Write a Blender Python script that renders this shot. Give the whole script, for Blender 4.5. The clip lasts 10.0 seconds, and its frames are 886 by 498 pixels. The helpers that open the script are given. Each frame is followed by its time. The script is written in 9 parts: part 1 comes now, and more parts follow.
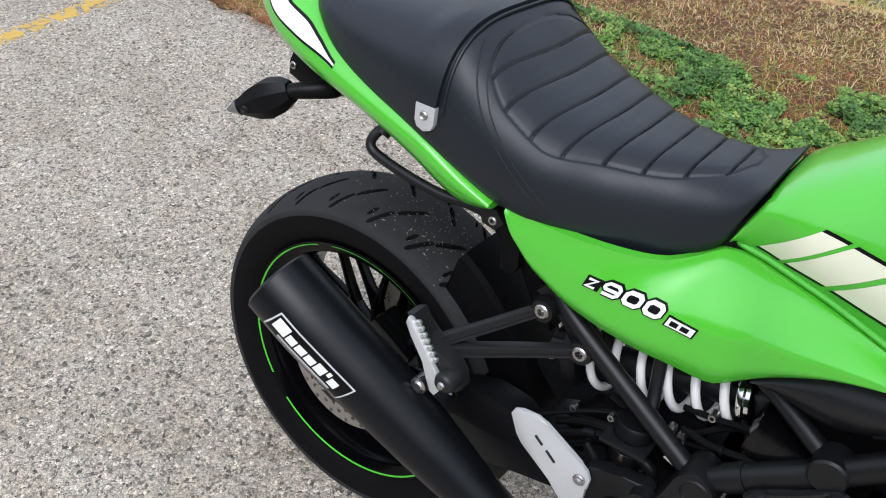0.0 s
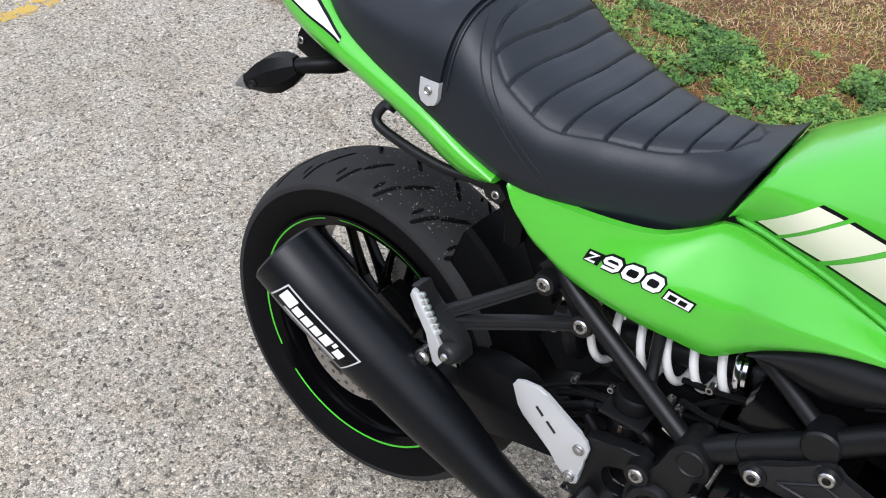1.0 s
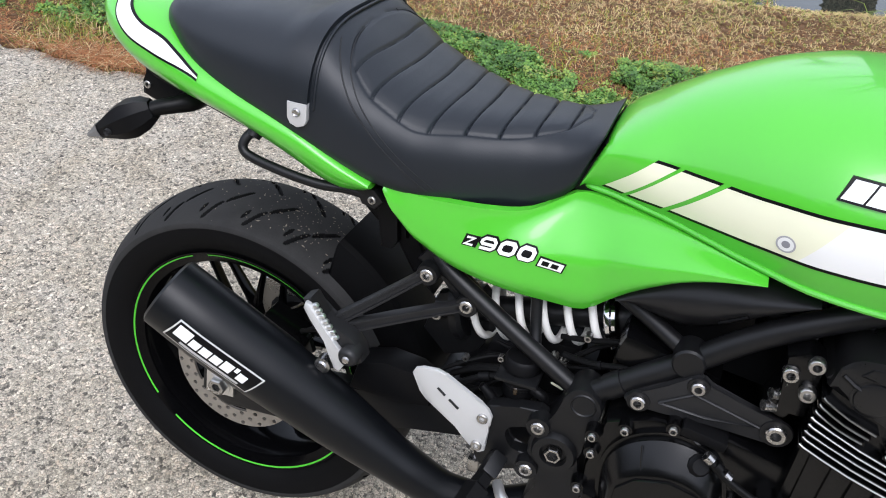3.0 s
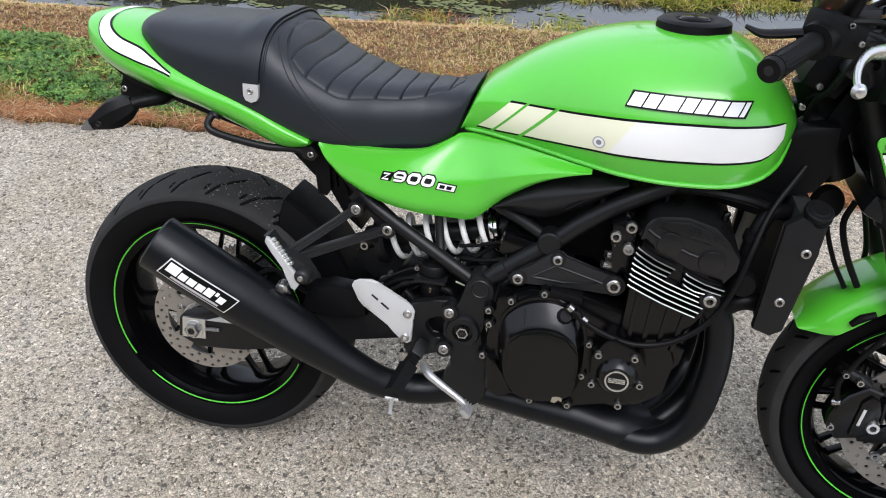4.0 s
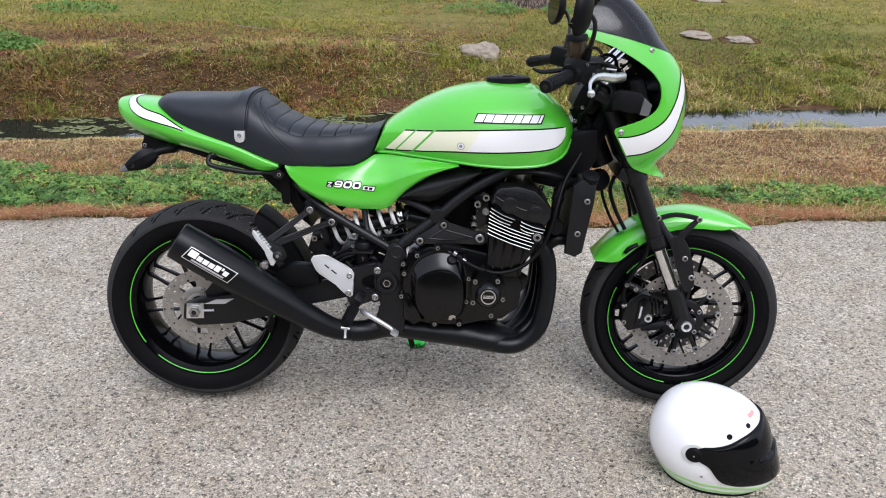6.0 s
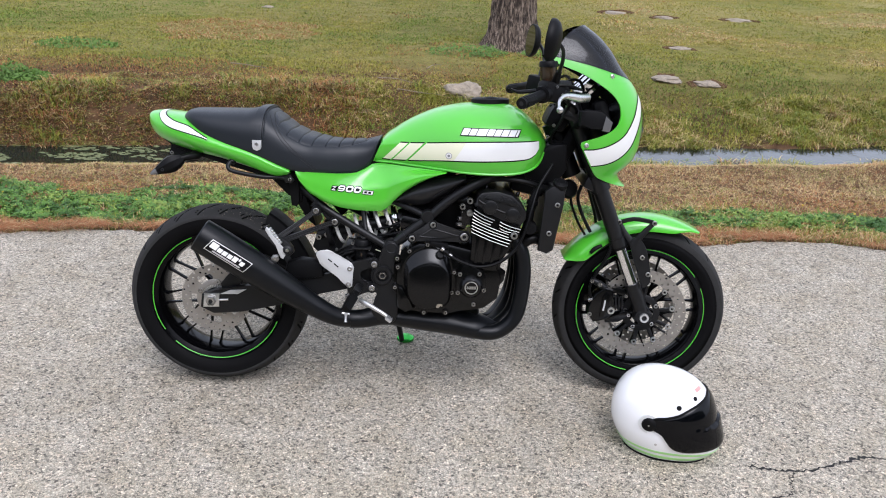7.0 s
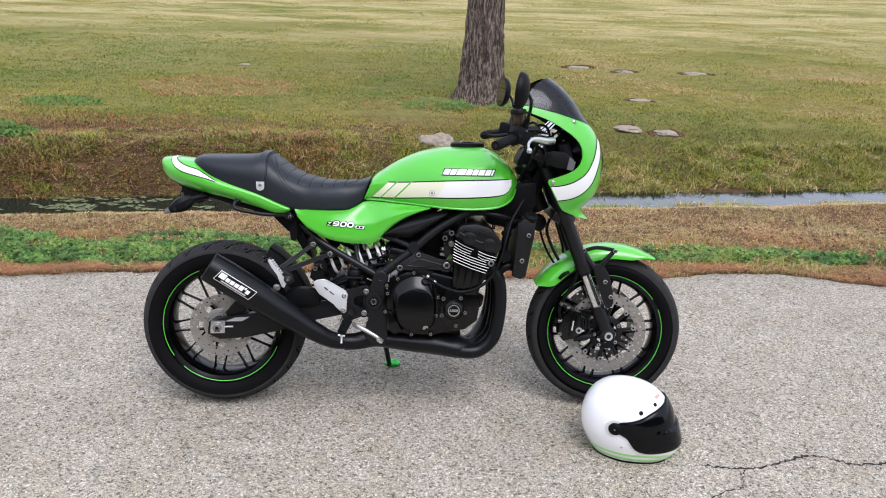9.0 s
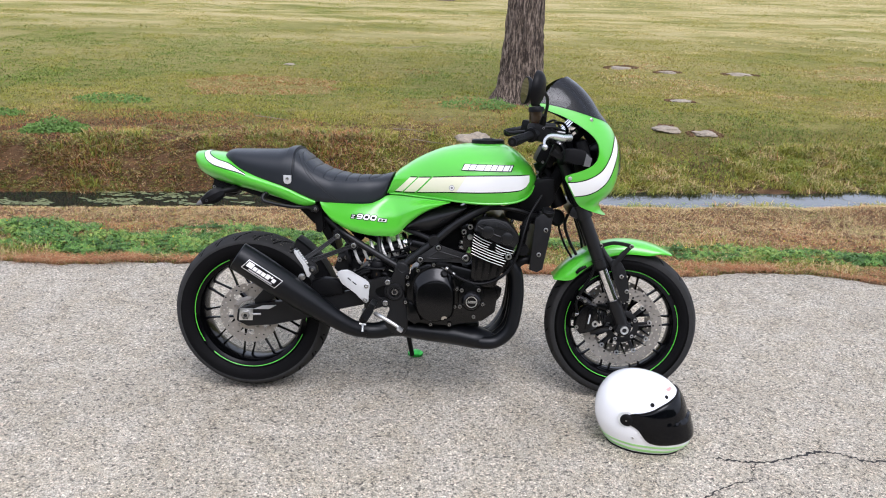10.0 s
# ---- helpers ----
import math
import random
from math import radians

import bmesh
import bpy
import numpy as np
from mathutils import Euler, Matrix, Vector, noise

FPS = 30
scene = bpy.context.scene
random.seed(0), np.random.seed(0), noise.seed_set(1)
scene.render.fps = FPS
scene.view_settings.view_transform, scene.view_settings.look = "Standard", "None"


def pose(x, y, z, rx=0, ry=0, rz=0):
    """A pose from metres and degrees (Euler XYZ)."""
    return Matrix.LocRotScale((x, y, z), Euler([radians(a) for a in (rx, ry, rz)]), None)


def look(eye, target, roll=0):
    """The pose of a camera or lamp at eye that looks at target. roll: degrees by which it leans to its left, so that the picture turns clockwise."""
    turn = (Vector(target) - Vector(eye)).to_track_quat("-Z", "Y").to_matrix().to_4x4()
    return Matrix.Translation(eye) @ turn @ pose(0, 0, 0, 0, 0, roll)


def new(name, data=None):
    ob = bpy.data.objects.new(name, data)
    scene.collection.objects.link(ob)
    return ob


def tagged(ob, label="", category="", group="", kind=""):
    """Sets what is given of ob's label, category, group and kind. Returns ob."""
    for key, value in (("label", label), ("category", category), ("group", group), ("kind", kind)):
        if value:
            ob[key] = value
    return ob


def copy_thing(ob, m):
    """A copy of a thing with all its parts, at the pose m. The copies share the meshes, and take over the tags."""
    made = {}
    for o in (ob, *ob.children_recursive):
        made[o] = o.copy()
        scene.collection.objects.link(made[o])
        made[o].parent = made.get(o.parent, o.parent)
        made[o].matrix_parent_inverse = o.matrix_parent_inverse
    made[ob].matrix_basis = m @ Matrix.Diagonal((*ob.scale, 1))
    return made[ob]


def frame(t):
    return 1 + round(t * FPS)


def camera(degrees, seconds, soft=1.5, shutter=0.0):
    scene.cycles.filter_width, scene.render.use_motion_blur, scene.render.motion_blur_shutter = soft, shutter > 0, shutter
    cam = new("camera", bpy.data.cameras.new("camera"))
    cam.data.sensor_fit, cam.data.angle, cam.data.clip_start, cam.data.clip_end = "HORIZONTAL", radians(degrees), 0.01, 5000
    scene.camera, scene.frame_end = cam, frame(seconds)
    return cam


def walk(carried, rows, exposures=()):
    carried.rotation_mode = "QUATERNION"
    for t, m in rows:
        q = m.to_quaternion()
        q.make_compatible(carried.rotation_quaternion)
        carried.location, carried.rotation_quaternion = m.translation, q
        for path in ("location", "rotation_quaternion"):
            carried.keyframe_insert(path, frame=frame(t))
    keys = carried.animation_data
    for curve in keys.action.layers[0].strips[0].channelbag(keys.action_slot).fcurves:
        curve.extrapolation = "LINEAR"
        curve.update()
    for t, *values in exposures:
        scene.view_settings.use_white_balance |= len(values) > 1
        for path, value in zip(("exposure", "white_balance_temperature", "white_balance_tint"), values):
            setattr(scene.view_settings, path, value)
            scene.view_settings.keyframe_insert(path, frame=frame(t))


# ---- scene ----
cam = camera(55.0, 10.0, soft=1.05)
EXPOSURES = [(0.0, 0.73, 5800, 13), (2.0, 0.95, 5800, 13), (3.5, 0.87, 5950, 13), (4.5, 0.77, 5980, 13), (5.5, 0.75, 5880, 14), (8.0, 0.81, 5850, 15), (9.0, 0.81, 5850, 15), (10.0, 0.90, 5850, 15)]
PATH = [
    (0, (0.708, -0.729, 1.417), (-0.191, 0.505, 0.125), 0.3),
    (0.5, (0.722, -0.728, 1.421), (-0.232, 0.44, 0.108), -1.1),
    (1, (0.728, -0.734, 1.424), (-0.176, 0.453, 0.092), -0.1),
    (1.5, (0.726, -0.734, 1.428), (-0.148, 0.455, 0.079), 0.6),
    (2, (0.724, -0.727, 1.426), (-0.127, 0.476, 0.074), 0.7),
    (2.2, (0.724, -0.721, 1.426), (-0.106, 0.489, 0.068), 0.7),
    (3.3, (0.669, -0.986, 1.476), (0.235, 0.514, 0.227), 0.7),
    (3.5, (0.672, -1.072, 1.498), (0.246, 0.42, 0.235), -0.6),
    (4, (0.784, -1.331, 1.526), (0.462, 0.273, 0.375), 1.1),
    (4.5, (0.888, -1.587, 1.584), (0.565, 0.072, 0.517), 1.8),
    (5, (0.789, -1.838, 1.607), (0.569, -0.133, 0.585), 1.9),
    (5.5, (0.691, -2.086, 1.622), (0.547, -0.336, 0.665), -0.8),
    (6, (0.776, -2.299, 1.636), (0.748, -0.499, 0.765), 0.9),
    (6.2, (0.806, -2.407, 1.651), (0.789, -0.598, 0.8), 2.2),
    (7.3, (0.685, -2.769, 1.647), (0.743, -0.922, 0.884), 1.6),
    (7.5, (0.633, -2.828, 1.664), (0.747, -0.984, 0.898), 1.7),
    (8, (0.615, -2.908, 1.688), (0.739, -1.04, 0.987), 2.7),
    (8.5, (0.62, -2.943, 1.684), (0.744, -1.06, 1.021), 2.1),
    (9, (0.705, -3.027, 1.687), (0.786, -1.139, 1.031), 1.9),
    (9.5, (0.786, -3.119, 1.695), (0.786, -1.236, 1.019), 2.5),
    (10, (0.802, -3.131, 1.696), (0.776, -1.242, 1.038), 1.6),
]
walk(cam, [(t, look(eye, target, roll)) for t, eye, target, roll in PATH], exposures=EXPOSURES)

# ---------------------------------------------------------------- light
world = bpy.data.worlds.new("sky")
scene.world = world
world.use_nodes = True
sky = world.node_tree.nodes.new("ShaderNodeTexSky")
sky.sky_type, sky.sun_disc = "NISHITA", False
SUN_UP, SUN_ROUND = radians(58), radians(160)
sky.sun_elevation, sky.sun_rotation = SUN_UP, SUN_ROUND
sky.air_density, sky.dust_density, sky.ozone_density = 1.0, 5.0, 0.4
haze = world.node_tree.nodes.new("ShaderNodeHueSaturation")
haze.inputs["Saturation"].default_value = 0.5
world.node_tree.links.new(sky.outputs[0], haze.inputs["Color"])
veil = world.node_tree.nodes.new("ShaderNodeMix")
veil.data_type = "RGBA"
veil.inputs[0].default_value = 0.5
veil.inputs[7].default_value = (5.9, 6.05, 6.35, 1)
world.node_tree.links.new(haze.outputs[0], veil.inputs[6])
world.node_tree.links.new(veil.outputs[2], world.node_tree.nodes["Background"].inputs[0])
world.node_tree.nodes["Background"].inputs[1].default_value = 0.15
sun = new("sun", bpy.data.lights.new("sun", "SUN"))
sun.data.energy, sun.data.angle, sun.data.color = 0.75, radians(35), (1.0, 0.975, 0.95)
sun.matrix_world = look((0, 0, 0), (-math.sin(SUN_ROUND) * math.cos(SUN_UP), -math.cos(SUN_ROUND) * math.cos(SUN_UP), -math.sin(SUN_UP)))
sun.location = (0, 0, 8)


# ---------------------------------------------------------------- materials
def nodes_of(m):
    m.use_nodes = True
    t = m.node_tree
    return t, t.nodes["Principled BSDF"], t.nodes.new, t.links.new


def mat(name, c, rough=0.5, metal=0.0, coat=0.0, vary=0.12, scale=25.0, bump=0.0, bscale=300.0, spec=0.5, rvary=0.15, each=0.0, coat_rough=0.04):
    """A procedural surface: colour and gloss uneven at two scales, with a fine relief."""
    m = bpy.data.materials.new(name)
    t, b, node, link = nodes_of(m)
    at = node("ShaderNodeTexCoord")
    big, fine, mixed = node("ShaderNodeTexNoise"), node("ShaderNodeTexNoise"), node("ShaderNodeMath")
    big.inputs["Scale"].default_value, big.inputs["Detail"].default_value = scale, 4
    fine.inputs["Scale"].default_value, fine.inputs["Detail"].default_value = bscale, 3
    link(at.outputs["Object"], big.inputs["Vector"]), link(at.outputs["Object"], fine.inputs["Vector"])
    mixed.operation = "MULTIPLY_ADD"
    mixed.inputs[1].default_value, mixed.inputs[2].default_value = 0.35, 0.0
    link(fine.outputs["Fac"], mixed.inputs[0])
    add = node("ShaderNodeMath")
    add.operation = "MULTIPLY_ADD"
    add.inputs[1].default_value = 0.65
    link(big.outputs["Fac"], add.inputs[0]), link(mixed.outputs[0], add.inputs[2])
    ramp = node("ShaderNodeMix")
    ramp.data_type = "RGBA"
    ramp.inputs[6].default_value = (*[v * (1 - vary) for v in c], 1)
    ramp.inputs[7].default_value = (*[min(1, v * (1 + vary)) for v in c], 1)
    link(add.outputs[0], ramp.inputs[0])
    out = ramp.outputs[2]
    if each:
        info, hsv, span = node("ShaderNodeObjectInfo"), node("ShaderNodeHueSaturation"), node("ShaderNodeMapRange")
        span.inputs[3].default_value, span.inputs[4].default_value = 1 - each, 1 + each
        link(info.outputs["Random"], span.inputs[0]), link(span.outputs[0], hsv.inputs["Value"]), link(out, hsv.inputs["Color"])
        out = hsv.outputs[0]
    link(out, b.inputs["Base Color"])
    span = node("ShaderNodeMapRange")
    span.inputs[1].default_value, span.inputs[2].default_value = 0.3, 0.7
    span.inputs[3].default_value, span.inputs[4].default_value = max(0.02, rough * (1 - rvary)), min(1, rough * (1 + rvary))
    link(add.outputs[0], span.inputs[0]), link(span.outputs[0], b.inputs["Roughness"])
    b.inputs["Metallic"].default_value = metal
    b.inputs["Specular IOR Level"].default_value = spec
    b.inputs["Coat Weight"].default_value = coat
    b.inputs["Coat Roughness"].default_value = coat_rough
    if bump:
        rel = node("ShaderNodeBump")
        rel.inputs["Strength"].default_value, rel.inputs["Distance"].default_value = 1.0, bump
        link(fine.outputs["Fac"], rel.inputs["Height"]), link(rel.outputs[0], b.inputs["Normal"])
    return m


GREEN = mat("lime_paint", (0.082, 0.465, 0.022), 0.34, coat=0.8, vary=0.03, scale=3, bscale=900, rvary=0.1, coat_rough=0.07)
WHITE_DECAL = mat("white_decal", (0.78, 0.78, 0.76), 0.4, coat=0.4, vary=0.02, coat_rough=0.16)
CREAM_DECAL = mat("cream_decal", (0.76, 0.76, 0.56), 0.4, coat=0.4, vary=0.03, coat_rough=0.16)
BLACK_DECAL = mat("black_decal", (0.0032, 0.0032, 0.0036), 0.35, vary=0.1, spec=0.16)
GREEN_LINE = mat("green_line", (0.075, 0.46, 0.022), 0.4, vary=0.05)
SATIN = mat("satin_black_paint", (0.0058, 0.0059, 0.0064), 0.40, vary=0.25, scale=40, bump=0.00006, bscale=900, spec=0.30)
GLOSS = mat("gloss_black_paint", (0.0018, 0.0018, 0.0021), 0.16, vary=0.2, coat=0.02, spec=0.10)
PLASTIC = mat("black_plastic", (0.0038, 0.0038, 0.0042), 0.46, vary=0.25, scale=30, bump=0.00008, bscale=1400, spec=0.13)
CASE = mat("black_crankcase", (0.0018, 0.0018, 0.0020), 0.20, vary=0.25, bump=0.00006, bscale=700, spec=0.33)
HEAD_PAINT = mat("satin_black_cover", (0.0060, 0.0060, 0.0063), 0.30, vary=0.25, bump=0.00012, bscale=500, spec=0.38)
GUARD = mat("dull_black_guard", (0.0022, 0.0022, 0.0024), 0.5, vary=0.25, scale=30, bump=0.00008, bscale=1400, spec=0.07)
ROUGHCAST = mat("rough_black_cast", (0.0042, 0.0042, 0.0043), 0.42, vary=0.3, bump=0.0003, bscale=500, spec=0.28)
CERAMIC = mat("matt_black_ceramic", (0.0036, 0.0042, 0.0052), 0.36, vary=0.2, scale=15, bump=0.00005, bscale=1200, spec=0.24)
RUBBER = mat("tyre_rubber", (0.0046, 0.0046, 0.0048), 0.6, vary=0.4, scale=18, bump=0.00025, bscale=500, spec=0.06)
GRIP = mat("grip_rubber", (0.0036, 0.0036, 0.0038), 0.55, vary=0.2, bump=0.0001, bscale=900, spec=0.14)
HOSE = mat("hose_rubber", (0.0036, 0.0036, 0.0037), 0.42, vary=0.2, spec=0.14)
VINYL = mat("seat_vinyl", (0.0098, 0.0122, 0.0158), 0.41, vary=0.14, scale=12, bump=0.00016, bscale=1100, spec=0.36)
THREAD = mat("stitch_thread", (0.006, 0.0065, 0.0075), 0.7, vary=0.2)
STEEL = mat("bolt_steel", (0.44, 0.43, 0.415), 0.28, metal=1.0, vary=0.15)
SILVER = mat("silver_paint", (0.55, 0.55, 0.54), 0.42, metal=0.35, vary=0.05, bump=0.00004, bscale=1200)
FIN_EDGE = mat("fin_edge_alloy", (0.42, 0.42, 0.41), 0.34, metal=1.0, vary=0.2)
ALLOY = mat("machined_alloy", (0.70, 0.70, 0.69), 0.30, metal=1.0, vary=0.08)
CAST_ALLOY = mat("bright_cast_alloy", (0.52, 0.52, 0.51), 0.34, metal=0.7, vary=0.08, bump=0.00003, bscale=900)
CHROME = mat("chrome", (0.75, 0.75, 0.76), 0.10, metal=1.0, vary=0.03)
DISC = mat("disc_steel", (0.34, 0.315, 0.28), 0.46, metal=0.75, vary=0.15, scale=60)
SPRING = mat("white_spring_paint", (0.72, 0.71, 0.67), 0.4, vary=0.08)
DARK = mat("dark_recess", (0.006, 0.006, 0.006), 0.8)
FLUID = mat("amber_reservoir", (0.032, 0.021, 0.011), 0.2, vary=0.2)
RED = mat("red_switch", (0.45, 0.03, 0.02), 0.4)
ANODISED = mat("green_anodised", (0.05, 0.45, 0.06), 0.25, metal=0.8)


def glass(name, c, rough=0.03, ior=1.45):
    m = bpy.data.materials.new(name)
    t, b, node, link = nodes_of(m)
    b.inputs["Base Color"].default_value, b.inputs["Roughness"].default_value = (*c, 1), rough
    b.inputs["Transmission Weight"].default_value, b.inputs["IOR"].default_value = 1.0, ior
    return m




def tinted_sheet(name, tint, rough=0.12, ior=1.5):
    """A thin tinted sheet: straight-through light, with gloss that grows at a slant."""
    m = bpy.data.materials.new(name)
    t, b, node, link = nodes_of(m)
    clear, shine, both, slant = node("ShaderNodeBsdfTransparent"), node("ShaderNodeBsdfGlossy"), node("ShaderNodeMixShader"), node("ShaderNodeFresnel")
    clear.inputs[0].default_value, shine.inputs["Roughness"].default_value = (*tint, 1), rough
    slant.inputs[0].default_value = ior
    link(slant.outputs[0], both.inputs[0]), link(clear.outputs[0], both.inputs[1]), link(shine.outputs[0], both.inputs[2])
    link(both.outputs[0], t.nodes["Material Output"].inputs[0])
    return m


SMOKE = tinted_sheet("smoked_screen", (0.19, 0.20, 0.22), rough=0.07, ior=1.42)
TIP = mat("clear_signal_tip", (0.11, 0.11, 0.11), 0.14, coat=0.6, vary=0.15, scale=80)
CAST = mat("dark_grey_cast", (0.013, 0.013, 0.0135), 0.42, vary=0.2, bump=0.0001, bscale=700, spec=0.3)
TREAD = mat("dusty_tread", (0.024, 0.0236, 0.0230), 0.78, vary=0.75, scale=34, bump=0.0004, bscale=380, spec=0.18)
LENS = glass("clear_lens", (0.85, 0.85, 0.85), 0.08)
VISOR = mat("tinted_visor", (0.002, 0.0022, 0.003), 0.09, coat=0.0, vary=0.1, spec=0.22)
MIRROR = mat("mirror_glass", (0.07, 0.075, 0.085), 0.02, metal=1.0, vary=0.01)
SHELL = mat("white_shell", (0.87, 0.87, 0.87), 0.22, coat=1.0, vary=0.015, scale=6)
LIGHT_GREEN = mat("pale_green_stripe", (0.40, 0.76, 0.26), 0.3, coat=0.8, vary=0.04)


# ---------------------------------------------------------------- mesh helpers
def V(u, w, v):
    """A place on the motorcycle: forward, to its right, up."""
    return Vector((u, -w, v))


def part(name, bm, material, parent=None, label="", sharp=38, m=None):
    """Links a bmesh as one mesh object under its thing."""
    if m is not None:
        bmesh.ops.transform(bm, matrix=m, verts=bm.verts)
    bmesh.ops.recalc_face_normals(bm, faces=bm.faces)
    limit = radians(sharp)
    for face in bm.faces:
        face.smooth = True
    for e in bm.edges:
        if len(e.link_faces) == 2 and e.calc_face_angle(0) > limit:
            e.smooth = False
    me = bpy.data.meshes.new(name)
    bm.to_mesh(me)
    bm.free()
    me.materials.append(material)
    ob = new(name, me)
    ob.parent = parent
    if label:
        ob["label"] = label
    return ob


def mirrored(bm):
    bmesh.ops.scale(bm, vec=(1, -1, 1), verts=bm.verts)
    return bm


def sides(name, make, material, parent, label="", **more):
    """The same part on the right and on the left."""
    a = part(name, make(), material, parent, label, **more)
    part(name, mirrored(make()), material, parent, label, **more)
    return a


def curve(points, k=6):
    """A smooth line through the points."""
    p = [Vector(q) for q in points]
    if k < 2 or len(p) < 3:
        return p
    p = [2 * p[0] - p[1], *p, 2 * p[-1] - p[-2]]
    out = []
    for a, b, c, d in zip(p, p[1:], p[2:], p[3:]):
        for i in range(k):
            s = i / k
            out.append(0.5 * (2 * b + (c - a) * s + (2 * a - 5 * b + 4 * c - d) * s * s + (3 * b - a - 3 * c + d) * s**3))
    return out + [p[-2]]


def closed_curve(points, k=5):
    p = [Vector(q) for q in points]
    out = []
    for i in range(len(p)):
        a, b, c, d = p[i - 1], p[i], p[(i + 1) % len(p)], p[(i + 2) % len(p)]
        for j in range(k):
            s = j / k
            out.append(0.5 * (2 * b + (c - a) * s + (2 * a - 5 * b + 4 * c - d) * s * s + (3 * b - a - 3 * c + d) * s**3))
    return out


def join(loops, cap=True, closed=True, bm=None):
    """A skin over rings of points."""
    bm = bm or bmesh.new()
    rows = [[bm.verts.new(p) for p in loop] for loop in loops]
    n = len(rows[0])
    for a, b in zip(rows, rows[1:]):
        for i in range(n if closed else n - 1):
            bm.faces.new((a[i], a[(i + 1) % n], b[(i + 1) % n], b[i]))
    if cap and closed:
        bm.faces.new(rows[0][::-1]), bm.faces.new(rows[-1])
    return bm


def tube(points, r, n=10, k=1, cap=True, bm=None, flat=1.0):
    """A round bar along points; r a number, or radii along it."""
    p = curve(points, k)
    radii = [r] * len(p) if not isinstance(r, (list, tuple)) else [float(q) for q in np.interp(np.linspace(0, 1, len(p)), np.linspace(0, 1, len(r)), r)]
    loops, up = [], None
    for i, q in enumerate(p):
        d = (p[min(i + 1, len(p) - 1)] - p[max(i - 1, 0)]).normalized()
        if up is None:
            up = Vector((0, 1, 0)) if abs(d.y) < 0.8 else Vector((1, 0, 0))
        up = (up - d * up.dot(d)).normalized()
        across = d.cross(up)
        loops.append([q + radii[i] * (math.cos(a) * up * flat + math.sin(a) * across) for a in [2 * math.pi * j / n for j in range(n)]])
    return join(loops, cap, bm=bm)


def lathe(profile, origin, axis, n=40, a0=0.0, a1=2 * math.pi, bm=None, cap=False):
    """Turned round an axis: profile of (radius, way along the axis)."""
    axis = Vector(axis).normalized()
    x = axis.orthogonal().normalized() if abs(axis.y) < 0.99 else Vector((1, 0, 0))
    y = axis.cross(x)
    if abs(axis.y) > 0.99:
        y = Vector((0, 0, 1))
    full = abs(a1 - a0 - 2 * math.pi) < 1e-6
    bm = bm or bmesh.new()
    angles = [a0 + (a1 - a0) * i / n for i in range(n if full else n + 1)]
    rows = [[bm.verts.new(Vector(origin) + axis * h + max(r, 1e-5) * (math.cos(a) * x + math.sin(a) * y)) for r, h in profile] for a in angles]
    count = len(rows)
    for i in range(count if full else count - 1):
        a, b = rows[i], rows[(i + 1) % count]
        for j in range(len(profile) - 1):
            bm.faces.new((a[j], b[j], b[j + 1], a[j + 1]))
    if full:
        bmesh.ops.remove_doubles(bm, verts=bm.verts, dist=2e-5)
    elif cap:
        bm.faces.new(rows[0]), bm.faces.new(rows[-1][::-1])
    return bm


def plate(outline, w0, w1, bevel=0.003, k=0, seg=2):
    """A slab of the outline (forward, up), from w0 out to w1."""
    pts = [Vector((u, 0, v)) for u, v in outline]
    pts = closed_curve(pts, k) if k > 1 else pts
    bm = bmesh.new()
    a = [bm.verts.new((p.x, -w0, p.z)) for p in pts]
    b = [bm.verts.new((p.x, -w1, p.z)) for p in pts]
    bm.faces.new(a), bm.faces.new(b[::-1])
    for i in range(len(pts)):
        j = (i + 1) % len(pts)
        bm.faces.new((a[i], b[i], b[j], a[j]))
    if bevel:
        bmesh.ops.bevel(bm, geom=[e for e in bm.edges if abs(e.verts[0].co.y - e.verts[1].co.y) < 1e-6], offset=bevel, segments=seg, profile=0.6, affect="EDGES")
    return bm


def block(centre, size, bevel=0.003, turn=(0, 0, 0), seg=2, bm=None):
    """A bevelled box, size along x, y, z."""
    made = bmesh.new()
    bmesh.ops.create_cube(made, size=1)
    bmesh.ops.scale(made, vec=size, verts=made.verts)
    if bevel:
        bmesh.ops.bevel(made, geom=made.edges[:], offset=bevel, segments=seg, profile=0.6, affect="EDGES")
    bmesh.ops.transform(made, matrix=pose(*centre, *turn), verts=made.verts)
    if bm is None:
        return made
    add(bm, made)
    return bm


def add(bm, other):
    """Adds the other bmesh to bm."""
    me = bpy.data.meshes.new("temporary")
    other.to_mesh(me)
    other.free()
    bm.from_mesh(me)
    bpy.data.meshes.remove(me)
    return bm


def pchip(xs, ys):
    """A smooth line through the points that does not overshoot."""
    xs, ys = np.array(xs, float), np.array(ys, float)
    h, d = np.diff(xs), np.diff(ys) / np.diff(xs)
    m = np.zeros(len(xs))
    m[0], m[-1] = d[0], d[-1]
    for i in range(1, len(xs) - 1):
        if d[i - 1] * d[i] > 0:
            a, b = 2 * h[i] + h[i - 1], h[i] + 2 * h[i - 1]
            m[i] = (a + b) / (a / d[i - 1] + b / d[i])

    def at(x):
        x = min(max(x, xs[0]), xs[-1])
        i = min(max(int(np.searchsorted(xs, x)) - 1, 0), len(h) - 1)
        s = (x - xs[i]) / h[i]
        return float((1 + 2 * s) * (1 - s) ** 2 * ys[i] + s * (1 - s) ** 2 * h[i] * m[i] + s * s * (3 - 2 * s) * ys[i + 1] + s * s * (s - 1) * h[i] * m[i + 1])

    return at


def line(*pairs):
    return pchip([p[0] for p in pairs], [p[1] for p in pairs])


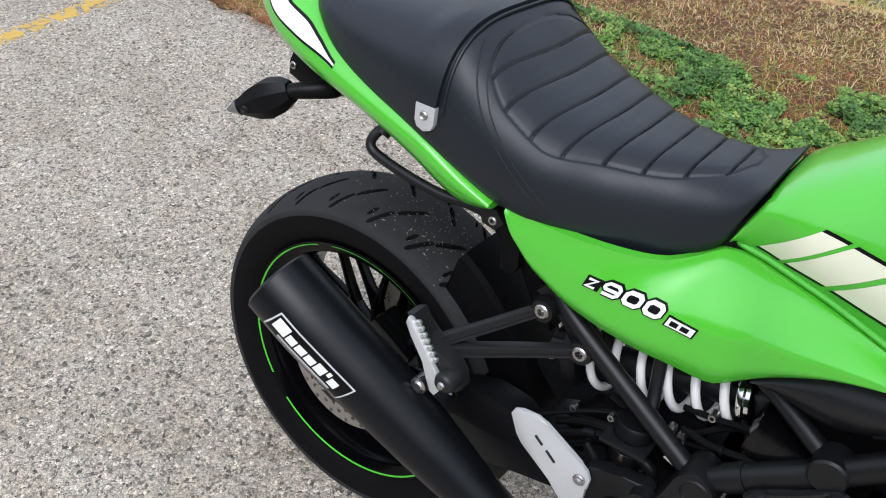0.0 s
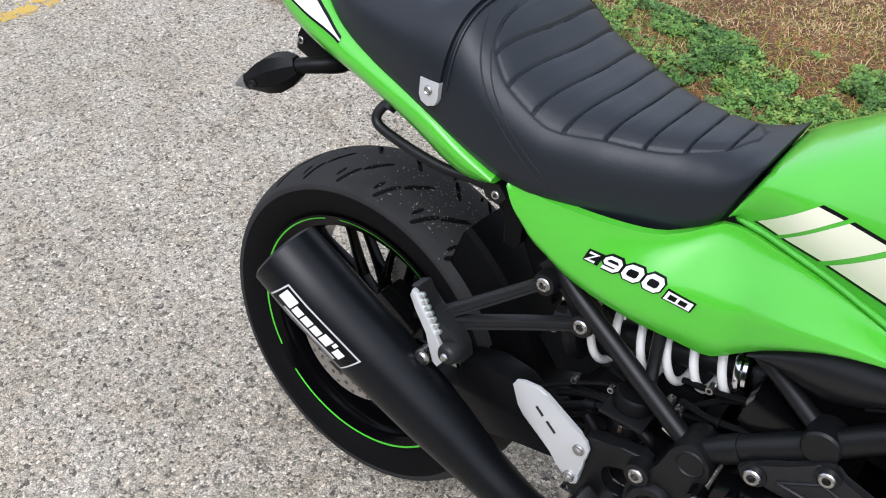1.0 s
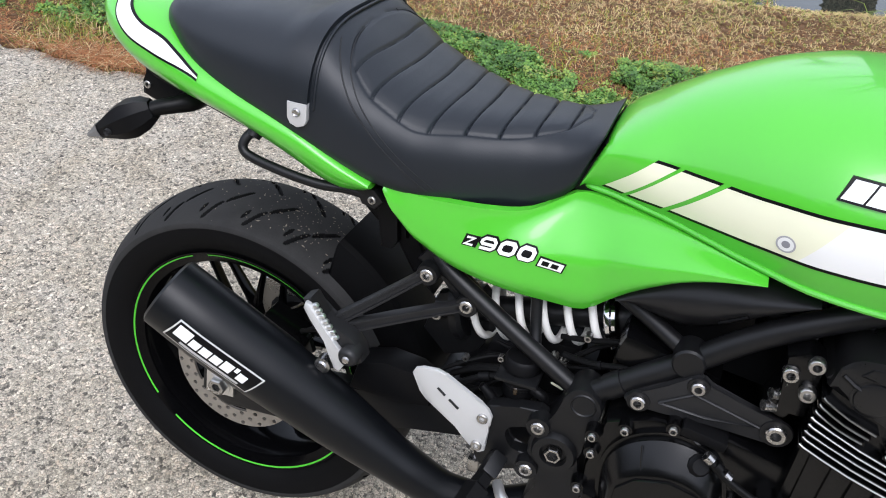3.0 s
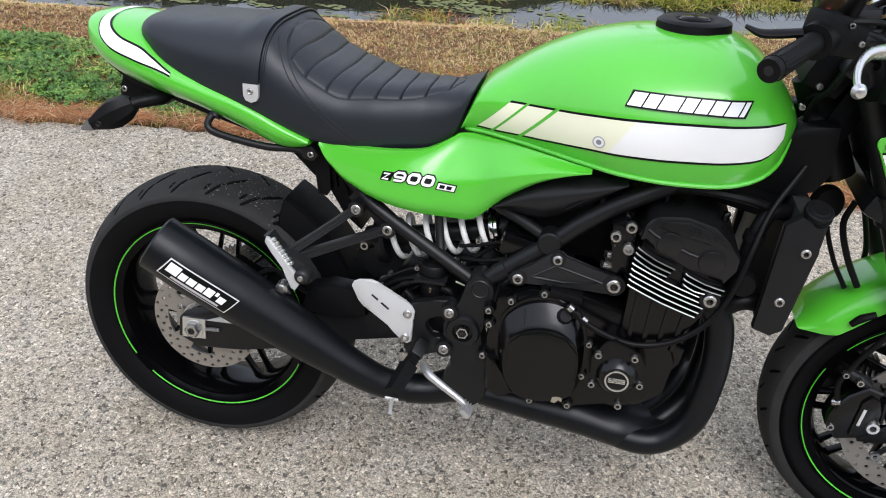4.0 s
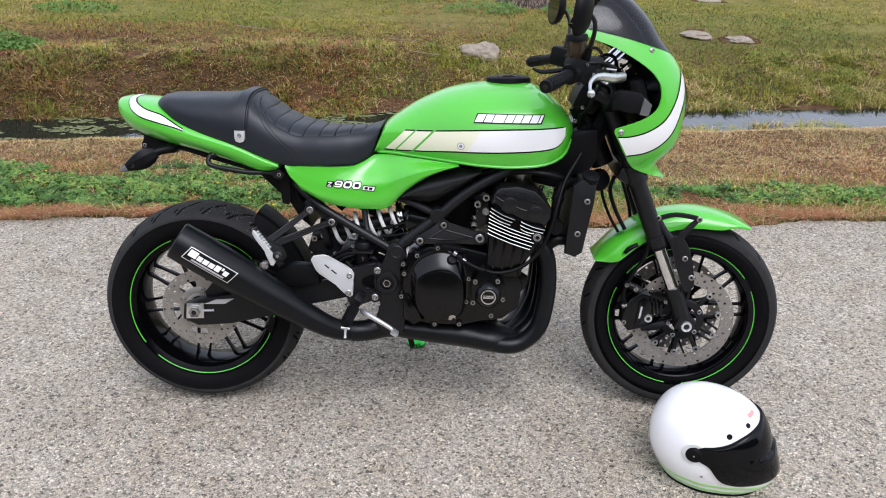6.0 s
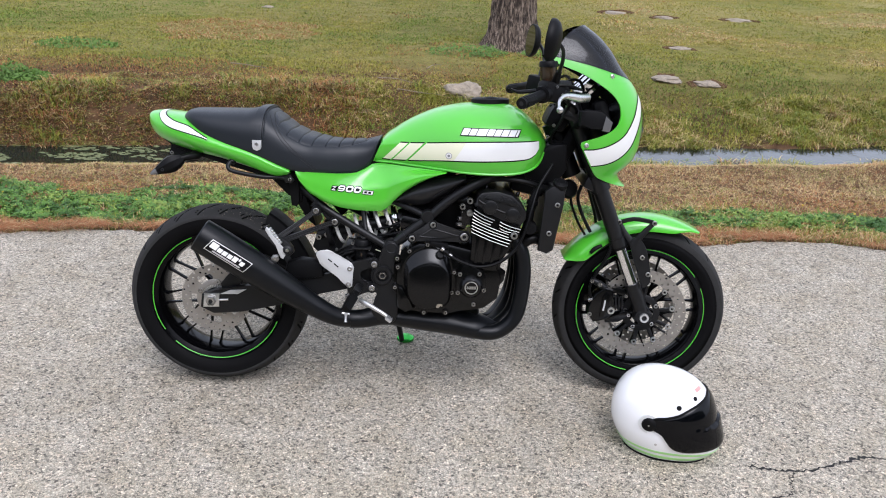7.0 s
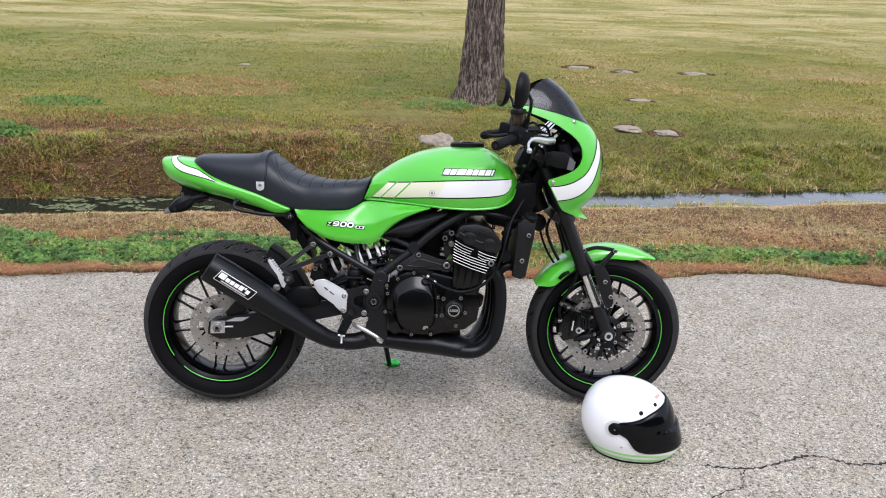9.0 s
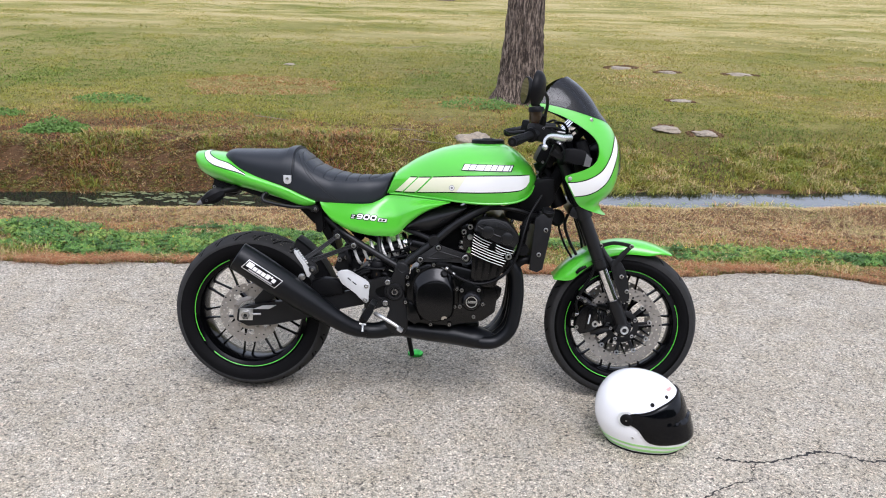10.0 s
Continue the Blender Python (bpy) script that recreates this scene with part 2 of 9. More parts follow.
class Body:
    """A bodywork form along the motorcycle: half width, top, widest height and bottom for every place along it."""

    def __init__(self, width, top, waist, bottom, power=2.3, inset=0.03):
        self.width, self.top, self.waist, self.bottom, self.power = width, top, waist, bottom, power
        self.inset = inset if callable(inset) else lambda u: inset

    def out(self, u, v):
        """How far out the skin is at a height."""
        hw, vt, vm, vb = self.width(u), self.top(u), self.waist(u), self.bottom(u)
        if v >= vm:
            return hw * max(0.0, 1 - min(1.0, (v - vm) / max(vt - vm, 1e-5)) ** self.power) ** (1 / self.power)
        return hw - min(self.inset(u), hw * 0.5) * min(1.0, (vm - v) / max(vm - vb, 1e-5)) ** 2

    def ring(self, u, n_up=14, n_low=6):
        hw, vt, vm, vb = self.width(u), self.top(u), self.waist(u), self.bottom(u)
        half = []
        for i in range(n_low):
            v = vb + (vm - vb) * i / n_low
            half.append((self.out(u, v), v))
        for i in range(n_up + 1):
            a = math.pi / 2 * i / n_up
            half.append((hw * max(0, math.cos(a)) ** (2 / self.power), vm + (vt - vm) * math.sin(a) ** (2 / self.power)))
        return [V(u, w, v) for w, v in half] + [V(u, -w, v) for w, v in half[-2::-1]]

    def skin(self, us, **more):
        return join([self.ring(u, **more) for u in us])

    def patch(self, us, low, high, lift=0.0012, n=6, side=1):
        """A thin sheet on the skin between two heights."""
        loops = []
        for u in us:
            row = []
            for i in range(n + 1):
                v = low(u) + (high(u) - low(u)) * i / n
                row.append(V(u, side * (self.out(u, v) + lift), v))
            loops.append(row)
        return join(loops, cap=False, closed=False)


def bolt(at, r=0.008, h=0.006, axis=(0, -1, 0), bm=None):
    """A cap screw with a socket."""
    return lathe([(0, -0.0035), (r * 0.46, -0.0035), (r * 0.52, h), (r * 0.85, h), (r, h * 0.75), (r, -0.004)], at, axis, n=14, bm=bm)


def bolts(parent, material, places, r=0.008, h=0.006):
    for u, w, v in places:
        part("bolt", bolt(V(u, w, v), r, h), material, parent)


# ---------------------------------------------------------------- things
def thing(name, label, category, group="", kind="", m=None):
    ob = new(name)
    ob.empty_display_size = 0.1
    if m is not None:
        ob.matrix_world = m
    return tagged(ob, label, category, group, kind)


# ---------------------------------------------------------------- ground, road, ditch
def road_edge(x):
    """Where the asphalt ends, on the far side."""
    wave = 0.035 * math.sin(1.3 * x + 0.4) + 0.03 * math.sin(3.7 * x) + 0.012 * math.sin(11 * x) + 0.008 * math.sin(29 * x + 1)
    bays = 0.20 * math.exp(-((x - 2.76) / 0.45) ** 2) - 0.07 * math.exp(-((x + 1.42) / 0.3) ** 2) + 0.05 * math.exp(-((x + 0.65) / 0.2) ** 2)
    return 1.36 + wave + bays


def ditch_middle(x):
    return 3.925 + 0.112 * x if -12 < x < 16 else (2.581 if x < 0 else 5.717)


def smooth(a, b, x):
    s = min(1.0, max(0.0, (x - a) / (b - a)))
    return s * s * (3 - 2 * s)


WATER_LEVEL = -0.33


def terrain(x, y):
    """The height of the ground: verge, ditch and lawn."""
    c = ditch_middle(x)
    n = noise.noise((x * 0.9, y * 0.9, 3.0)) * 0.035 + noise.noise((x * 4, y * 4, 9.0)) * 0.012
    if y < 1.2:
        return -0.045
    verge = -0.02 - 0.15 * smooth(1.5, 3.2, y)
    lawn = 0.0 + 0.03 * smooth(6, 20, y)
    near = smooth(c - 0.90, c - 0.06, y)
    run = 0.9 + 2.0 * smooth(-0.6, 1.6, x)
    far = smooth(c + 0.24 - 0.26 * run, c + 0.24 + 0.74 * run, y)
    low = WATER_LEVEL - 0.07
    z = verge + (low - verge) * near
    z = z + (lawn - z) * far
    return z + n * smooth(1.3, 1.8, y) * (1 + 1.2 * far * (1 - smooth(c + 1.0, c + 2.0, y)))


def steps(*spans):
    out = []
    for a, b, d in spans:
        n = max(1, round((b - a) / d))
        out += [a + (b - a) * i / n for i in range(n)]
    return out + [spans[-1][1]]


def noise_ramp(t, vector, scale, stops, detail=5, rough=0.6):
    """A noise with a colour ramp, for ground colours."""
    n, r = t.nodes.new("ShaderNodeTexNoise"), t.nodes.new("ShaderNodeValToRGB")
    n.inputs["Scale"].default_value, n.inputs["Detail"].default_value, n.inputs["Roughness"].default_value = scale, detail, rough
    t.links.new(vector, n.inputs["Vector"]), t.links.new(n.outputs["Fac"], r.inputs["Fac"])
    e = r.color_ramp.elements
    while len(e) < len(stops):
        e.new(0.5)
    for el, (p, c) in zip(e, stops):
        el.position, el.color = p, (*c, 1)
    return n, r


def mix(t, fac, a, b, how="MIX"):
    m = t.nodes.new("ShaderNodeMix")
    m.data_type, m.blend_type = "RGBA", how
    if isinstance(fac, (int, float)):
        m.inputs[0].default_value = fac
    else:
        t.links.new(fac, m.inputs[0])
    for sock, v in ((m.inputs[6], a), (m.inputs[7], b)):
        if isinstance(v, tuple):
            sock.default_value = (*v, 1)
        else:
            t.links.new(v, sock)
    return m.outputs[2]


def soil_material():
    m = bpy.data.materials.new("soil_and_thatch")
    t, b, node, link = nodes_of(m)
    at = node("ShaderNodeTexCoord").outputs["Object"]
    _, big = noise_ramp(t, at, 0.7, [(0.3, (0.085, 0.048, 0.024)), (0.5, (0.150, 0.086, 0.043)), (0.7, (0.210, 0.116, 0.060))])
    _, mid = noise_ramp(t, at, 9.0, [(0.3, (0.045, 0.024, 0.013)), (0.55, (0.145, 0.080, 0.038)), (0.75, (0.30, 0.185, 0.092))])
    n, fine = noise_ramp(t, at, 120.0, [(0.3, (0.35, 0.35, 0.3)), (0.7, (1.0, 1.0, 1.0))], 3)
    _, thatch = noise_ramp(t, at, 6.0, [(0.3, (0.14, 0.132, 0.034)), (0.52, (0.25, 0.225, 0.066)), (0.72, (0.38, 0.30, 0.13))], 7, 0.7)
    split, span = node("ShaderNodeSeparateXYZ"), node("ShaderNodeMapRange")
    span.inputs[1].default_value, span.inputs[2].default_value = 5.0, 6.4
    link(at, split.inputs[0]), link(split.outputs[1], span.inputs[0])
    wide = node("ShaderNodeMapping")
    wide.inputs["Scale"].default_value = (0.45, 1.1, 1.0)
    link(at, wide.inputs["Vector"])
    _, dry = noise_ramp(t, wide.outputs[0], 0.45, [(0.36, (0.20, 0.20, 0.05)), (0.46, (0.32, 0.285, 0.090)), (0.57, (0.50, 0.42, 0.20))], 7, 0.65)
    away = node("ShaderNodeMapRange")
    away.inputs[1].default_value, away.inputs[2].default_value = 9.0, 19.0
    link(split.outputs[1], away.inputs[0])
    ground_mix = mix(t, span.outputs[0], mix(t, 0.5, big.outputs[0], mid.outputs[0]), mix(t, away.outputs[0], thatch.outputs[0], dry.outputs[0]))
    link(mix(t, 0.8, ground_mix, fine.outputs[0], "MULTIPLY"), b.inputs["Base Color"])
    b.inputs["Roughness"].default_value, b.inputs["Specular IOR Level"].default_value = 0.95, 0.15
    rel = node("ShaderNodeBump")
    rel.inputs["Distance"].default_value = 0.012
    link(n.outputs["Fac"], rel.inputs["Height"]), link(rel.outputs[0], b.inputs["Normal"])
    return m


def asphalt_material():
    """Worn asphalt: pale exposed chippings of many greys and some pinks, dark binder between them."""
    m = bpy.data.materials.new("worn_chip_asphalt")
    t, b, node, link = nodes_of(m)
    at = node("ShaderNodeTexCoord").outputs["Object"]

    def chips(scale, stops, jitter):
        warp, off = node("ShaderNodeTexNoise"), node("ShaderNodeMix")
        warp.inputs["Scale"].default_value, warp.inputs["Detail"].default_value = scale * 1.3, 2
        link(at, warp.inputs["Vector"])
        off.data_type, off.blend_type = "RGBA", "LINEAR_LIGHT"
        off.inputs[0].default_value = jitter / scale
        link(at, off.inputs[6]), link(warp.outputs["Color"], off.inputs[7])
        cell, edge = node("ShaderNodeTexVoronoi"), node("ShaderNodeTexVoronoi")
        edge.feature = "DISTANCE_TO_EDGE"
        for v in (cell, edge):
            v.inputs["Scale"].default_value = scale
            link(off.outputs[2], v.inputs["Vector"])
        split, ramp = node("ShaderNodeSeparateColor"), node("ShaderNodeValToRGB")
        link(cell.outputs["Color"], split.inputs[0]), link(split.outputs[0], ramp.inputs[0])
        e = ramp.color_ramp.elements
        while len(e) < len(stops):
            e.new(0.5)
        for el, (p, c) in zip(e, stops):
            el.position, el.color = p, (*c, 1)
        return ramp.outputs[0], edge.outputs["Distance"], split.outputs[1]

    large, gap, lift = chips(124.0, [(0.0, (0.074, 0.067, 0.058)), (0.12, (0.200, 0.184, 0.155)), (0.24, (0.441, 0.405, 0.338)), (0.55, (0.578, 0.527, 0.437)), (0.76, (0.619, 0.530, 0.425)), (0.88, (0.724, 0.668, 0.559)), (1.0, (0.840, 0.777, 0.653))], 0.7)
    small, gap2, lift2 = chips(250.0, [(0.0, (0.109, 0.103, 0.086)), (0.3, (0.330, 0.304, 0.254)), (0.7, (0.530, 0.483, 0.400)), (1.0, (0.777, 0.714, 0.594))], 0.5)
    _, where = noise_ramp(t, at, 70.0, [(0.42, (0, 0, 0)), (0.52, (1, 1, 1))], 2)
    base = mix(t, where.outputs[0], small, large)
    dark, dark2 = node("ShaderNodeMapRange"), node("ShaderNodeMapRange")
    for d, src in ((dark, gap), (dark2, gap2)):
        d.inputs[1].default_value, d.inputs[2].default_value = 0.0, 0.13
        d.inputs[3].default_value, d.inputs[4].default_value = 0.32, 1.0
        link(src, d.inputs[0])
    joint = mix(t, where.outputs[0], dark2.outputs[0], dark.outputs[0])
    _, stain = noise_ramp(t, at, 1.6, [(0.3, (0.877, 0.860, 0.823)), (0.7, (1.06, 1.05, 1.03))], 6)
    _, spots = noise_ramp(t, at, 7.0, [(0.35, (0.917, 0.890, 0.832)), (0.65, (1.04, 1.04, 1.04))], 4)
    # base colour gains up to 16% from y -0.1 to y -0.95
    split, near_tone = node("ShaderNodeSeparateXYZ"), node("ShaderNodeMapRange")
    near_tone.inputs[1].default_value, near_tone.inputs[2].default_value = -0.1, -0.95
    near_tone.inputs[3].default_value, near_tone.inputs[4].default_value = 1.0, 1.16
    link(at, split.inputs[0]), link(split.outputs[1], near_tone.inputs[0])
    base = mix(t, 1.0, base, near_tone.outputs[0], "MULTIPLY")
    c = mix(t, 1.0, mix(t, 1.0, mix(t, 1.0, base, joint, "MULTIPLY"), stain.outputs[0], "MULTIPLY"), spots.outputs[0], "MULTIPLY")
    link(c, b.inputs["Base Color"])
    b.inputs["Roughness"].default_value, b.inputs["Specular IOR Level"].default_value = 0.8, 0.35
    high = mix(t, where.outputs[0], gap2, gap)
    rel = node("ShaderNodeBump")
    rel.inputs["Strength"].default_value, rel.inputs["Distance"].default_value = 0.7, 0.012
    link(high, rel.inputs["Height"]), link(rel.outputs[0], b.inputs["Normal"])
    return m


def grid_object(name, xs, ys, height, material):
    verts = [(x, y, height(x, y)) for y in ys for x in xs]
    n = len(xs)
    faces = [(j * n + i, j * n + i + 1, (j + 1) * n + i + 1, (j + 1) * n + i) for j in range(len(ys) - 1) for i in range(n - 1)]
    me = bpy.data.meshes.new(name)
    me.from_pydata(verts, [], faces)
    me.polygons.foreach_set("use_smooth", [True] * len(faces))
    me.materials.append(material)
    return new(name, me)


SOIL, ASPHALT = soil_material(), asphalt_material()
xs = steps((-900, -100, 200), (-100, -20, 10), (-20, -5, 0.6), (-5, 7, 0.09), (7, 22, 0.6), (22, 100, 10), (100, 900, 200))
ys = steps((-900, -100, 200), (-100, 0, 20), (0, 1.2, 0.6), (1.2, 6.2, 0.07), (6.2, 14, 0.3), (14, 50, 2), (50, 100, 10), (100, 900, 200))
tagged(grid_object("ground", xs, ys, terrain, SOIL), "patchy soil and thatch of a lawn and ditch", "ground", kind="structure")


def road():
    """The asphalt slab: one sheet with a ragged far edge that breaks down to the soil."""
    xs = steps((-900, -100, 200), (-100, -10, 10), (-10, -5, 0.5), (-5, 7, 0.03), (7, 14, 0.5), (14, 100, 10), (100, 900, 200))
    rows = [[(x, -900, 0) for x in xs], [(x, -6, 0) for x in xs], [(x, 0.9, 0) for x in xs]]
    rag = [0.02 * noise.noise((x * 14, 0, 0)) + 0.012 * noise.noise((x * 45, 5, 0)) for x in xs]
    rows.append([(x, road_edge(x) - 0.012 + r, 0) for x, r in zip(xs, rag)])
    rows.append([(x, road_edge(x) + r, -0.006) for x, r in zip(xs, rag)])
    rows.append([(x, road_edge(x) + 0.012 + r, -0.06) for x, r in zip(xs, rag)])
    bm = join(rows, cap=False, closed=False)
    return tagged(part("road", bm, ASPHALT), "pale worn asphalt with exposed chippings", "road", kind="structure")


road()


def crack():
    """A crack that wanders across the asphalt and its branch."""
    m = mat("crack_dirt", (0.016, 0.015, 0.014), 0.95, vary=0.4, scale=60)
    bm = bmesh.new()
    rnd = random.Random(4)
    for pts, r in (([(1.76, -0.455), (1.82, -0.470), (1.89, -0.480), (2.00, -0.458), (2.10, -0.415), (2.19, -0.390), (2.26, -0.412), (2.31, -0.440), (2.40, -0.444), (2.52, -0.42), (2.7, -0.45)], 0.0058),
                   ([(1.90, -0.482), (1.875, -0.535), (1.858, -0.587), (1.77, -0.627), (1.673, -0.697), (1.62, -0.78)], 0.0028)):
        path = curve([(x, y, 0.001) for x, y in pts], 9)
        rows = []
        for i, p in enumerate(path):
            d = (path[min(i + 1, len(path) - 1)] - path[max(i - 1, 0)]).normalized()
            side = Vector((-d.y, d.x, 0))
            q = p + side * rnd.uniform(-0.007, 0.007)
            half = r * rnd.uniform(0.25, 1.3)
            rows.append([q - side * half, q + side * half])
        join(rows, cap=False, closed=False, bm=bm)
    return tagged(part("crack", bm, m), "dark jagged crack across the asphalt", "crack", kind="structure")


crack()


def yellow_line():
    m = mat("worn_yellow_paint", (0.50, 0.33, 0.06), 0.75, vary=0.35, scale=140, bump=0.003, bscale=160)
    rnd = random.Random(2)
    bm = bmesh.new()
    # flakes of paint left on the chippings
    for _ in range(2600):
        s = rnd.uniform(-0.5, 1.25)
        x, y = -2.262 + 0.055 * (s - 0.6) + rnd.gauss(0, 0.022), s
        if noise.noise((x * 25, y * 25, 2)) < -0.18:
            continue
        r, a = rnd.uniform(0.004, 0.010), rnd.uniform(0, 6.28)
        bm.faces.new([bm.verts.new((x + r * rnd.uniform(0.6, 1.2) * math.cos(a + k), y + r * rnd.uniform(0.6, 1.2) * math.sin(a + k), 0.0012 + rnd.uniform(0, 0.0004))) for k in (0, 1.2, 2.5, 3.8, 5.0)])
    return tagged(part("painted_line", bm, m), "worn yellow painted line on the asphalt", "road marking", kind="structure")


yellow_line()


def water():
    m = bpy.data.materials.new("still_water")
    t, b, node, link = nodes_of(m)
    b.inputs["Base Color"].default_value = (0.018, 0.022, 0.016, 1)
    b.inputs["Roughness"].default_value, b.inputs["IOR"].default_value = 0.03, 1.9
    n, rel = node("ShaderNodeTexNoise"), node("ShaderNodeBump")
    n.inputs["Scale"].default_value = 9
    link(node("ShaderNodeTexCoord").outputs["Object"], n.inputs["Vector"])
    rel.inputs["Strength"].default_value, rel.inputs["Distance"].default_value = 0.12, 0.01
    link(n.outputs["Fac"], rel.inputs["Height"]), link(rel.outputs[0], b.inputs["Normal"])
    xs = steps((-12, 16, 0.5))
    bm = join([[(x, ditch_middle(x) + d, WATER_LEVEL) for x in xs] for d in (-0.7, 0, 0.75)], cap=False, closed=False)
    return tagged(part("water", bm, m), "shallow still water in the ditch", "water", kind="structure")


water()

# ---------------------------------------------------------------- grass and weeds
BLADES = {
    "green": mat("green_blade", (0.132, 0.184, 0.020), 0.6, vary=0.3, scale=3, spec=0.25),
    "olive": mat("olive_blade", (0.236, 0.226, 0.027), 0.65, vary=0.3, scale=3, spec=0.25),
    "tan": mat("dry_blade", (0.50, 0.375, 0.190), 0.75, vary=0.3, scale=3, spec=0.2),
    "straw": mat("lawn_straw", (0.335, 0.276, 0.062), 0.75, vary=0.3, scale=3, spec=0.2),
    "brown": mat("dead_blade", (0.32, 0.135, 0.055), 0.8, vary=0.35, scale=3, spec=0.2),
    "dark": mat("rotted_thatch", (0.085, 0.055, 0.028), 0.85, vary=0.45, scale=5, spec=0.15),
    "pale": mat("bleached_blade", (0.58, 0.47, 0.23), 0.75, vary=0.25, scale=2, spec=0.2),
}


def tuft_object(name, spots, label, category):
    """Many blades in one mesh. Each: x, y, z, height, width, lean, heading, tint."""
    s = np.array([q[:7] for q in spots], float)
    tint = np.array([q[7] for q in spots], int)
    n = len(s)
    x, y, z, h, w, lean, head = s.T
    across = np.stack([-np.sin(head), np.cos(head), np.zeros(n)], 1) * (w / 2)[:, None]
    out = np.stack([np.cos(head), np.sin(head), np.zeros(n)], 1)
    foot = np.stack([x, y, z - 0.004], 1)
    mid = foot + out * (lean * h * 0.3)[:, None] + np.array([0, 0, 1.0]) * (h * 0.6)[:, None]
    tip = foot + out * (lean * h)[:, None] + np.array([0, 0, 1.0]) * (h * np.maximum(0.12, 1 - 0.25 * lean))[:, None]
    co = np.stack([foot - across, foot + across, mid + across * 0.8, mid - across * 0.8, tip], 1).reshape(-1, 3)
    me = bpy.data.meshes.new(name)
    me.vertices.add(5 * n)
    me.vertices.foreach_set("co", co.ravel())
    base = 5 * np.arange(n)[:, None]
    loops = np.concatenate([base + [0, 1, 2, 3], base + [3, 2, 4]], 1)
    me.loops.add(7 * n)
    me.loops.foreach_set("vertex_index", loops.ravel())
    me.polygons.add(2 * n)
    start = np.stack([7 * np.arange(n), 7 * np.arange(n) + 4], 1).ravel()
    me.polygons.foreach_set("loop_start", start)
    for key in ("green", "olive", "tan", "brown", "straw", "dark", "pale"):
        me.materials.append(BLADES[key])
    me.polygons.foreach_set("material_index", np.repeat(tint, 2))
    me.update(calc_edges=True)
    return tagged(new(name, me), label, category, kind="stuff")


def patchiness(x, y, scale, seed):
    return noise.noise((x * scale, y * scale, seed))


def near_spot(x, y, cx, cy, rx, ry):
    return ((x - cx) / rx) ** 2 + ((y - cy) / ry) ** 2 + 0.5 * noise.noise((x * 3, y * 3, 7)) < 1


def lawn_tint(x, y, rnd):
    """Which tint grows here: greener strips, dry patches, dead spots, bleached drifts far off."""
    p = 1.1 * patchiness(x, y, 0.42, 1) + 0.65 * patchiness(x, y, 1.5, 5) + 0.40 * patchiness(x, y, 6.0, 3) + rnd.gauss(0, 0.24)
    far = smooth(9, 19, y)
    if near_spot(x, y, -1.77, 8.0, 0.98, 0.90) and rnd.random() < 0.80:
        return 3 if rnd.random() < 0.58 else 4 if rnd.random() < 0.35 else 2
    if near_spot(x, y, -2.6, 4.6, 1.75, 0.80) and rnd.random() < 0.82:
        return 5 if rnd.random() < 0.55 else 3
    dead = near_spot(x, y, -2.2, 5.05, 2.0, 0.85) or near_spot(x, y, 0.75, 6.5, 0.65, 0.95) or near_spot(x, y, 1.55, 6.95, 0.8, 0.35) or near_spot(x, y, 0.22, 9.7, 0.3, 0.3)
    if dead and rnd.random() < 0.66:
        return 3 if rnd.random() < 0.45 else 5 if rnd.random() < 0.35 else 4
    if rnd.random() < 0.07 * (1 - smooth(6, 8.5, y)):
        return 5
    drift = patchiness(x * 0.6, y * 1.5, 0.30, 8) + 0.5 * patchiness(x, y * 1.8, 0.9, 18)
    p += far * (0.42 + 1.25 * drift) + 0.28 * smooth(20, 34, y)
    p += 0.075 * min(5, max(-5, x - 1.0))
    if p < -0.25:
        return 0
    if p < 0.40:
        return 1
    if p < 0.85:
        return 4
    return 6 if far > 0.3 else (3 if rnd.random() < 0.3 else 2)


def bare(x, y):
    return any((x - a) ** 2 + (y - b - 0.03) ** 2 < (1.25 * r) ** 2 for a, b, r in ((3.07, 6.03, 0.15), (3.44, 5.92, 0.125), (3.60, 7.7, 0.13), (3.40, 10.9, 0.18), (4.07, 10.5, 0.14), (5.17, 10.4, 0.19))) or near_spot(x, y, 0.75, 6.2, 0.55, 0.42) or (near_spot(x, y, -2.7, 4.55, 1.7, 0.75) and patchiness(x, y, 4.5, 31) + 0.5 * patchiness(x, y, 11, 32) > 0.02) or (near_spot(x, y, 0.8, 6.9, 0.5, 0.7) and patchiness(x, y, 4, 33) > 0) or near_spot(x, y, -0.3, 5.3, 0.25, 0.2) or (y < 6.4 and x < 0.6 and patchiness(x, y, 2.4, 9) > 0.42)


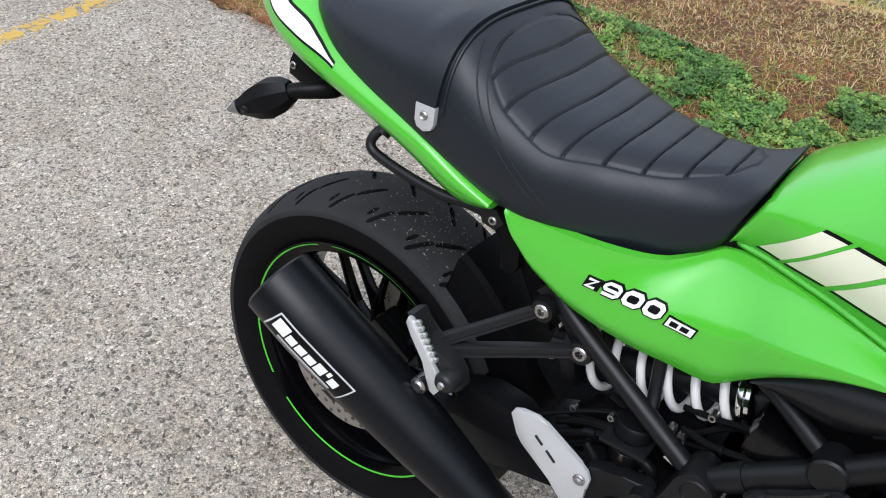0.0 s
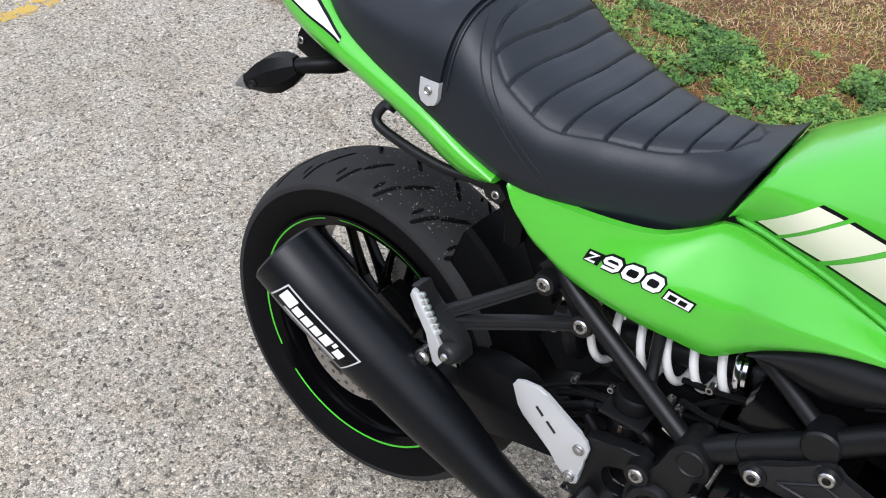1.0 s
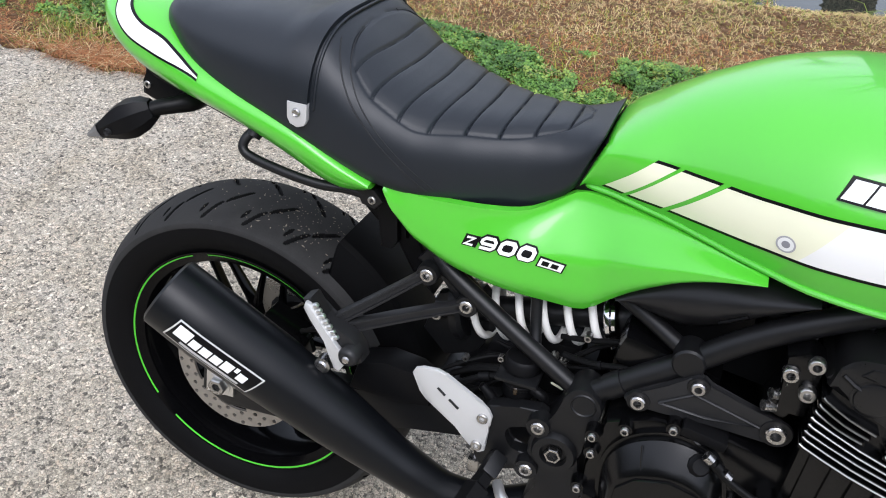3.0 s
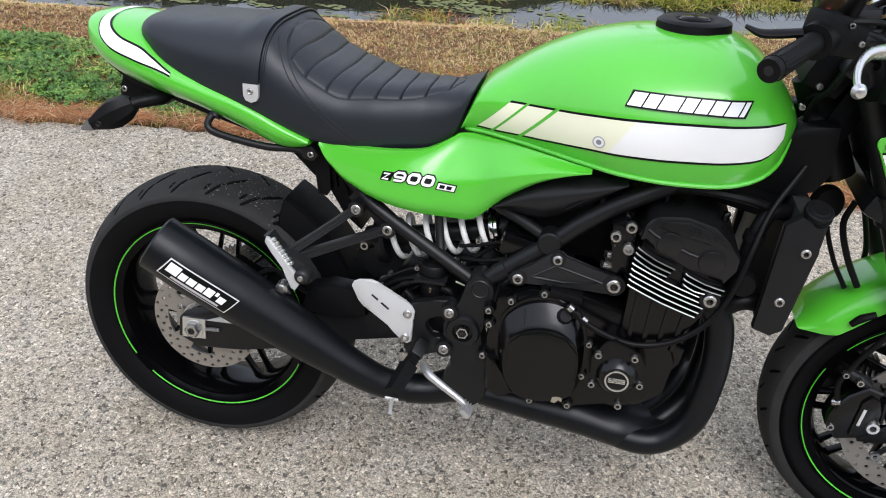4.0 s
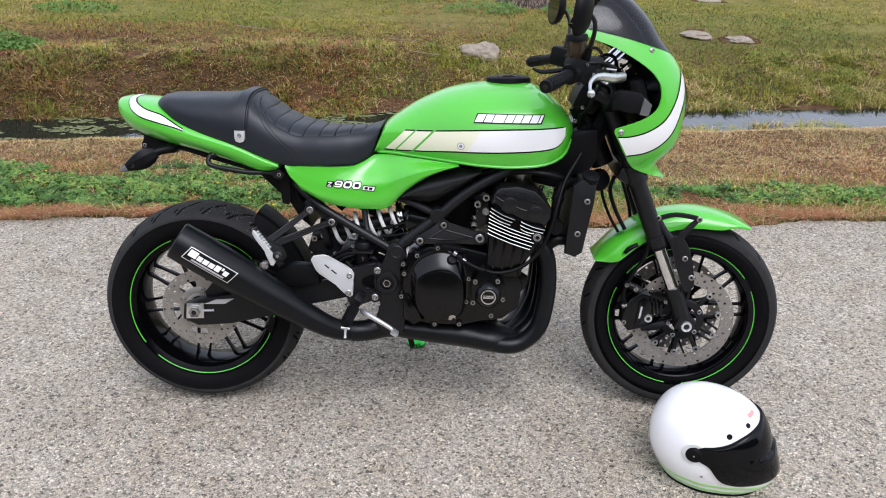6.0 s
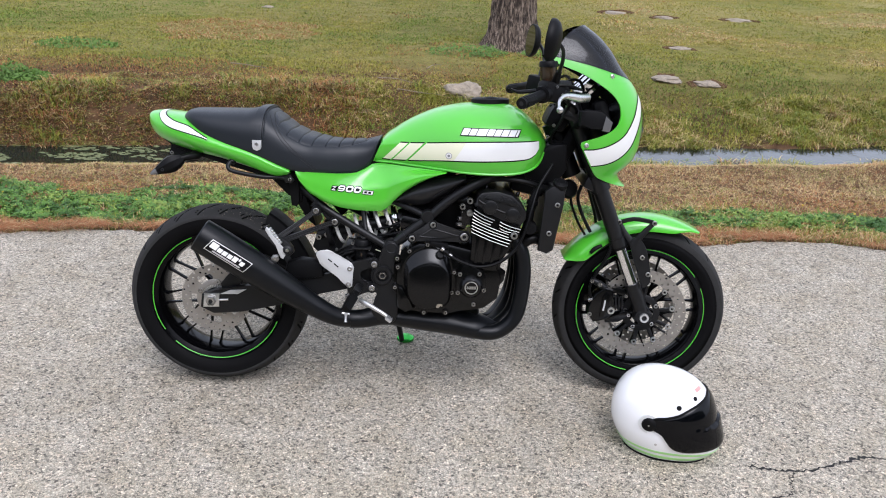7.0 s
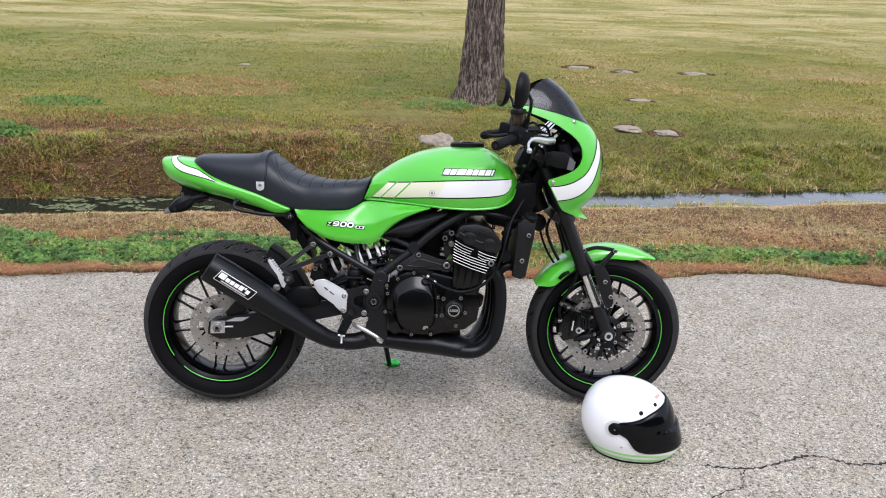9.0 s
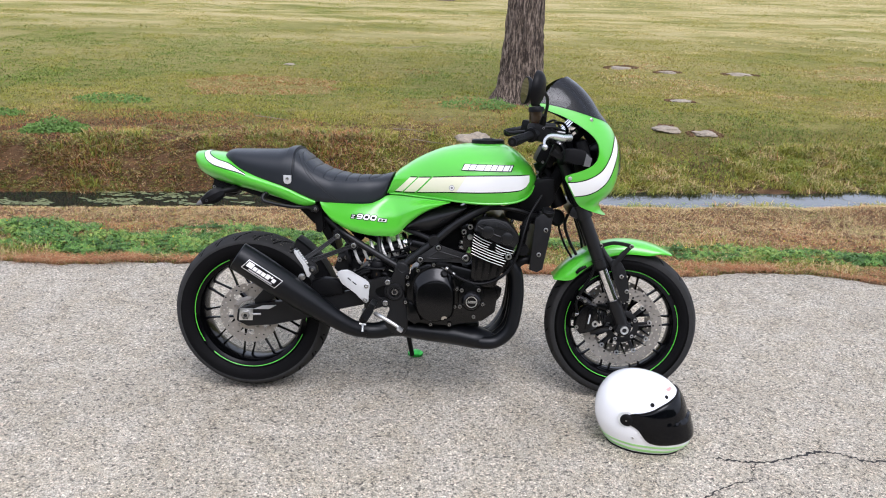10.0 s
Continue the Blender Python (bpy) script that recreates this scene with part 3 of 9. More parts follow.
def grow():
    rnd = random.Random(11)
    lawn = []
    for y0, y1, x0, x1, per, h, w in ((4.4, 6.2, -4.2, 6.2, 4800, 0.026, 0.0055), (6.2, 9, -5.2, 7.6, 2900, 0.023, 0.0070), (9, 14, -7.6, 9.6, 1150, 0.022, 0.010), (14, 24, -12, 14, 330, 0.020, 0.016), (24, 48, -20, 24, 44, 0.022, 0.038)):
        for _ in range(int((y1 - y0) * (x1 - x0) * per)):
            x, y = rnd.uniform(x0, x1), rnd.uniform(y0, y1)
            c = ditch_middle(x)
            if y < c + (0.42 if x < 0.3 else 0.27) or (bare(x, y) and rnd.random() < 0.75):
                continue
            bank = 1 - smooth(c + 0.9, c + 1.9, y)
            hh = h * rnd.uniform(0.5, 1.3) * (1 + 0.25 * bank) * (1 + 0.5 * patchiness(x, y, 1.1, 4))
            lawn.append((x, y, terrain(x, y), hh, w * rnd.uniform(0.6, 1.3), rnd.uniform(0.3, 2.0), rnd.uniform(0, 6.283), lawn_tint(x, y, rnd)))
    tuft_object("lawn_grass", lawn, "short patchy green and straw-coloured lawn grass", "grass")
    bank = []
    for _ in range(2500):
        cx = rnd.uniform(-5, 7)
        c = ditch_middle(cx)
        cy = c + rnd.uniform(0.18, 1.25) if rnd.random() < 0.88 else c - rnd.uniform(0.2, 0.4)
        if patchiness(cx, cy, 1.4, 6) < (-0.22 if cx > -0.6 else -0.14) + 0.26 * smooth(-0.8, -1.4, cx):
            continue
        tall = rnd.uniform(0.022, 0.085) if cx > -0.5 else rnd.uniform(0.025, 0.105)
        shade = rnd.random()
        for _ in range(rnd.randint(24, 70)):
            x, y = cx + rnd.gauss(0, 0.045), cy + rnd.gauss(0, 0.04)
            t = shade * 0.6 + rnd.random() * 0.4
            bank.append((x, y, max(terrain(x, y), WATER_LEVEL - 0.02), tall * rnd.uniform(0.5, 1.3), 0.006, rnd.uniform(0.6, 2.4), rnd.uniform(0, 6.283), 0 if t < 0.28 else 1 if t < (0.66 if cx > 0 else 0.50) else 2 if t < (0.82 if cx > 0 else 0.56) else 3 if t < (0.88 if cx > 0 else 0.74) else 5))
    for _ in range(42000):
        x = rnd.uniform(-5, 2.5)
        c = ditch_middle(x)
        y = c + rnd.uniform(0.2, 1.5)
        bank.append((x, y, terrain(x, y), rnd.uniform(0.008, 0.02), 0.006, rnd.uniform(1.5, 4), rnd.uniform(0, 6.283), rnd.choice((3, 3, 5, 5, 5, 5, 5, 2) if x < -0.6 else (3, 3, 5, 5, 5, 2))))
    # matted dead growth over the dark left end of the bank
    for _ in range(64000):
        x = rnd.uniform(-4.8, -0.6)
        y = ditch_middle(x) + rnd.uniform(0.22, 1.45)
        lump = patchiness(x, y, 5, 35) + 0.6 * patchiness(x, y, 13, 36)
        if lump < -0.26:
            continue
        q = rnd.random() + 0.5 * patchiness(x, y, 3, 37)
        bank.append((x, y, terrain(x, y), rnd.uniform(0.010, 0.030) + 0.035 * max(0, lump), 0.006, rnd.uniform(0.8, 3.2), rnd.uniform(0, 6.283), 5 if q < 0.40 else 3 if q < 0.58 else 2 if q < 0.66 else 1 if q < 0.92 else 0))
    tuft_object("bank_grass", bank, "long green and yellowed grass on the ditch bank", "grass")
    dry = []
    for _ in range(185000):
        x, y = rnd.uniform(-4.2, 6.0), rnd.uniform(1.46, 4.3)
        if y > ditch_middle(x) - 0.25:
            continue
        green_strip = math.exp(-((y - 1.83) / 0.30) ** 2)
        if patchiness(x, y, 2.6, 3) + 0.4 * patchiness(x, y, 8, 1) < -0.10 and rnd.random() < 0.5:
            continue
        p = rnd.random() + 0.35 * patchiness(x, y, 1.1, 2)
        tint = 0 if p < 0.08 + 0.5 * green_strip else 1 if p < 0.28 + 0.4 * green_strip else 2 if p < 0.88 - 0.42 * (1 - smooth(2.2, 2.9, y)) * (1 if patchiness(x, y, 1.7, 21) > -0.1 else 0.2) else 3
        dry.append((x, y, terrain(x, y), rnd.uniform(0.010, 0.026), 0.0030 * rnd.uniform(0.6, 1.4), rnd.uniform(0.6, 2.8), rnd.uniform(0, 6.283), tint))
    for _ in range(84000):
        x, y = rnd.uniform(-4.2, 6.0), rnd.uniform(1.5, 4.2)
        if y < ditch_middle(x) - 0.3:
            dry.append((x, y, terrain(x, y) + 0.004, rnd.uniform(0.004, 0.009), 0.0022, rnd.uniform(3, 7), rnd.uniform(0, 6.283), 3 if rnd.random() < 0.52 else 5 if rnd.random() < 0.15 else 2))
    # the verge goes on, coarser, to both sides
    for _ in range(42000):
        x = rnd.uniform(-15, -4.2) if rnd.random() < 0.5 else rnd.uniform(6.0, 17)
        y = road_edge(x) + 0.05 + rnd.random() * 3.4
        if y > ditch_middle(x) - 0.25:
            continue
        weed = math.exp(-((y - 1.85) / 0.35) ** 2) * (0.5 + patchiness(x, y, 1.2, 2))
        tint = 0 if rnd.random() < 0.1 + 0.6 * weed else 1 if rnd.random() < 0.25 else 2 if rnd.random() < 0.7 else 3
        dry.append((x, y, terrain(x, y), rnd.uniform(0.012, 0.035), 0.011 * rnd.uniform(0.6, 1.4), rnd.uniform(0.8, 3.6), rnd.uniform(0, 6.283), tint))
    for _ in range(34000):
        x = rnd.uniform(-15, -4.6) if rnd.random() < 0.5 else rnd.uniform(6.6, 17)
        y = ditch_middle(x) + 0.3 + rnd.random() * 5.5
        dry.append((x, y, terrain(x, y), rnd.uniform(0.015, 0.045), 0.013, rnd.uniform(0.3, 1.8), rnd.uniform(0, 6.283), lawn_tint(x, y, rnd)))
    tuft_object("verge_grass", dry, "dry straw-coloured grass on the verge", "grass")
    straw, straw_bits = [], []
    for _ in range(52000):
        x = rnd.uniform(-4.2, 6.0)
        y = road_edge(x) + abs(rnd.gauss(0.0, 0.09 + 0.10 * smooth(1.3, 2.0, x))) - 0.015 * rnd.random()
        if patchiness(x, y * 2, 3.0, 14) + 0.5 * patchiness(x, y, 13, 4) < 0.05 and rnd.random() < 0.85:
            continue
        straw.append((x, y, terrain(x, y) + rnd.uniform(0.0, 0.02) + 0.028 * max(0, 1 - (y - road_edge(x)) * 5), 0.012, 0.0024, rnd.uniform(3, 9), rnd.uniform(0, 6.283), 3 if rnd.random() < 0.74 else 5 if rnd.random() < 0.4 else 2))
    for _ in range(30000):
        x = rnd.uniform(-4.2, 6.0)
        y = road_edge(x) + 0.005 + 0.08 * smooth(1.3, 2.0, x) * rnd.random() + abs(rnd.gauss(0, 0.36))
        if patchiness(x, y, 2.2, 15) + 0.5 * patchiness(x, y, 9, 4) < -0.05:
            continue
        p = rnd.random()
        straw_bits.append((x, y, terrain(x, y), rnd.uniform(0.018, 0.055), 0.0035, rnd.uniform(0.4, 1.8), rnd.uniform(0, 6.283), 0 if p < 0.45 else 1 if p < 0.75 else 2))
    tuft_object("pine_straw", straw, "reddish brown fallen pine straw along the asphalt edge", "pine straw")
    tuft_object("edge_grass", straw_bits, "thin green and yellowed grass among the weeds", "grass")


grow()


def weeds():
    """Low clover-like weeds: many small three-part leaves on stalks."""
    m = mat("weed_leaf", (0.105, 0.215, 0.036), 0.5, vary=0.85, scale=9, bscale=60, spec=0.3)
    yellow = mat("small_yellow_flower", (0.75, 0.55, 0.03), 0.6)
    rnd = random.Random(21)
    dim = mat("shaded_weed_leaf", (0.050, 0.118, 0.022), 0.5, vary=0.5, scale=9, bscale=60, spec=0.3)
    young = mat("young_weed_leaf", (0.215, 0.300, 0.055), 0.5, vary=0.4, scale=9, bscale=60, spec=0.3)
    co, faces, leaf_tint, heads = [], [], [], []
    patches = [(-3.2, 1.73, 0.6, 0.2), (-2.3, 1.83, 0.6, 0.26), (-1.5, 1.78, 0.55, 0.24), (-0.9, 1.70, 0.5, 0.2), (-0.2, 1.83, 0.6, 0.3), (0.6, 1.93, 0.6, 0.26), (1.25, 1.98, 0.5, 0.2), (2.1, 1.88, 0.40, 0.13), (2.55, 1.90, 0.4, 0.15), (3.1, 1.91, 0.45, 0.14), (3.7, 1.92, 0.4, 0.15), (-2.6, 1.54, 0.5, 0.12), (-0.6, 2.08, 0.4, 0.16), (-3.7, 2.18, 0.5, 0.2), (-1.9, 2.13, 0.35, 0.14), (0.2, 1.60, 0.5, 0.13), (0.18, 1.95, 0.36, 0.22), (0.75, 1.78, 0.4, 0.2), (1.0, 1.66, 0.4, 0.12), (-1.2, 1.54, 0.35, 0.09)]
    for cx, cy, rx, ry in patches:
        for _ in range(int(5200 * rx * ry / 0.14)):
            a, q = rnd.uniform(0, 6.283), math.sqrt(rnd.random())
            x, y = cx + rx * q * math.cos(a) * 1.15, cy + ry * q * math.sin(a) * 1.15
            if y < road_edge(x) + 0.015 + 0.16 * abs(noise.noise((x * 2.1, 0, 5))) + 0.10 * smooth(1.3, 2.0, x) or noise.noise((x * 3.2, y * 4.5, 1)) + 0.8 * noise.noise((x * 10, y * 12, 6)) < -0.20:
                continue
            z = terrain(x, y) + rnd.uniform(0.004, 0.085) * (1.15 - q) * (0.35 + 1.5 * abs(noise.noise((x * 7, y * 9, 3)))) + 0.006
            r, turn = rnd.uniform(0.005, 0.0125), rnd.uniform(0, 6.283)
            p = noise.noise((x * 6, y * 8, 12)) + 0.6 * noise.noise((x * 1.7, y * 3, 15)) + rnd.gauss(0, 0.28)
            tone = 1 if p < -0.20 else 2 if p > 0.36 else 0
            tilt = Vector((rnd.gauss(0, 0.6), rnd.gauss(0, 0.6), 1)).normalized()
            e1 = tilt.orthogonal().normalized()
            e2 = tilt.cross(e1)
            for leaf in range(3):
                b = turn + leaf * 2.094
                d, s = e1 * math.cos(b) + e2 * math.sin(b), e2 * math.cos(b) - e1 * math.sin(b)
                o = Vector((x, y, z))
                i = len(co)
                co.extend([o, o + d * r * 0.75 - s * r * 0.5 - tilt * r * 0.1, o + d * r * 1.35, o + d * r * 0.75 + s * r * 0.5 - tilt * r * 0.1])
                faces.append((i, i + 1, i + 2, i + 3))
                leaf_tint.append(tone)
            if rnd.random() < 0.0007:
                heads.append((x, y, z + 0.02))
    me = bpy.data.meshes.new("weeds")
    me.from_pydata(co, [], faces)
    for leaf in (m, dim, young):
        me.materials.append(leaf)
    me.polygons.foreach_set("material_index", leaf_tint)
    tagged(new("weeds", me), "bright green clover-like weeds along the verge", "weeds", kind="stuff")
    bm = bmesh.new()
    for h in heads + [(2.86, 1.95, 0.05)]:
        lathe([(0, 0.003), (0.004, 0.002), (0.0065, 0.003), (0.004, -0.002), (0, -0.002)], h, (0, 0.2, 1), n=7, bm=bm)
    tagged(part("weed_flowers", bm, yellow), "small yellow flowers among the weeds", "flowers", kind="stuff")
    # tufts of darker weeds on the lawn and bank
    co, faces = [], []
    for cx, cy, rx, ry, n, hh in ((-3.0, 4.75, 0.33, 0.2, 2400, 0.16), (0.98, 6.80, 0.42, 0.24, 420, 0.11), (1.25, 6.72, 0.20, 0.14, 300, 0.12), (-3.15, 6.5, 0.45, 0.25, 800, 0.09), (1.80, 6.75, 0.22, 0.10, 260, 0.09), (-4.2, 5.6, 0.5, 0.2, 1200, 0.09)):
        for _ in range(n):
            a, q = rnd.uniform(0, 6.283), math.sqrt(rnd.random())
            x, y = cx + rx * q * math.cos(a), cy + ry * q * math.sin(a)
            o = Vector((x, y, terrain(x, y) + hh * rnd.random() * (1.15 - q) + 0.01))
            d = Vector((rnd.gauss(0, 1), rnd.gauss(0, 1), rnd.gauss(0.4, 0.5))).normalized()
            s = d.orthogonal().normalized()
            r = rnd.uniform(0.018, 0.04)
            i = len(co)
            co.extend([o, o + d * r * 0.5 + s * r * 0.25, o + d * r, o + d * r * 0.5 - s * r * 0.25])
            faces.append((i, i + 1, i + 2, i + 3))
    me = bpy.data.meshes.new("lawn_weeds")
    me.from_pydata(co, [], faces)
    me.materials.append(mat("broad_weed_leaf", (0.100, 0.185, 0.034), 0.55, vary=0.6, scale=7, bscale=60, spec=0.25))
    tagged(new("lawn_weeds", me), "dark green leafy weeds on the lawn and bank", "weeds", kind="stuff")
    # algae on the still water
    algae = mat("algae", (0.125, 0.140, 0.050), 0.6, vary=0.5, scale=14)
    bm = bmesh.new()
    for _ in range(9000):
        x = rnd.uniform(-4.5, 0.6)
        y = ditch_middle(x) + rnd.uniform(-0.30, 0.30)
        if noise.noise((x * 2.2, y * 5, 4)) + 0.6 * noise.noise((x * 9, y * 14, 2)) < 0.17:
            continue
        r, turn = rnd.uniform(0.006, 0.022), rnd.uniform(0, 6.283)
        bm.faces.new([bm.verts.new((x + r * 1.6 * rnd.uniform(0.4, 1) * math.cos(k + turn), y + r * rnd.uniform(0.4, 1) * math.sin(k + turn), WATER_LEVEL + 0.003 + rnd.uniform(0, 0.002))) for k in (0, 1.1, 2.3, 3.5, 4.8)])
    tagged(part("pond_algae", bm, algae), "floating green algae on the ditch water", "algae", kind="stuff")


weeds()


def clods():
    """Crumbs of soil and dead matter on the bare bank and verge."""
    rnd = random.Random(31)
    m = mat("soil_clod", (0.13, 0.078, 0.044), 0.95, vary=0.6, scale=6, bscale=90, spec=0.1)
    co, faces = [], []
    margins = ((3.07, 6.03, 0.15), (3.44, 5.92, 0.125), (5.17, 10.4, 0.19), (3.40, 10.9, 0.18), (4.07, 10.5, 0.14), (3.60, 7.7, 0.13))
    for i in range(7600):
        x = rnd.uniform(-4.8, 1.2) if rnd.random() < 0.7 else rnd.uniform(-4, 6)
        c = ditch_middle(x)
        y = c + rnd.uniform(0.2, 1.7) if x < 0.6 and rnd.random() < 0.75 else rnd.uniform(1.45, 3.4)
        if i > 5200:
            # bare soil in the hollow round a sunken stone
            sx, sy, r = margins[i % 6]
            a, q = rnd.uniform(-0.4, 3.6), r * rnd.uniform(0.92, 1.35)
            x, y = sx + 1.15 * q * math.cos(a), sy + q * math.sin(a)
        if near_spot(x, y, -2.0, 4.9, 9, 2) and patchiness(x, y, 1.6, 12) < -0.15:
            continue
        size, z, k = rnd.uniform(0.006, 0.022), terrain(x, y), len(co)
        turn = rnd.uniform(0, 6.283)
        for q in range(5):
            a = turn + q * 1.2566
            co.append(Vector((x + size * rnd.uniform(0.6, 1.2) * math.cos(a), y + size * rnd.uniform(0.6, 1.2) * math.sin(a), z - 0.003)))
        for q in range(5):
            a = turn + 0.4 + q * 1.2566
            co.append(Vector((x + 0.6 * size * math.cos(a), y + 0.6 * size * math.sin(a), z + size * rnd.uniform(0.25, 0.8))))
        for q in range(5):
            faces.append((k + q, k + (q + 1) % 5, k + 5 + (q + 1) % 5, k + 5 + q))
        faces.append(tuple(k + 5 + q for q in range(5)))
    me = bpy.data.meshes.new("soil_crumbs")
    me.from_pydata(co, [], faces)
    me.materials.append(m)
    tagged(new("soil_crumbs", me), "reddish brown crumbs of bare soil", "soil", kind="stuff")


clods()


def rock(name, at, size, seed, material, label):
    bm = bmesh.new()
    bmesh.ops.create_icosphere(bm, subdivisions=4, radius=1)
    for v in bm.verts:
        p = v.co.copy()
        v.co *= 1 + 0.38 * noise.noise(p * 1.3 + Vector((seed, 0, 0))) + 0.12 * noise.noise(p * 4 + Vector((seed, 3, 0))) + 0.05 * noise.noise(p * 11)
        v.co = Vector((v.co.x * size[0], v.co.y * size[1], v.co.z * size[2]))
    ob = part(name, bm, material, None, sharp=60)
    ob.location = at
    return tagged(ob, label, "stone", "stones in the lawn")


STONE = mat("pale_limestone", (0.265, 0.222, 0.168), 0.88, vary=0.85, scale=22, bump=0.010, bscale=55)
for i, (x, y, rx, ry, rz) in enumerate(((3.07, 6.03, 0.15, 0.13, 0.035), (3.44, 5.92, 0.125, 0.10, 0.030), (5.17, 10.4, 0.19, 0.14, 0.03), (3.40, 10.9, 0.18, 0.15, 0.03), (4.07, 10.5, 0.14, 0.10, 0.025), (3.60, 7.7, 0.13, 0.10, 0.02), (-1.82, 10.1, 0.09, 0.07, 0.02), (0.955, 5.22, 0.175, 0.13, 0.095))):
    rock("stone", (x, y, terrain(x, y) + rz * (0.1 if i < 7 else 0.20)), (rx, ry, rz), i * 3.1, STONE, "flat pale limestone sunk in the lawn" if i < 7 else "rounded pale limestone at the bank top")


def twig(at, length, turn, seed):
    rnd = random.Random(seed)
    p = [Vector(at)]
    d = Vector((math.cos(turn), math.sin(turn), 0.02))
    for _ in range(5):
        d = (d + Vector((rnd.gauss(0, 0.2), rnd.gauss(0, 0.2), 0))).normalized()
        p.append(p[-1] + d * length / 5)
    p = [Vector((q.x, q.y, terrain(q.x, q.y) + 0.035)) for q in p]
    return tagged(part("twig", tube(p, [0.0045, 0.004, 0.002], n=6, k=3), BARK_GREY), "bleached fallen twig on the grass", "twig", "fallen twigs")


def bark_material():
    m = bpy.data.materials.new("furrowed_bark")
    t, b, node, link = nodes_of(m)
    at, sh = node("ShaderNodeTexCoord"), node("ShaderNodeMapping")
    sh.inputs["Scale"].default_value = (1, 1, 0.16)
    link(at.outputs["Object"], sh.inputs["Vector"])
    n, r = noise_ramp(t, sh.outputs[0], 46, [(0.37, (0.010, 0.007, 0.005)), (0.48, (0.080, 0.056, 0.042)), (0.58, (0.36, 0.285, 0.225))], 8, 0.74)
    _, fine = noise_ramp(t, at.outputs["Object"], 28, [(0.35, (0.45, 0.42, 0.40)), (0.65, (1.0, 1.0, 1.0))], 6, 0.7)
    link(mix(t, 0.85, r.outputs[0], fine.outputs[0], "MULTIPLY"), b.inputs["Base Color"])
    b.inputs["Roughness"].default_value = 0.9
    rel = node("ShaderNodeBump")
    rel.inputs["Distance"].default_value = 0.03
    link(n.outputs["Fac"], rel.inputs["Height"]), link(rel.outputs[0], b.inputs["Normal"])
    return m


BARK, BARK_GREY = bark_material(), mat("bleached_twig", (0.22, 0.18, 0.13), 0.8, vary=0.3)
for i, (x, y, l, a) in enumerate(((0.35, 5.05, 0.45, 0.3), (0.15, 5.3, 0.35, -0.2), (-1.3, 5.6, 0.4, 0.1), (-0.4, 12.6, 0.8, 0.2), (0.6, 5.75, 0.3, 1.2))):
    twig((x, y, 0), l, a, i)


def tree(label, height=7.5, girth=0.288, seed=3):
    """A trunk with furrowed bark and flared roots, limbs, and a loose crown high above the view."""
    rnd = random.Random(seed)
    root = thing("tree", label, "tree", "trees on the lawn")
    loops = []
    for i in range(90):
        s = i / 89
        z = -0.08 + (height * 0.62) * s**1.6
        flare = 1 + 0.20 * math.exp(-max(z, 0) / 0.10) + 0.11 * math.exp(-max(z, 0) / 0.5)
        loop = []
        for j in range(120):
            a = 2 * math.pi * j / 120
            lobes = 1 + 0.10 * math.exp(-max(z, 0) / 0.25) * math.sin(5 * a + 1) + 0.03 * noise.noise((math.cos(a) * 1.5, math.sin(a) * 1.5, z * 0.8))
            ridge = abs(noise.noise((math.cos(a) * 7, math.sin(a) * 7, z * 2.6 + 5))) * 1.0 + 0.5 * abs(noise.noise((math.cos(a) * 16, math.sin(a) * 16, z * 6)))
            r = girth * (1 - 0.55 * s) * flare * lobes - 0.028 + 0.05 * ridge
            loop.append(Vector((r * math.cos(a) + 0.03 * math.sin(z * 0.9), r * math.sin(a), z)))
        loops.append(loop)
    part("trunk", join(loops), BARK, root, sharp=60)
    tips = []
    for i in range(9):
        a, z0 = i * 2.4 + rnd.uniform(-0.3, 0.3), height * rnd.uniform(0.40, 0.6)
        p = Vector((0.05 * math.cos(a), 0.05 * math.sin(a), z0))
        pts, d = [p], Vector((math.cos(a), math.sin(a), 0.8)).normalized()
        for _ in range(4):
            d = (d + Vector((rnd.gauss(0, 0.2), rnd.gauss(0, 0.2), rnd.gauss(0.05, 0.12)))).normalized()
            pts.append(pts[-1] + d * height * 0.09)
        tips += pts[2:]
        part("limb", tube(pts, [0.085, 0.05, 0.018], n=8, k=3), BARK, root)
    leaf = mat("tree_leaf", (0.06, 0.11, 0.025), 0.5, vary=0.4, scale=2)
    co, faces = [], []
    for c in tips:
        for _ in range(260):
            o = c + Vector((rnd.gauss(0, 0.45), rnd.gauss(0, 0.45), rnd.gauss(0, 0.32)))
            d = Vector((rnd.gauss(0, 1), rnd.gauss(0, 1), rnd.gauss(0, 1))).normalized()
            s, r, k = d.orthogonal().normalized(), rnd.uniform(0.03, 0.06), len(co)
            co.extend([o, o + d * r * 0.5 + s * r * 0.35, o + d * r, o + d * r * 0.5 - s * r * 0.35])
            faces.append((k, k + 1, k + 2, k + 3))
    me = bpy.data.meshes.new("crown")
    me.from_pydata(co, [], faces)
    me.materials.append(leaf)
    new("crown", me).parent = root
    return root


main_tree = tree("tree with furrowed grey bark standing on the lawn")
main_tree.location = (1.535, 7.28, terrain(1.535, 7.28))
far_tree = copy_thing(main_tree, pose(0.15, 29.5, 0.02, 0, 0, 70))
tagged(far_tree, "distant tree with grey bark on the lawn", "tree")


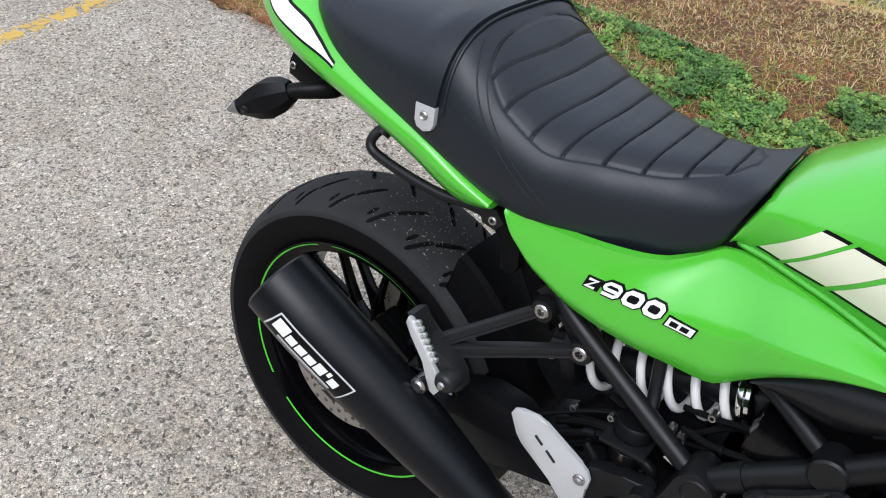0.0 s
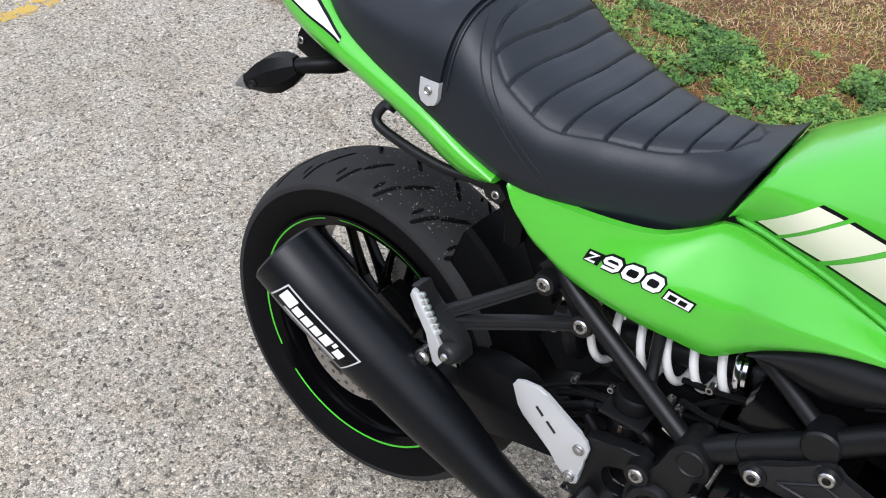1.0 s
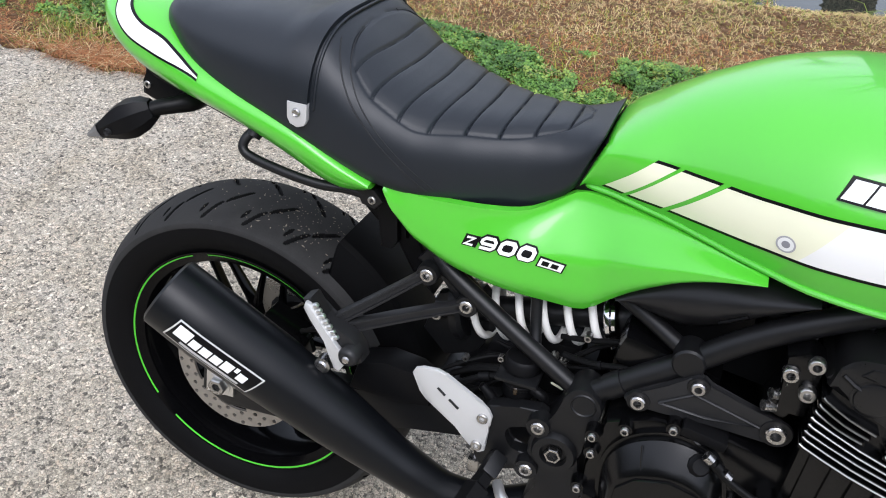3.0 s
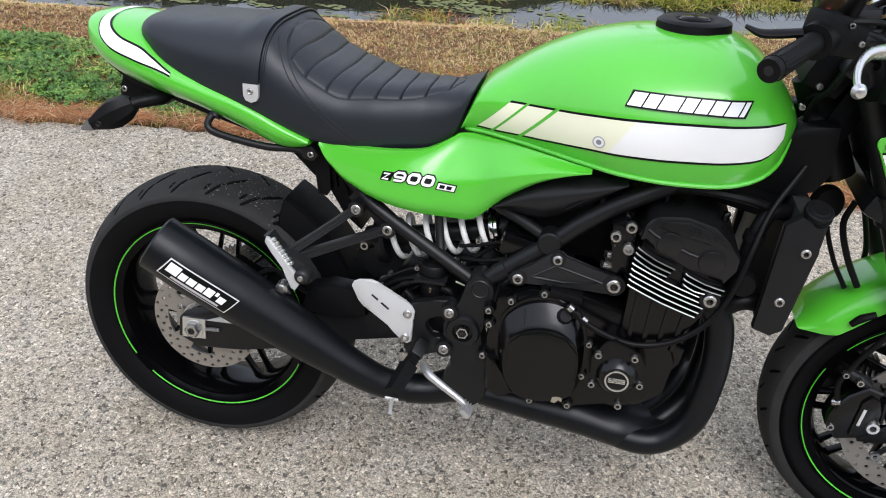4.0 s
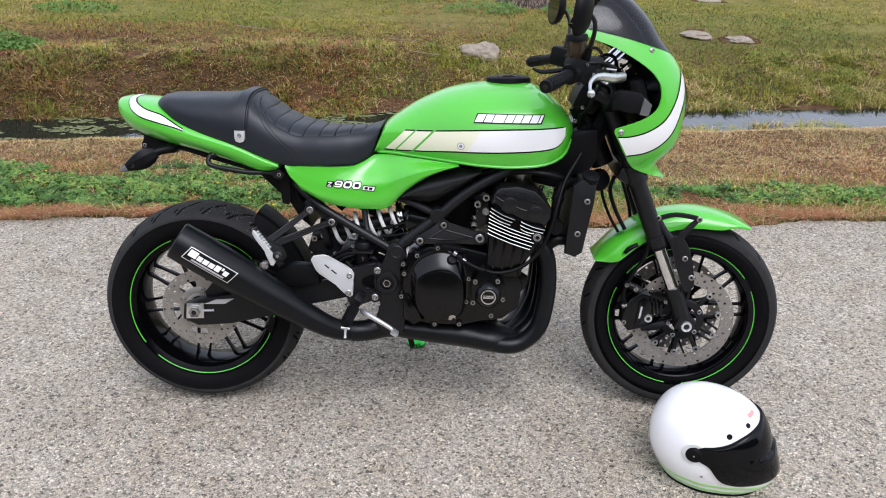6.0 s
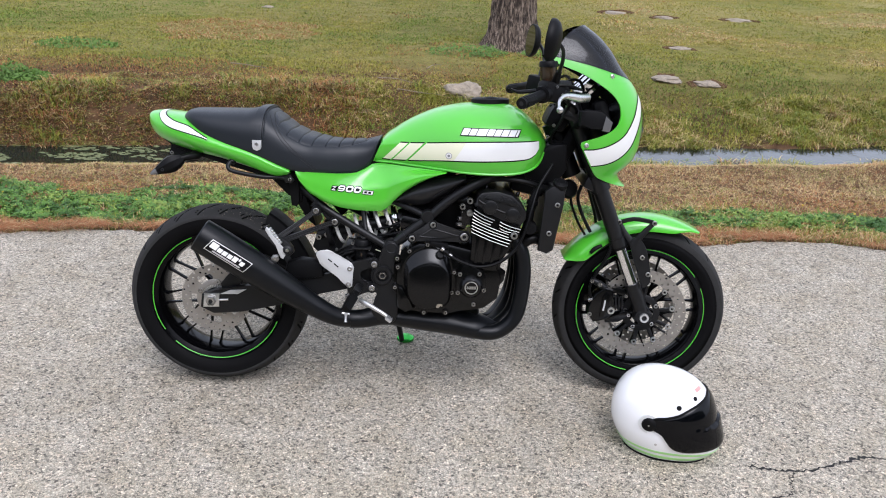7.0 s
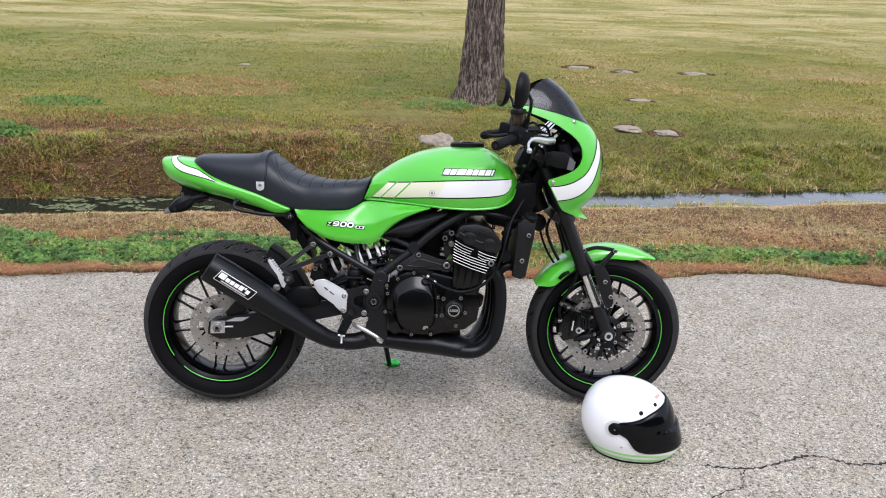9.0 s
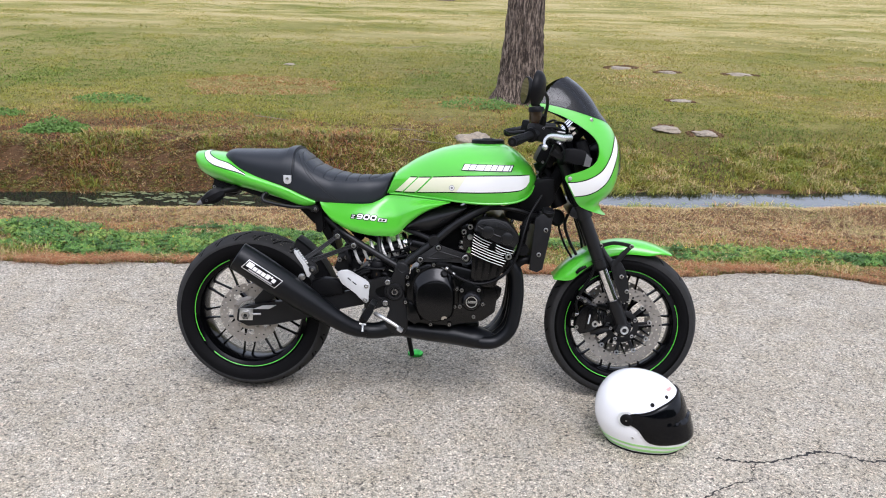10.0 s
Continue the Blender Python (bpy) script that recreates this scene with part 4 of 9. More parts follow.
def woods():
    """An added belt of trees across the road, out of view, only for the gloss of the paint and the visor."""
    rnd = random.Random(8)
    leaf = mat("woodland_leaf", (0.05, 0.085, 0.025), 0.6, vary=0.4, scale=1.5)
    co, faces = [], []
    for _ in range(330):
        cx, cy = rnd.uniform(-45, 48), rnd.uniform(-27, -19)
        tall = rnd.uniform(5.0, 9.5)
        for _ in range(130):
            o = Vector((cx + rnd.gauss(0, 1.6), cy + rnd.gauss(0, 1.2), tall * rnd.random() ** 0.9))
            d = Vector((rnd.gauss(0, 1), rnd.gauss(0, 1), rnd.gauss(0, 0.7))).normalized()
            s, r, k = d.orthogonal().normalized(), rnd.uniform(0.8, 1.8), len(co)
            co.extend([o, o + d * r * 0.5 + s * r * 0.45, o + d * r, o + d * r * 0.5 - s * r * 0.45])
            faces.append((k, k + 1, k + 2, k + 3))
    me = bpy.data.meshes.new("far_woods")
    me.from_pydata(co, [], faces)
    me.materials.append(leaf)
    tagged(new("far_woods", me), "added unseen belt of green trees, there for reflections", "woods", kind="stuff")


woods()


# ---------------------------------------------------------------- the motorcycle
LEAN_ON_STAND = 9.9
bike = thing("motorcycle", "lime green retro motorcycle leaning on its side stand", "motorcycle", m=pose(0, 0, 0, -LEAN_ON_STAND, 0, 0))

# --- bodywork
TANK = Body(
    line((0.536, 0.091), (0.556, 0.099), (0.575, 0.104), (0.60, 0.114), (0.65, 0.131), (0.70, 0.157), (0.76, 0.190), (0.83, 0.217), (0.90, 0.224), (0.97, 0.223), (1.03, 0.208), (1.07, 0.178), (1.095, 0.135), (1.112, 0.07), (1.116, 0.03)),
    line((0.536, 0.812), (0.549, 0.848), (0.562, 0.880), (0.605, 0.915), (0.671, 0.955), (0.759, 0.990), (0.848, 1.006), (0.960, 1.010), (1.015, 0.994), (1.060, 0.963), (1.098, 0.918), (1.116, 0.885)),
    line((0.536, 0.808), (0.550, 0.838), (0.566, 0.860), (0.60, 0.860), (0.65, 0.852), (0.80, 0.864), (0.98, 0.870), (1.07, 0.875), (1.116, 0.878)),
    line((0.536, 0.803), (0.583, 0.803), (0.648, 0.799), (0.775, 0.794), (0.833, 0.790), (0.92, 0.787), (1.00, 0.791), (1.05, 0.802), (1.086, 0.825), (1.102, 0.856), (1.116, 0.874)),
    power=2.25, inset=0.020,
)


def spread(a, b, n):
    """Places between a and b, closer at the ends."""
    return [a + (b - a) * (0.5 - 0.5 * math.cos(math.pi * i / n)) for i in range(n + 1)]


tank = part("fuel_tank", TANK.skin(spread(0.536, 1.116, 72), n_up=24, n_low=8), GREEN, bike, "glossy lime green fuel tank", sharp=60)
# flange along the lower edge of the tank
rim = [V(u, TANK.out(u, TANK.bottom(u)) + 0.002, TANK.bottom(u) + 0.002) for u in spread(0.543, 1.108, 46)]
sides("tank_flange", lambda: tube(rim, 0.0045, n=8), GREEN, tank)


stripe_low = line((0.56, 0.817), (0.595, 0.816), (0.65, 0.818), (0.784, 0.829), (0.905, 0.833), (0.99, 0.838), (1.043, 0.844), (1.065, 0.856), (1.078, 0.876), (1.084, 0.896))
stripe_high = line((0.56, 0.872), (0.626, 0.873), (0.66, 0.874), (0.70, 0.877), (0.822, 0.888), (0.929, 0.893), (1.085, 0.898))


def tank_stripe(side):
    """White band with black edges, and two slanted breaks towards the seat."""
    bands = ((0.567, 0.595), (0.601, 0.647), (0.655, 1.077))
    for i, (a, b) in enumerate(bands):
        for lo, hi, m, name in ((0.0, 1.0, None, "stripe"), (-0.07, 0.0, BLACK_DECAL, "stripe_edge"), (1.0, 1.07, BLACK_DECAL, "stripe_edge")):
            loops = []
            n = 40 if i == 2 else 8
            for j in range(n + 1):
                row = []
                for q in range(7):
                    s = lo + (hi - lo) * q / 6
                    shift = 0.057 * s
                    end = b + (shift if i < 2 else -0.0)
                    u = a + shift + (end - a - shift) * j / n
                    v = stripe_low(u) + (stripe_high(u) - stripe_low(u)) * s
                    row.append(V(u, side * (TANK.out(u, v) + 0.0010), v))
                loops.append(row)
            if name == "stripe" and i == 2:
                cut = 15
                part("stripe", join(loops[:cut], cap=False, closed=False), CREAM_DECAL, tank, "cream end of the tank stripe under clear film")
                part("stripe", join(loops[cut - 1:], cap=False, closed=False), WHITE_DECAL, tank, "white tank stripe")
            else:
                part(name, join(loops, cap=False, closed=False), m or CREAM_DECAL, tank)


for side in (1, -1):
    tank_stripe(side)


def on_tank(u, v, lift, side=1):
    return V(u, side * (TANK.out(u, v) + lift), v)


def tank_badge(side):
    """A raised dark badge with eight slanted white blocks."""
    a, b, lo, hi, lean = 0.827, 1.009, 0.913, 0.935, 0.010
    def sheet(u0, u1, v0, v1, lift, thick):
        n = 10
        top = [[on_tank(u0 + (u1 - u0) * i / n + lean * (s - 0.5), v0 + (v1 - v0) * s, lift + thick, side) for s in (0, 0.33, 0.67, 1)] for i in range(n + 1)]
        low = [[on_tank(u0 + (u1 - u0) * i / n + lean * (s - 0.5), v0 + (v1 - v0) * s, lift, side) for s in (0, 0.33, 0.67, 1)] for i in range(n + 1)]
        rings = [t + l[::-1] for t, l in zip(top, low)]
        return join(rings)
    badge = part("badge", sheet(a - 0.003, b + 0.002, lo - 0.002, hi + 0.001, 0.0, 0.003), BLACK_DECAL, tank, "dark raised tank badge")
    widths = (1.0, 1.0, 1.42, 1.0, 0.95, 1.0, 1.0, 0.42)
    at, unit = a, (b - a) / sum(widths)
    for i, wide in enumerate(widths):
        end = at + wide * unit
        part("badge_block", sheet(at + 0.0012 * (i > 0), end - 0.0016, lo + 0.001, hi - 0.001, 0.003, 0.0012), WHITE_DECAL, badge)
        at = end


for side in (1, -1):
    tank_badge(side)
# a small round sticker near the lower edge of the stripe, ring and two bars
for r0, r1, m in ((0, 0.0105, WHITE_DECAL), (0.0085, 0.0105, mat("grey_print", (0.35, 0.35, 0.36), 0.5)), (0.0, 0.0045, mat("grey_mark", (0.22, 0.22, 0.24), 0.5))):
    bm = bmesh.new()
    rows = []
    for i in range(28):
        a = 2 * math.pi * i / 28
        rows.append([on_tank(0.786 + r * math.cos(a), 0.8445 + r * math.sin(a), 0.0016 + (0.0003 if m != WHITE_DECAL else 0)) for r in (r0, r1)])
    rows.append(rows[0])
    part("sticker", join(rows, cap=False, closed=False), m, tank)
cap_seat = part("filler_cap", lathe([(0, 0.004), (0.030, 0.005), (0.034, 0.009), (0.058, 0.010), (0.064, 0.006), (0.066, -0.012)], (0.922, 0, 1.013), (-0.02, 0, 1), n=48), PLASTIC, tank, "black round filler cap ring")
part("cap_lid", lathe([(0, 0.014), (0.022, 0.013), (0.027, 0.009), (0.028, 0.002)], (0.922, 0, 1.013), (-0.02, 0, 1), n=32), GLOSS, cap_seat)

part("tank_pad", plate([(0.520, 0.795), (0.531, 0.806), (0.556, 0.868), (0.60, 0.885), (0.64, 0.82), (0.62, 0.795)], -0.080, 0.080, 0.004), PLASTIC, tank)

# --- seat
SEAT = Body(
    line((-0.106, 0.035), (-0.095, 0.075), (-0.07, 0.108), (-0.02, 0.134), (0.05, 0.150), (0.15, 0.163), (0.25, 0.166), (0.31, 0.161), (0.385, 0.131), (0.467, 0.099), (0.54, 0.088), (0.556, 0.084)),
    line((-0.106, 0.922), (-0.098, 0.940), (-0.075, 0.955), (0.0, 0.957), (0.11, 0.960), (0.150, 0.967), (0.178, 0.967), (0.215, 0.943), (0.266, 0.905), (0.33, 0.880), (0.42, 0.867), (0.50, 0.869), (0.535, 0.877), (0.556, 0.882)),
    line((-0.106, 0.915), (-0.066, 0.918), (-0.041, 0.905), (-0.008, 0.885), (0.05, 0.865), (0.11, 0.850), (0.2, 0.818), (0.29, 0.795), (0.35, 0.785), (0.41, 0.777), (0.46, 0.776), (0.49, 0.788), (0.515, 0.803), (0.532, 0.822), (0.544, 0.849), (0.556, 0.879)),
    line((-0.106, 0.905), (-0.066, 0.900), (-0.041, 0.884), (-0.008, 0.866), (0.05, 0.845), (0.105, 0.831), (0.203, 0.795), (0.264, 0.776), (0.29, 0.771), (0.35, 0.762), (0.41, 0.753), (0.46, 0.752), (0.49, 0.765), (0.515, 0.784), (0.531, 0.804), (0.543, 0.839), (0.556, 0.875)),
    power=3.4, inset=0.008,
)
RIBS = [0.236, 0.268, 0.308, 0.347, 0.386, 0.426, 0.467, 0.505]


def panel_half(u):
    """Half width of the ribbed panel."""
    if not 0.200 < u < 0.525:
        return -1.0
    return line((0.200, 0.02), (0.208, 0.09), (0.225, 0.128), (0.26, 0.141), (0.308, 0.143), (0.385, 0.108), (0.467, 0.073), (0.505, 0.05), (0.52, 0.02), (0.53, 0.0))(u)


def even_ring(u, n=105):
    """One closed section of the seat, its places evenly spaced along the skin."""
    ring = SEAT.ring(u, n_up=300, n_low=40)
    p = np.array([tuple(q) for q in ring])
    run = np.concatenate([[0], np.cumsum(np.linalg.norm(np.diff(p, axis=0), axis=1))])
    at = np.linspace(0, run[-1], 2 * n + 1)
    return np.stack([np.interp(at, run, p[:, k]) for k in range(3)], 1)


def seat_skin():
    us = [-0.106 + 0.012 * (i / 10) ** 1.5 for i in range(10)] + [-0.094 + 0.294 * i / 70 for i in range(70)] + [0.200 + 0.356 * i / 330 for i in range(331)]
    loops = []
    ribs = np.array(RIBS)
    for u in us:
        ring = even_ring(u)
        half = panel_half(u)
        if half > 0:
            slope = (panel_half(u + 0.002) - panel_half(u - 0.002)) / 0.004 if panel_half(u - 0.002) > 0 and panel_half(u + 0.002) > 0 else 6.0
            w = np.abs(ring[:, 1])
            inside = (half - w) / math.sqrt(1 + slope * slope)
            bent = u + 0.6 * w * w
            near = np.abs(bent[:, None] - ribs[None, :]).min(1)
            fade = np.clip(inside / 0.016, 0, 1)
            fade = fade * fade * (3 - 2 * fade)
            cut = np.clip(inside / 0.003 + 0.5, 0, 1)
            depth = cut * 0.0040 * np.exp(-((near / 0.0016) ** 2)) - fade * 0.0018 * np.minimum(1.0, near / 0.010) ** 0.7
            depth = depth + 0.0024 * np.exp(-((inside / 0.0016) ** 2)) * (1 - 0.4 * fade)
            ring[:, 2] -= np.where(ring[:, 2] > SEAT.waist(u), depth, 0)
        loops.append([tuple(p) for p in ring])
    return join(loops)


seat = part("seat", seat_skin(), VINYL, bike, "black vinyl seat with ribbed panel and hump", sharp=70)


def seat_line(points, r, name, lift=0.0004, k=8):
    """A seam on both flanks of the seat, given by place along and height."""
    path = curve([(u, 0, v) for u, v in points], k)
    def make():
        return tube([V(p.x, SEAT.out(p.x, min(p.z, SEAT.top(p.x) - 0.001)) + lift, p.z) for p in path], r, n=6)
    sides(name, make, THREAD, seat)


SEAM = [(0.196, 0.948), (0.205, 0.930), (0.218, 0.905), (0.240, 0.872), (0.275, 0.836), (0.315, 0.802), (0.345, 0.776)]
seat_line(SEAM, 0.0011, "seam")
seat_line([(u + 0.008, v + 0.004) for u, v in SEAM], 0.0009, "seam")


def strap_at(u_top, u_low, lift):
    rows = []
    for i in range(61):
        a = -1 + 2 * i / 60
        rows.append(a)
    out = []
    for a in rows:
        s = abs(a)
        v_low = 0.862
        # down the flank to the plate
        ang = math.pi / 2 * (1 - s)
        u = u_top + (u_low - u_top) * s**1.5
        hw, vt, vm = SEAT.width(u), SEAT.top(u), SEAT.waist(u)
        e = 2 / SEAT.power
        w = hw * max(0, math.cos(ang)) ** e
        v = vm + (vt - vm) * max(0, math.sin(ang)) ** e
        v = max(v, v_low)
        w = SEAT.out(u, v) if v == v_low else w
        nrm = Vector((0, -(1 if a > 0 else -1) * (w / hw) ** (SEAT.power - 1) / hw, max(0.0, (v - vm) / (vt - vm)) ** (SEAT.power - 1) / (vt - vm)))
        nrm = nrm.normalized() if nrm.length > 1e-6 else Vector((0, 0, 1))
        out.append(V(u, math.copysign(w, a), v) + nrm * lift)
    return out


def strap():
    half = 0.0135
    rings = []
    lo1, hi1 = strap_at(0.170 - half, 0.163 - half, 0.0), strap_at(0.170 - half, 0.163 - half, 0.0065)
    lo2, hi2 = strap_at(0.170 + half, 0.163 + half, 0.0), strap_at(0.170 + half, 0.163 + half, 0.0065)
    hi_mid = strap_at(0.170, 0.163, 0.0070)
    for a, b, m, c, d in zip(lo1, hi1, hi_mid, hi2, lo2):
        rings.append([a, b, m, c, d])
    return join(rings)


strap_part = part("strap", strap(), VINYL, seat, "black seat strap with metal end plates", sharp=50)
for side in (1, -1):
    w = SEAT.out(0.163, 0.858)
    pts = [(0.149, 0.870), (0.178, 0.870), (0.178, 0.848), (0.174, 0.840), (0.1635, 0.836), (0.153, 0.840), (0.149, 0.848)]
    bm = plate(pts, w - 0.006, w + 0.0082, 0.001)
    p = part("strap_plate", bm if side > 0 else mirrored(bm), SILVER, strap_part, "silver strap end plate")
    bm = lathe([(0, 0.002), (0.003, 0.0015), (0.0045, 0.003), (0.006, 0.0015), (0.0065, 0)], V(0.163, w + 0.008, 0.857), (0, -1, 0), n=16)
    part("screw", bm if side > 0 else mirrored(bm), STEEL, strap_part)
# piping where the two halves of the seat meet
part("piping", tube([p + Vector((0.016, 0, 0)) for p in strap_at(0.172, 0.168, 0.0005)], 0.0022, n=6), VINYL, seat)

# --- tail cowl
TAIL = Body(
    line((-0.224, 0.02), (-0.219, 0.052), (-0.204, 0.082), (-0.172, 0.110), (-0.12, 0.134), (-0.05, 0.150), (0.05, 0.159), (0.15, 0.167), (0.22, 0.170), (0.268, 0.168)),
    line((-0.224, 0.934), (-0.216, 0.943), (-0.19, 0.946), (-0.12, 0.941), (-0.08, 0.932), (-0.03, 0.905), (0.05, 0.875), (0.15, 0.842), (0.22, 0.805), (0.268, 0.780)),
    line((-0.224, 0.927), (-0.205, 0.912), (-0.15, 0.893), (-0.05, 0.864), (0.05, 0.838), (0.15, 0.812), (0.22, 0.786), (0.268, 0.770)),
    line((-0.224, 0.917), (-0.210, 0.890), (-0.185, 0.868), (-0.15, 0.849), (-0.076, 0.826), (0.056, 0.798), (0.151, 0.775), (0.227, 0.755), (0.255, 0.758), (0.268, 0.764)),
    power=2.6, inset=line((-0.224, 0.012), (-0.17, 0.030), (-0.12, 0.040), (-0.06, 0.044), (0.0, 0.043), (0.06, 0.036), (0.12, 0.026), (0.18, 0.016), (0.268, 0.014)),
)
tail = part("tail_cowl", TAIL.skin(spread(-0.224, 0.268, 60), n_up=18, n_low=8), GREEN, bike, "lime green tail cowl with white stripe", sharp=60)
band_low = line((-0.180, 0.9445), (-0.172, 0.934), (-0.156, 0.916), (-0.126, 0.899), (-0.08, 0.887), (-0.012, 0.869), (0.0, 0.864))
band_high = line((-0.180, 0.9465), (-0.168, 0.9455), (-0.160, 0.940), (-0.144, 0.930), (-0.114, 0.917), (-0.070, 0.904), (-0.041, 0.888), (-0.012, 0.872), (0.0, 0.866))


def around(u, v):
    """The turn round the section of the cowl at which its skin has this height."""
    f = (v - TAIL.waist(u)) / (TAIL.top(u) - TAIL.waist(u))
    return math.asin(min(1.0, max(0.0, f)) ** (TAIL.power / 2))


def cowl_sheet(us, low, high, lift, n, side):
    """A thin sheet on the cowl between two heights, evenly spread round the section."""
    rows = []
    for u in us:
        a, b = around(u, low(u)), around(u, high(u))
        row = []
        for i in range(n + 1):
            q = a + (b - a) * i / n
            w = TAIL.width(u) * max(0.0, math.cos(q)) ** (2 / TAIL.power)
            v = TAIL.waist(u) + (TAIL.top(u) - TAIL.waist(u)) * math.sin(q) ** (2 / TAIL.power)
            row.append(V(u, side * (w + lift * math.cos(q)), v + lift * math.sin(q)))
        rows.append(row)
    return join(rows, cap=False, closed=False)


for side in (1, -1):
    us = spread(-0.179, -0.002, 60)
    part("stripe", cowl_sheet(us, band_low, band_high, 0.0012, 24, side), WHITE_DECAL, tail)
    part("stripe_edge", cowl_sheet(us, lambda u: band_low(u) - 0.0032, band_low, 0.0013, 3, side), BLACK_DECAL, tail)
    inner = [u for u in us if -0.164 < u]
    part("stripe_edge", cowl_sheet(inner, band_high, lambda u: band_high(u) + 0.003, 0.0013, 3, side), BLACK_DECAL, tail)
lamp = part("tail_lamp", lathe([(0, 0.012), (0.02, 0.010), (0.032, 0.004), (0.036, -0.01)], (-0.200, 0, 0.888), (-1, 0, -0.6), n=28), mat("red_lens", (0.35, 0.01, 0.01), 0.15, coat=1), tail, "red round tail lamp")
part("under_tail", plate([(-0.17, 0.86), (-0.05, 0.828), (0.10, 0.795), (0.24, 0.76), (0.29, 0.74), (0.30, 0.66), (0.25, 0.68), (0.20, 0.74), (0.05, 0.775), (-0.12, 0.825)], -0.09, 0.09, 0.006), PLASTIC, bike, "black under-tail tray")

# --- side covers
cover_top = line((0.286, 0.773), (0.365, 0.767), (0.434, 0.765), (0.47, 0.766), (0.509, 0.780), (0.535, 0.796), (0.560, 0.799), (0.60, 0.798), (0.65, 0.795), (0.714, 0.793), (0.782, 0.790))
cover_low = line((0.286, 0.766), (0.298, 0.737), (0.310, 0.722), (0.330, 0.700), (0.351, 0.687), (0.372, 0.674), (0.401, 0.662), (0.44, 0.651), (0.499, 0.643), (0.555, 0.642), (0.578, 0.648), (0.590, 0.658), (0.610, 0.682), (0.633, 0.705), (0.650, 0.7195), (0.670, 0.734), (0.690, 0.747), (0.730, 0.7665), (0.782, 0.788))
cover_out = line((0.286, 0.159), (0.36, 0.152), (0.45, 0.141), (0.54, 0.134), (0.59, 0.139), (0.61, 0.150), (0.65, 0.168), (0.69, 0.180), (0.73, 0.190), (0.782, 0.205))
cover_in = line((0.286, 0.156), (0.36, 0.149), (0.45, 0.128), (0.50, 0.102), (0.54, 0.085), (0.60, 0.102), (0.68, 0.135), (0.782, 0.187))


def cover_w(u, s):
    """How far out the side cover is; s from its lower to its upper edge."""
    return cover_out(u) + (cover_in(u) - cover_out(u)) * smooth(0.45, 1.0, s) - 0.010 * max(0.0, 1 - s / 0.22) ** 2


def side_cover():
    us, n = spread(0.286, 0.782, 56), 20
    outer = [[V(u, cover_w(u, i / n), cover_low(u) + (cover_top(u) - cover_low(u)) * i / n) for i in range(n + 1)] for u in us]
    inner = [[p + Vector((0, 0.014, 0)) for p in row] for row in outer]
    return join([a + b[::-1] for a, b in zip(outer, inner)])


cover = sides("side_cover", side_cover, GREEN, bike, "glossy lime green side cover", sharp=50)


def on_cover(u, v, lift):
    s = (v - cover_low(u)) / max(1e-4, cover_top(u) - cover_low(u))
    return V(u, cover_w(u, s) + lift, v)


def ribbon(points, half, place, lift, thick, closed=False):
    """A raised band of one width along a line of places on a skin, its corners mitred."""
    p = [Vector(q) for q in points]
    n = len(p)
    rings = []
    for i in range(n):
        a = p[i - 1] if closed or i else None
        b = p[(i + 1) % n] if closed or i < n - 1 else None
        d0 = (p[i] - a).normalized() if a is not None else (b - p[i]).normalized()
        d1 = (b - p[i]).normalized() if b is not None else d0
        n0, n1 = Vector((-d0.y, d0.x)), Vector((-d1.y, d1.x))
        m = (n0 + n1).normalized()
        m = m * min(1.6, 1 / max(0.4, m.dot(n0))) * half
        q0, q1 = p[i] + m, p[i] - m
        rings.append([place(q0.x, q0.y, lift + thick), place(q1.x, q1.y, lift + thick), place(q1.x, q1.y, lift), place(q0.x, q0.y, lift)])
    if closed:
        rings.append(rings[0])
    return join(rings, cap=not closed)


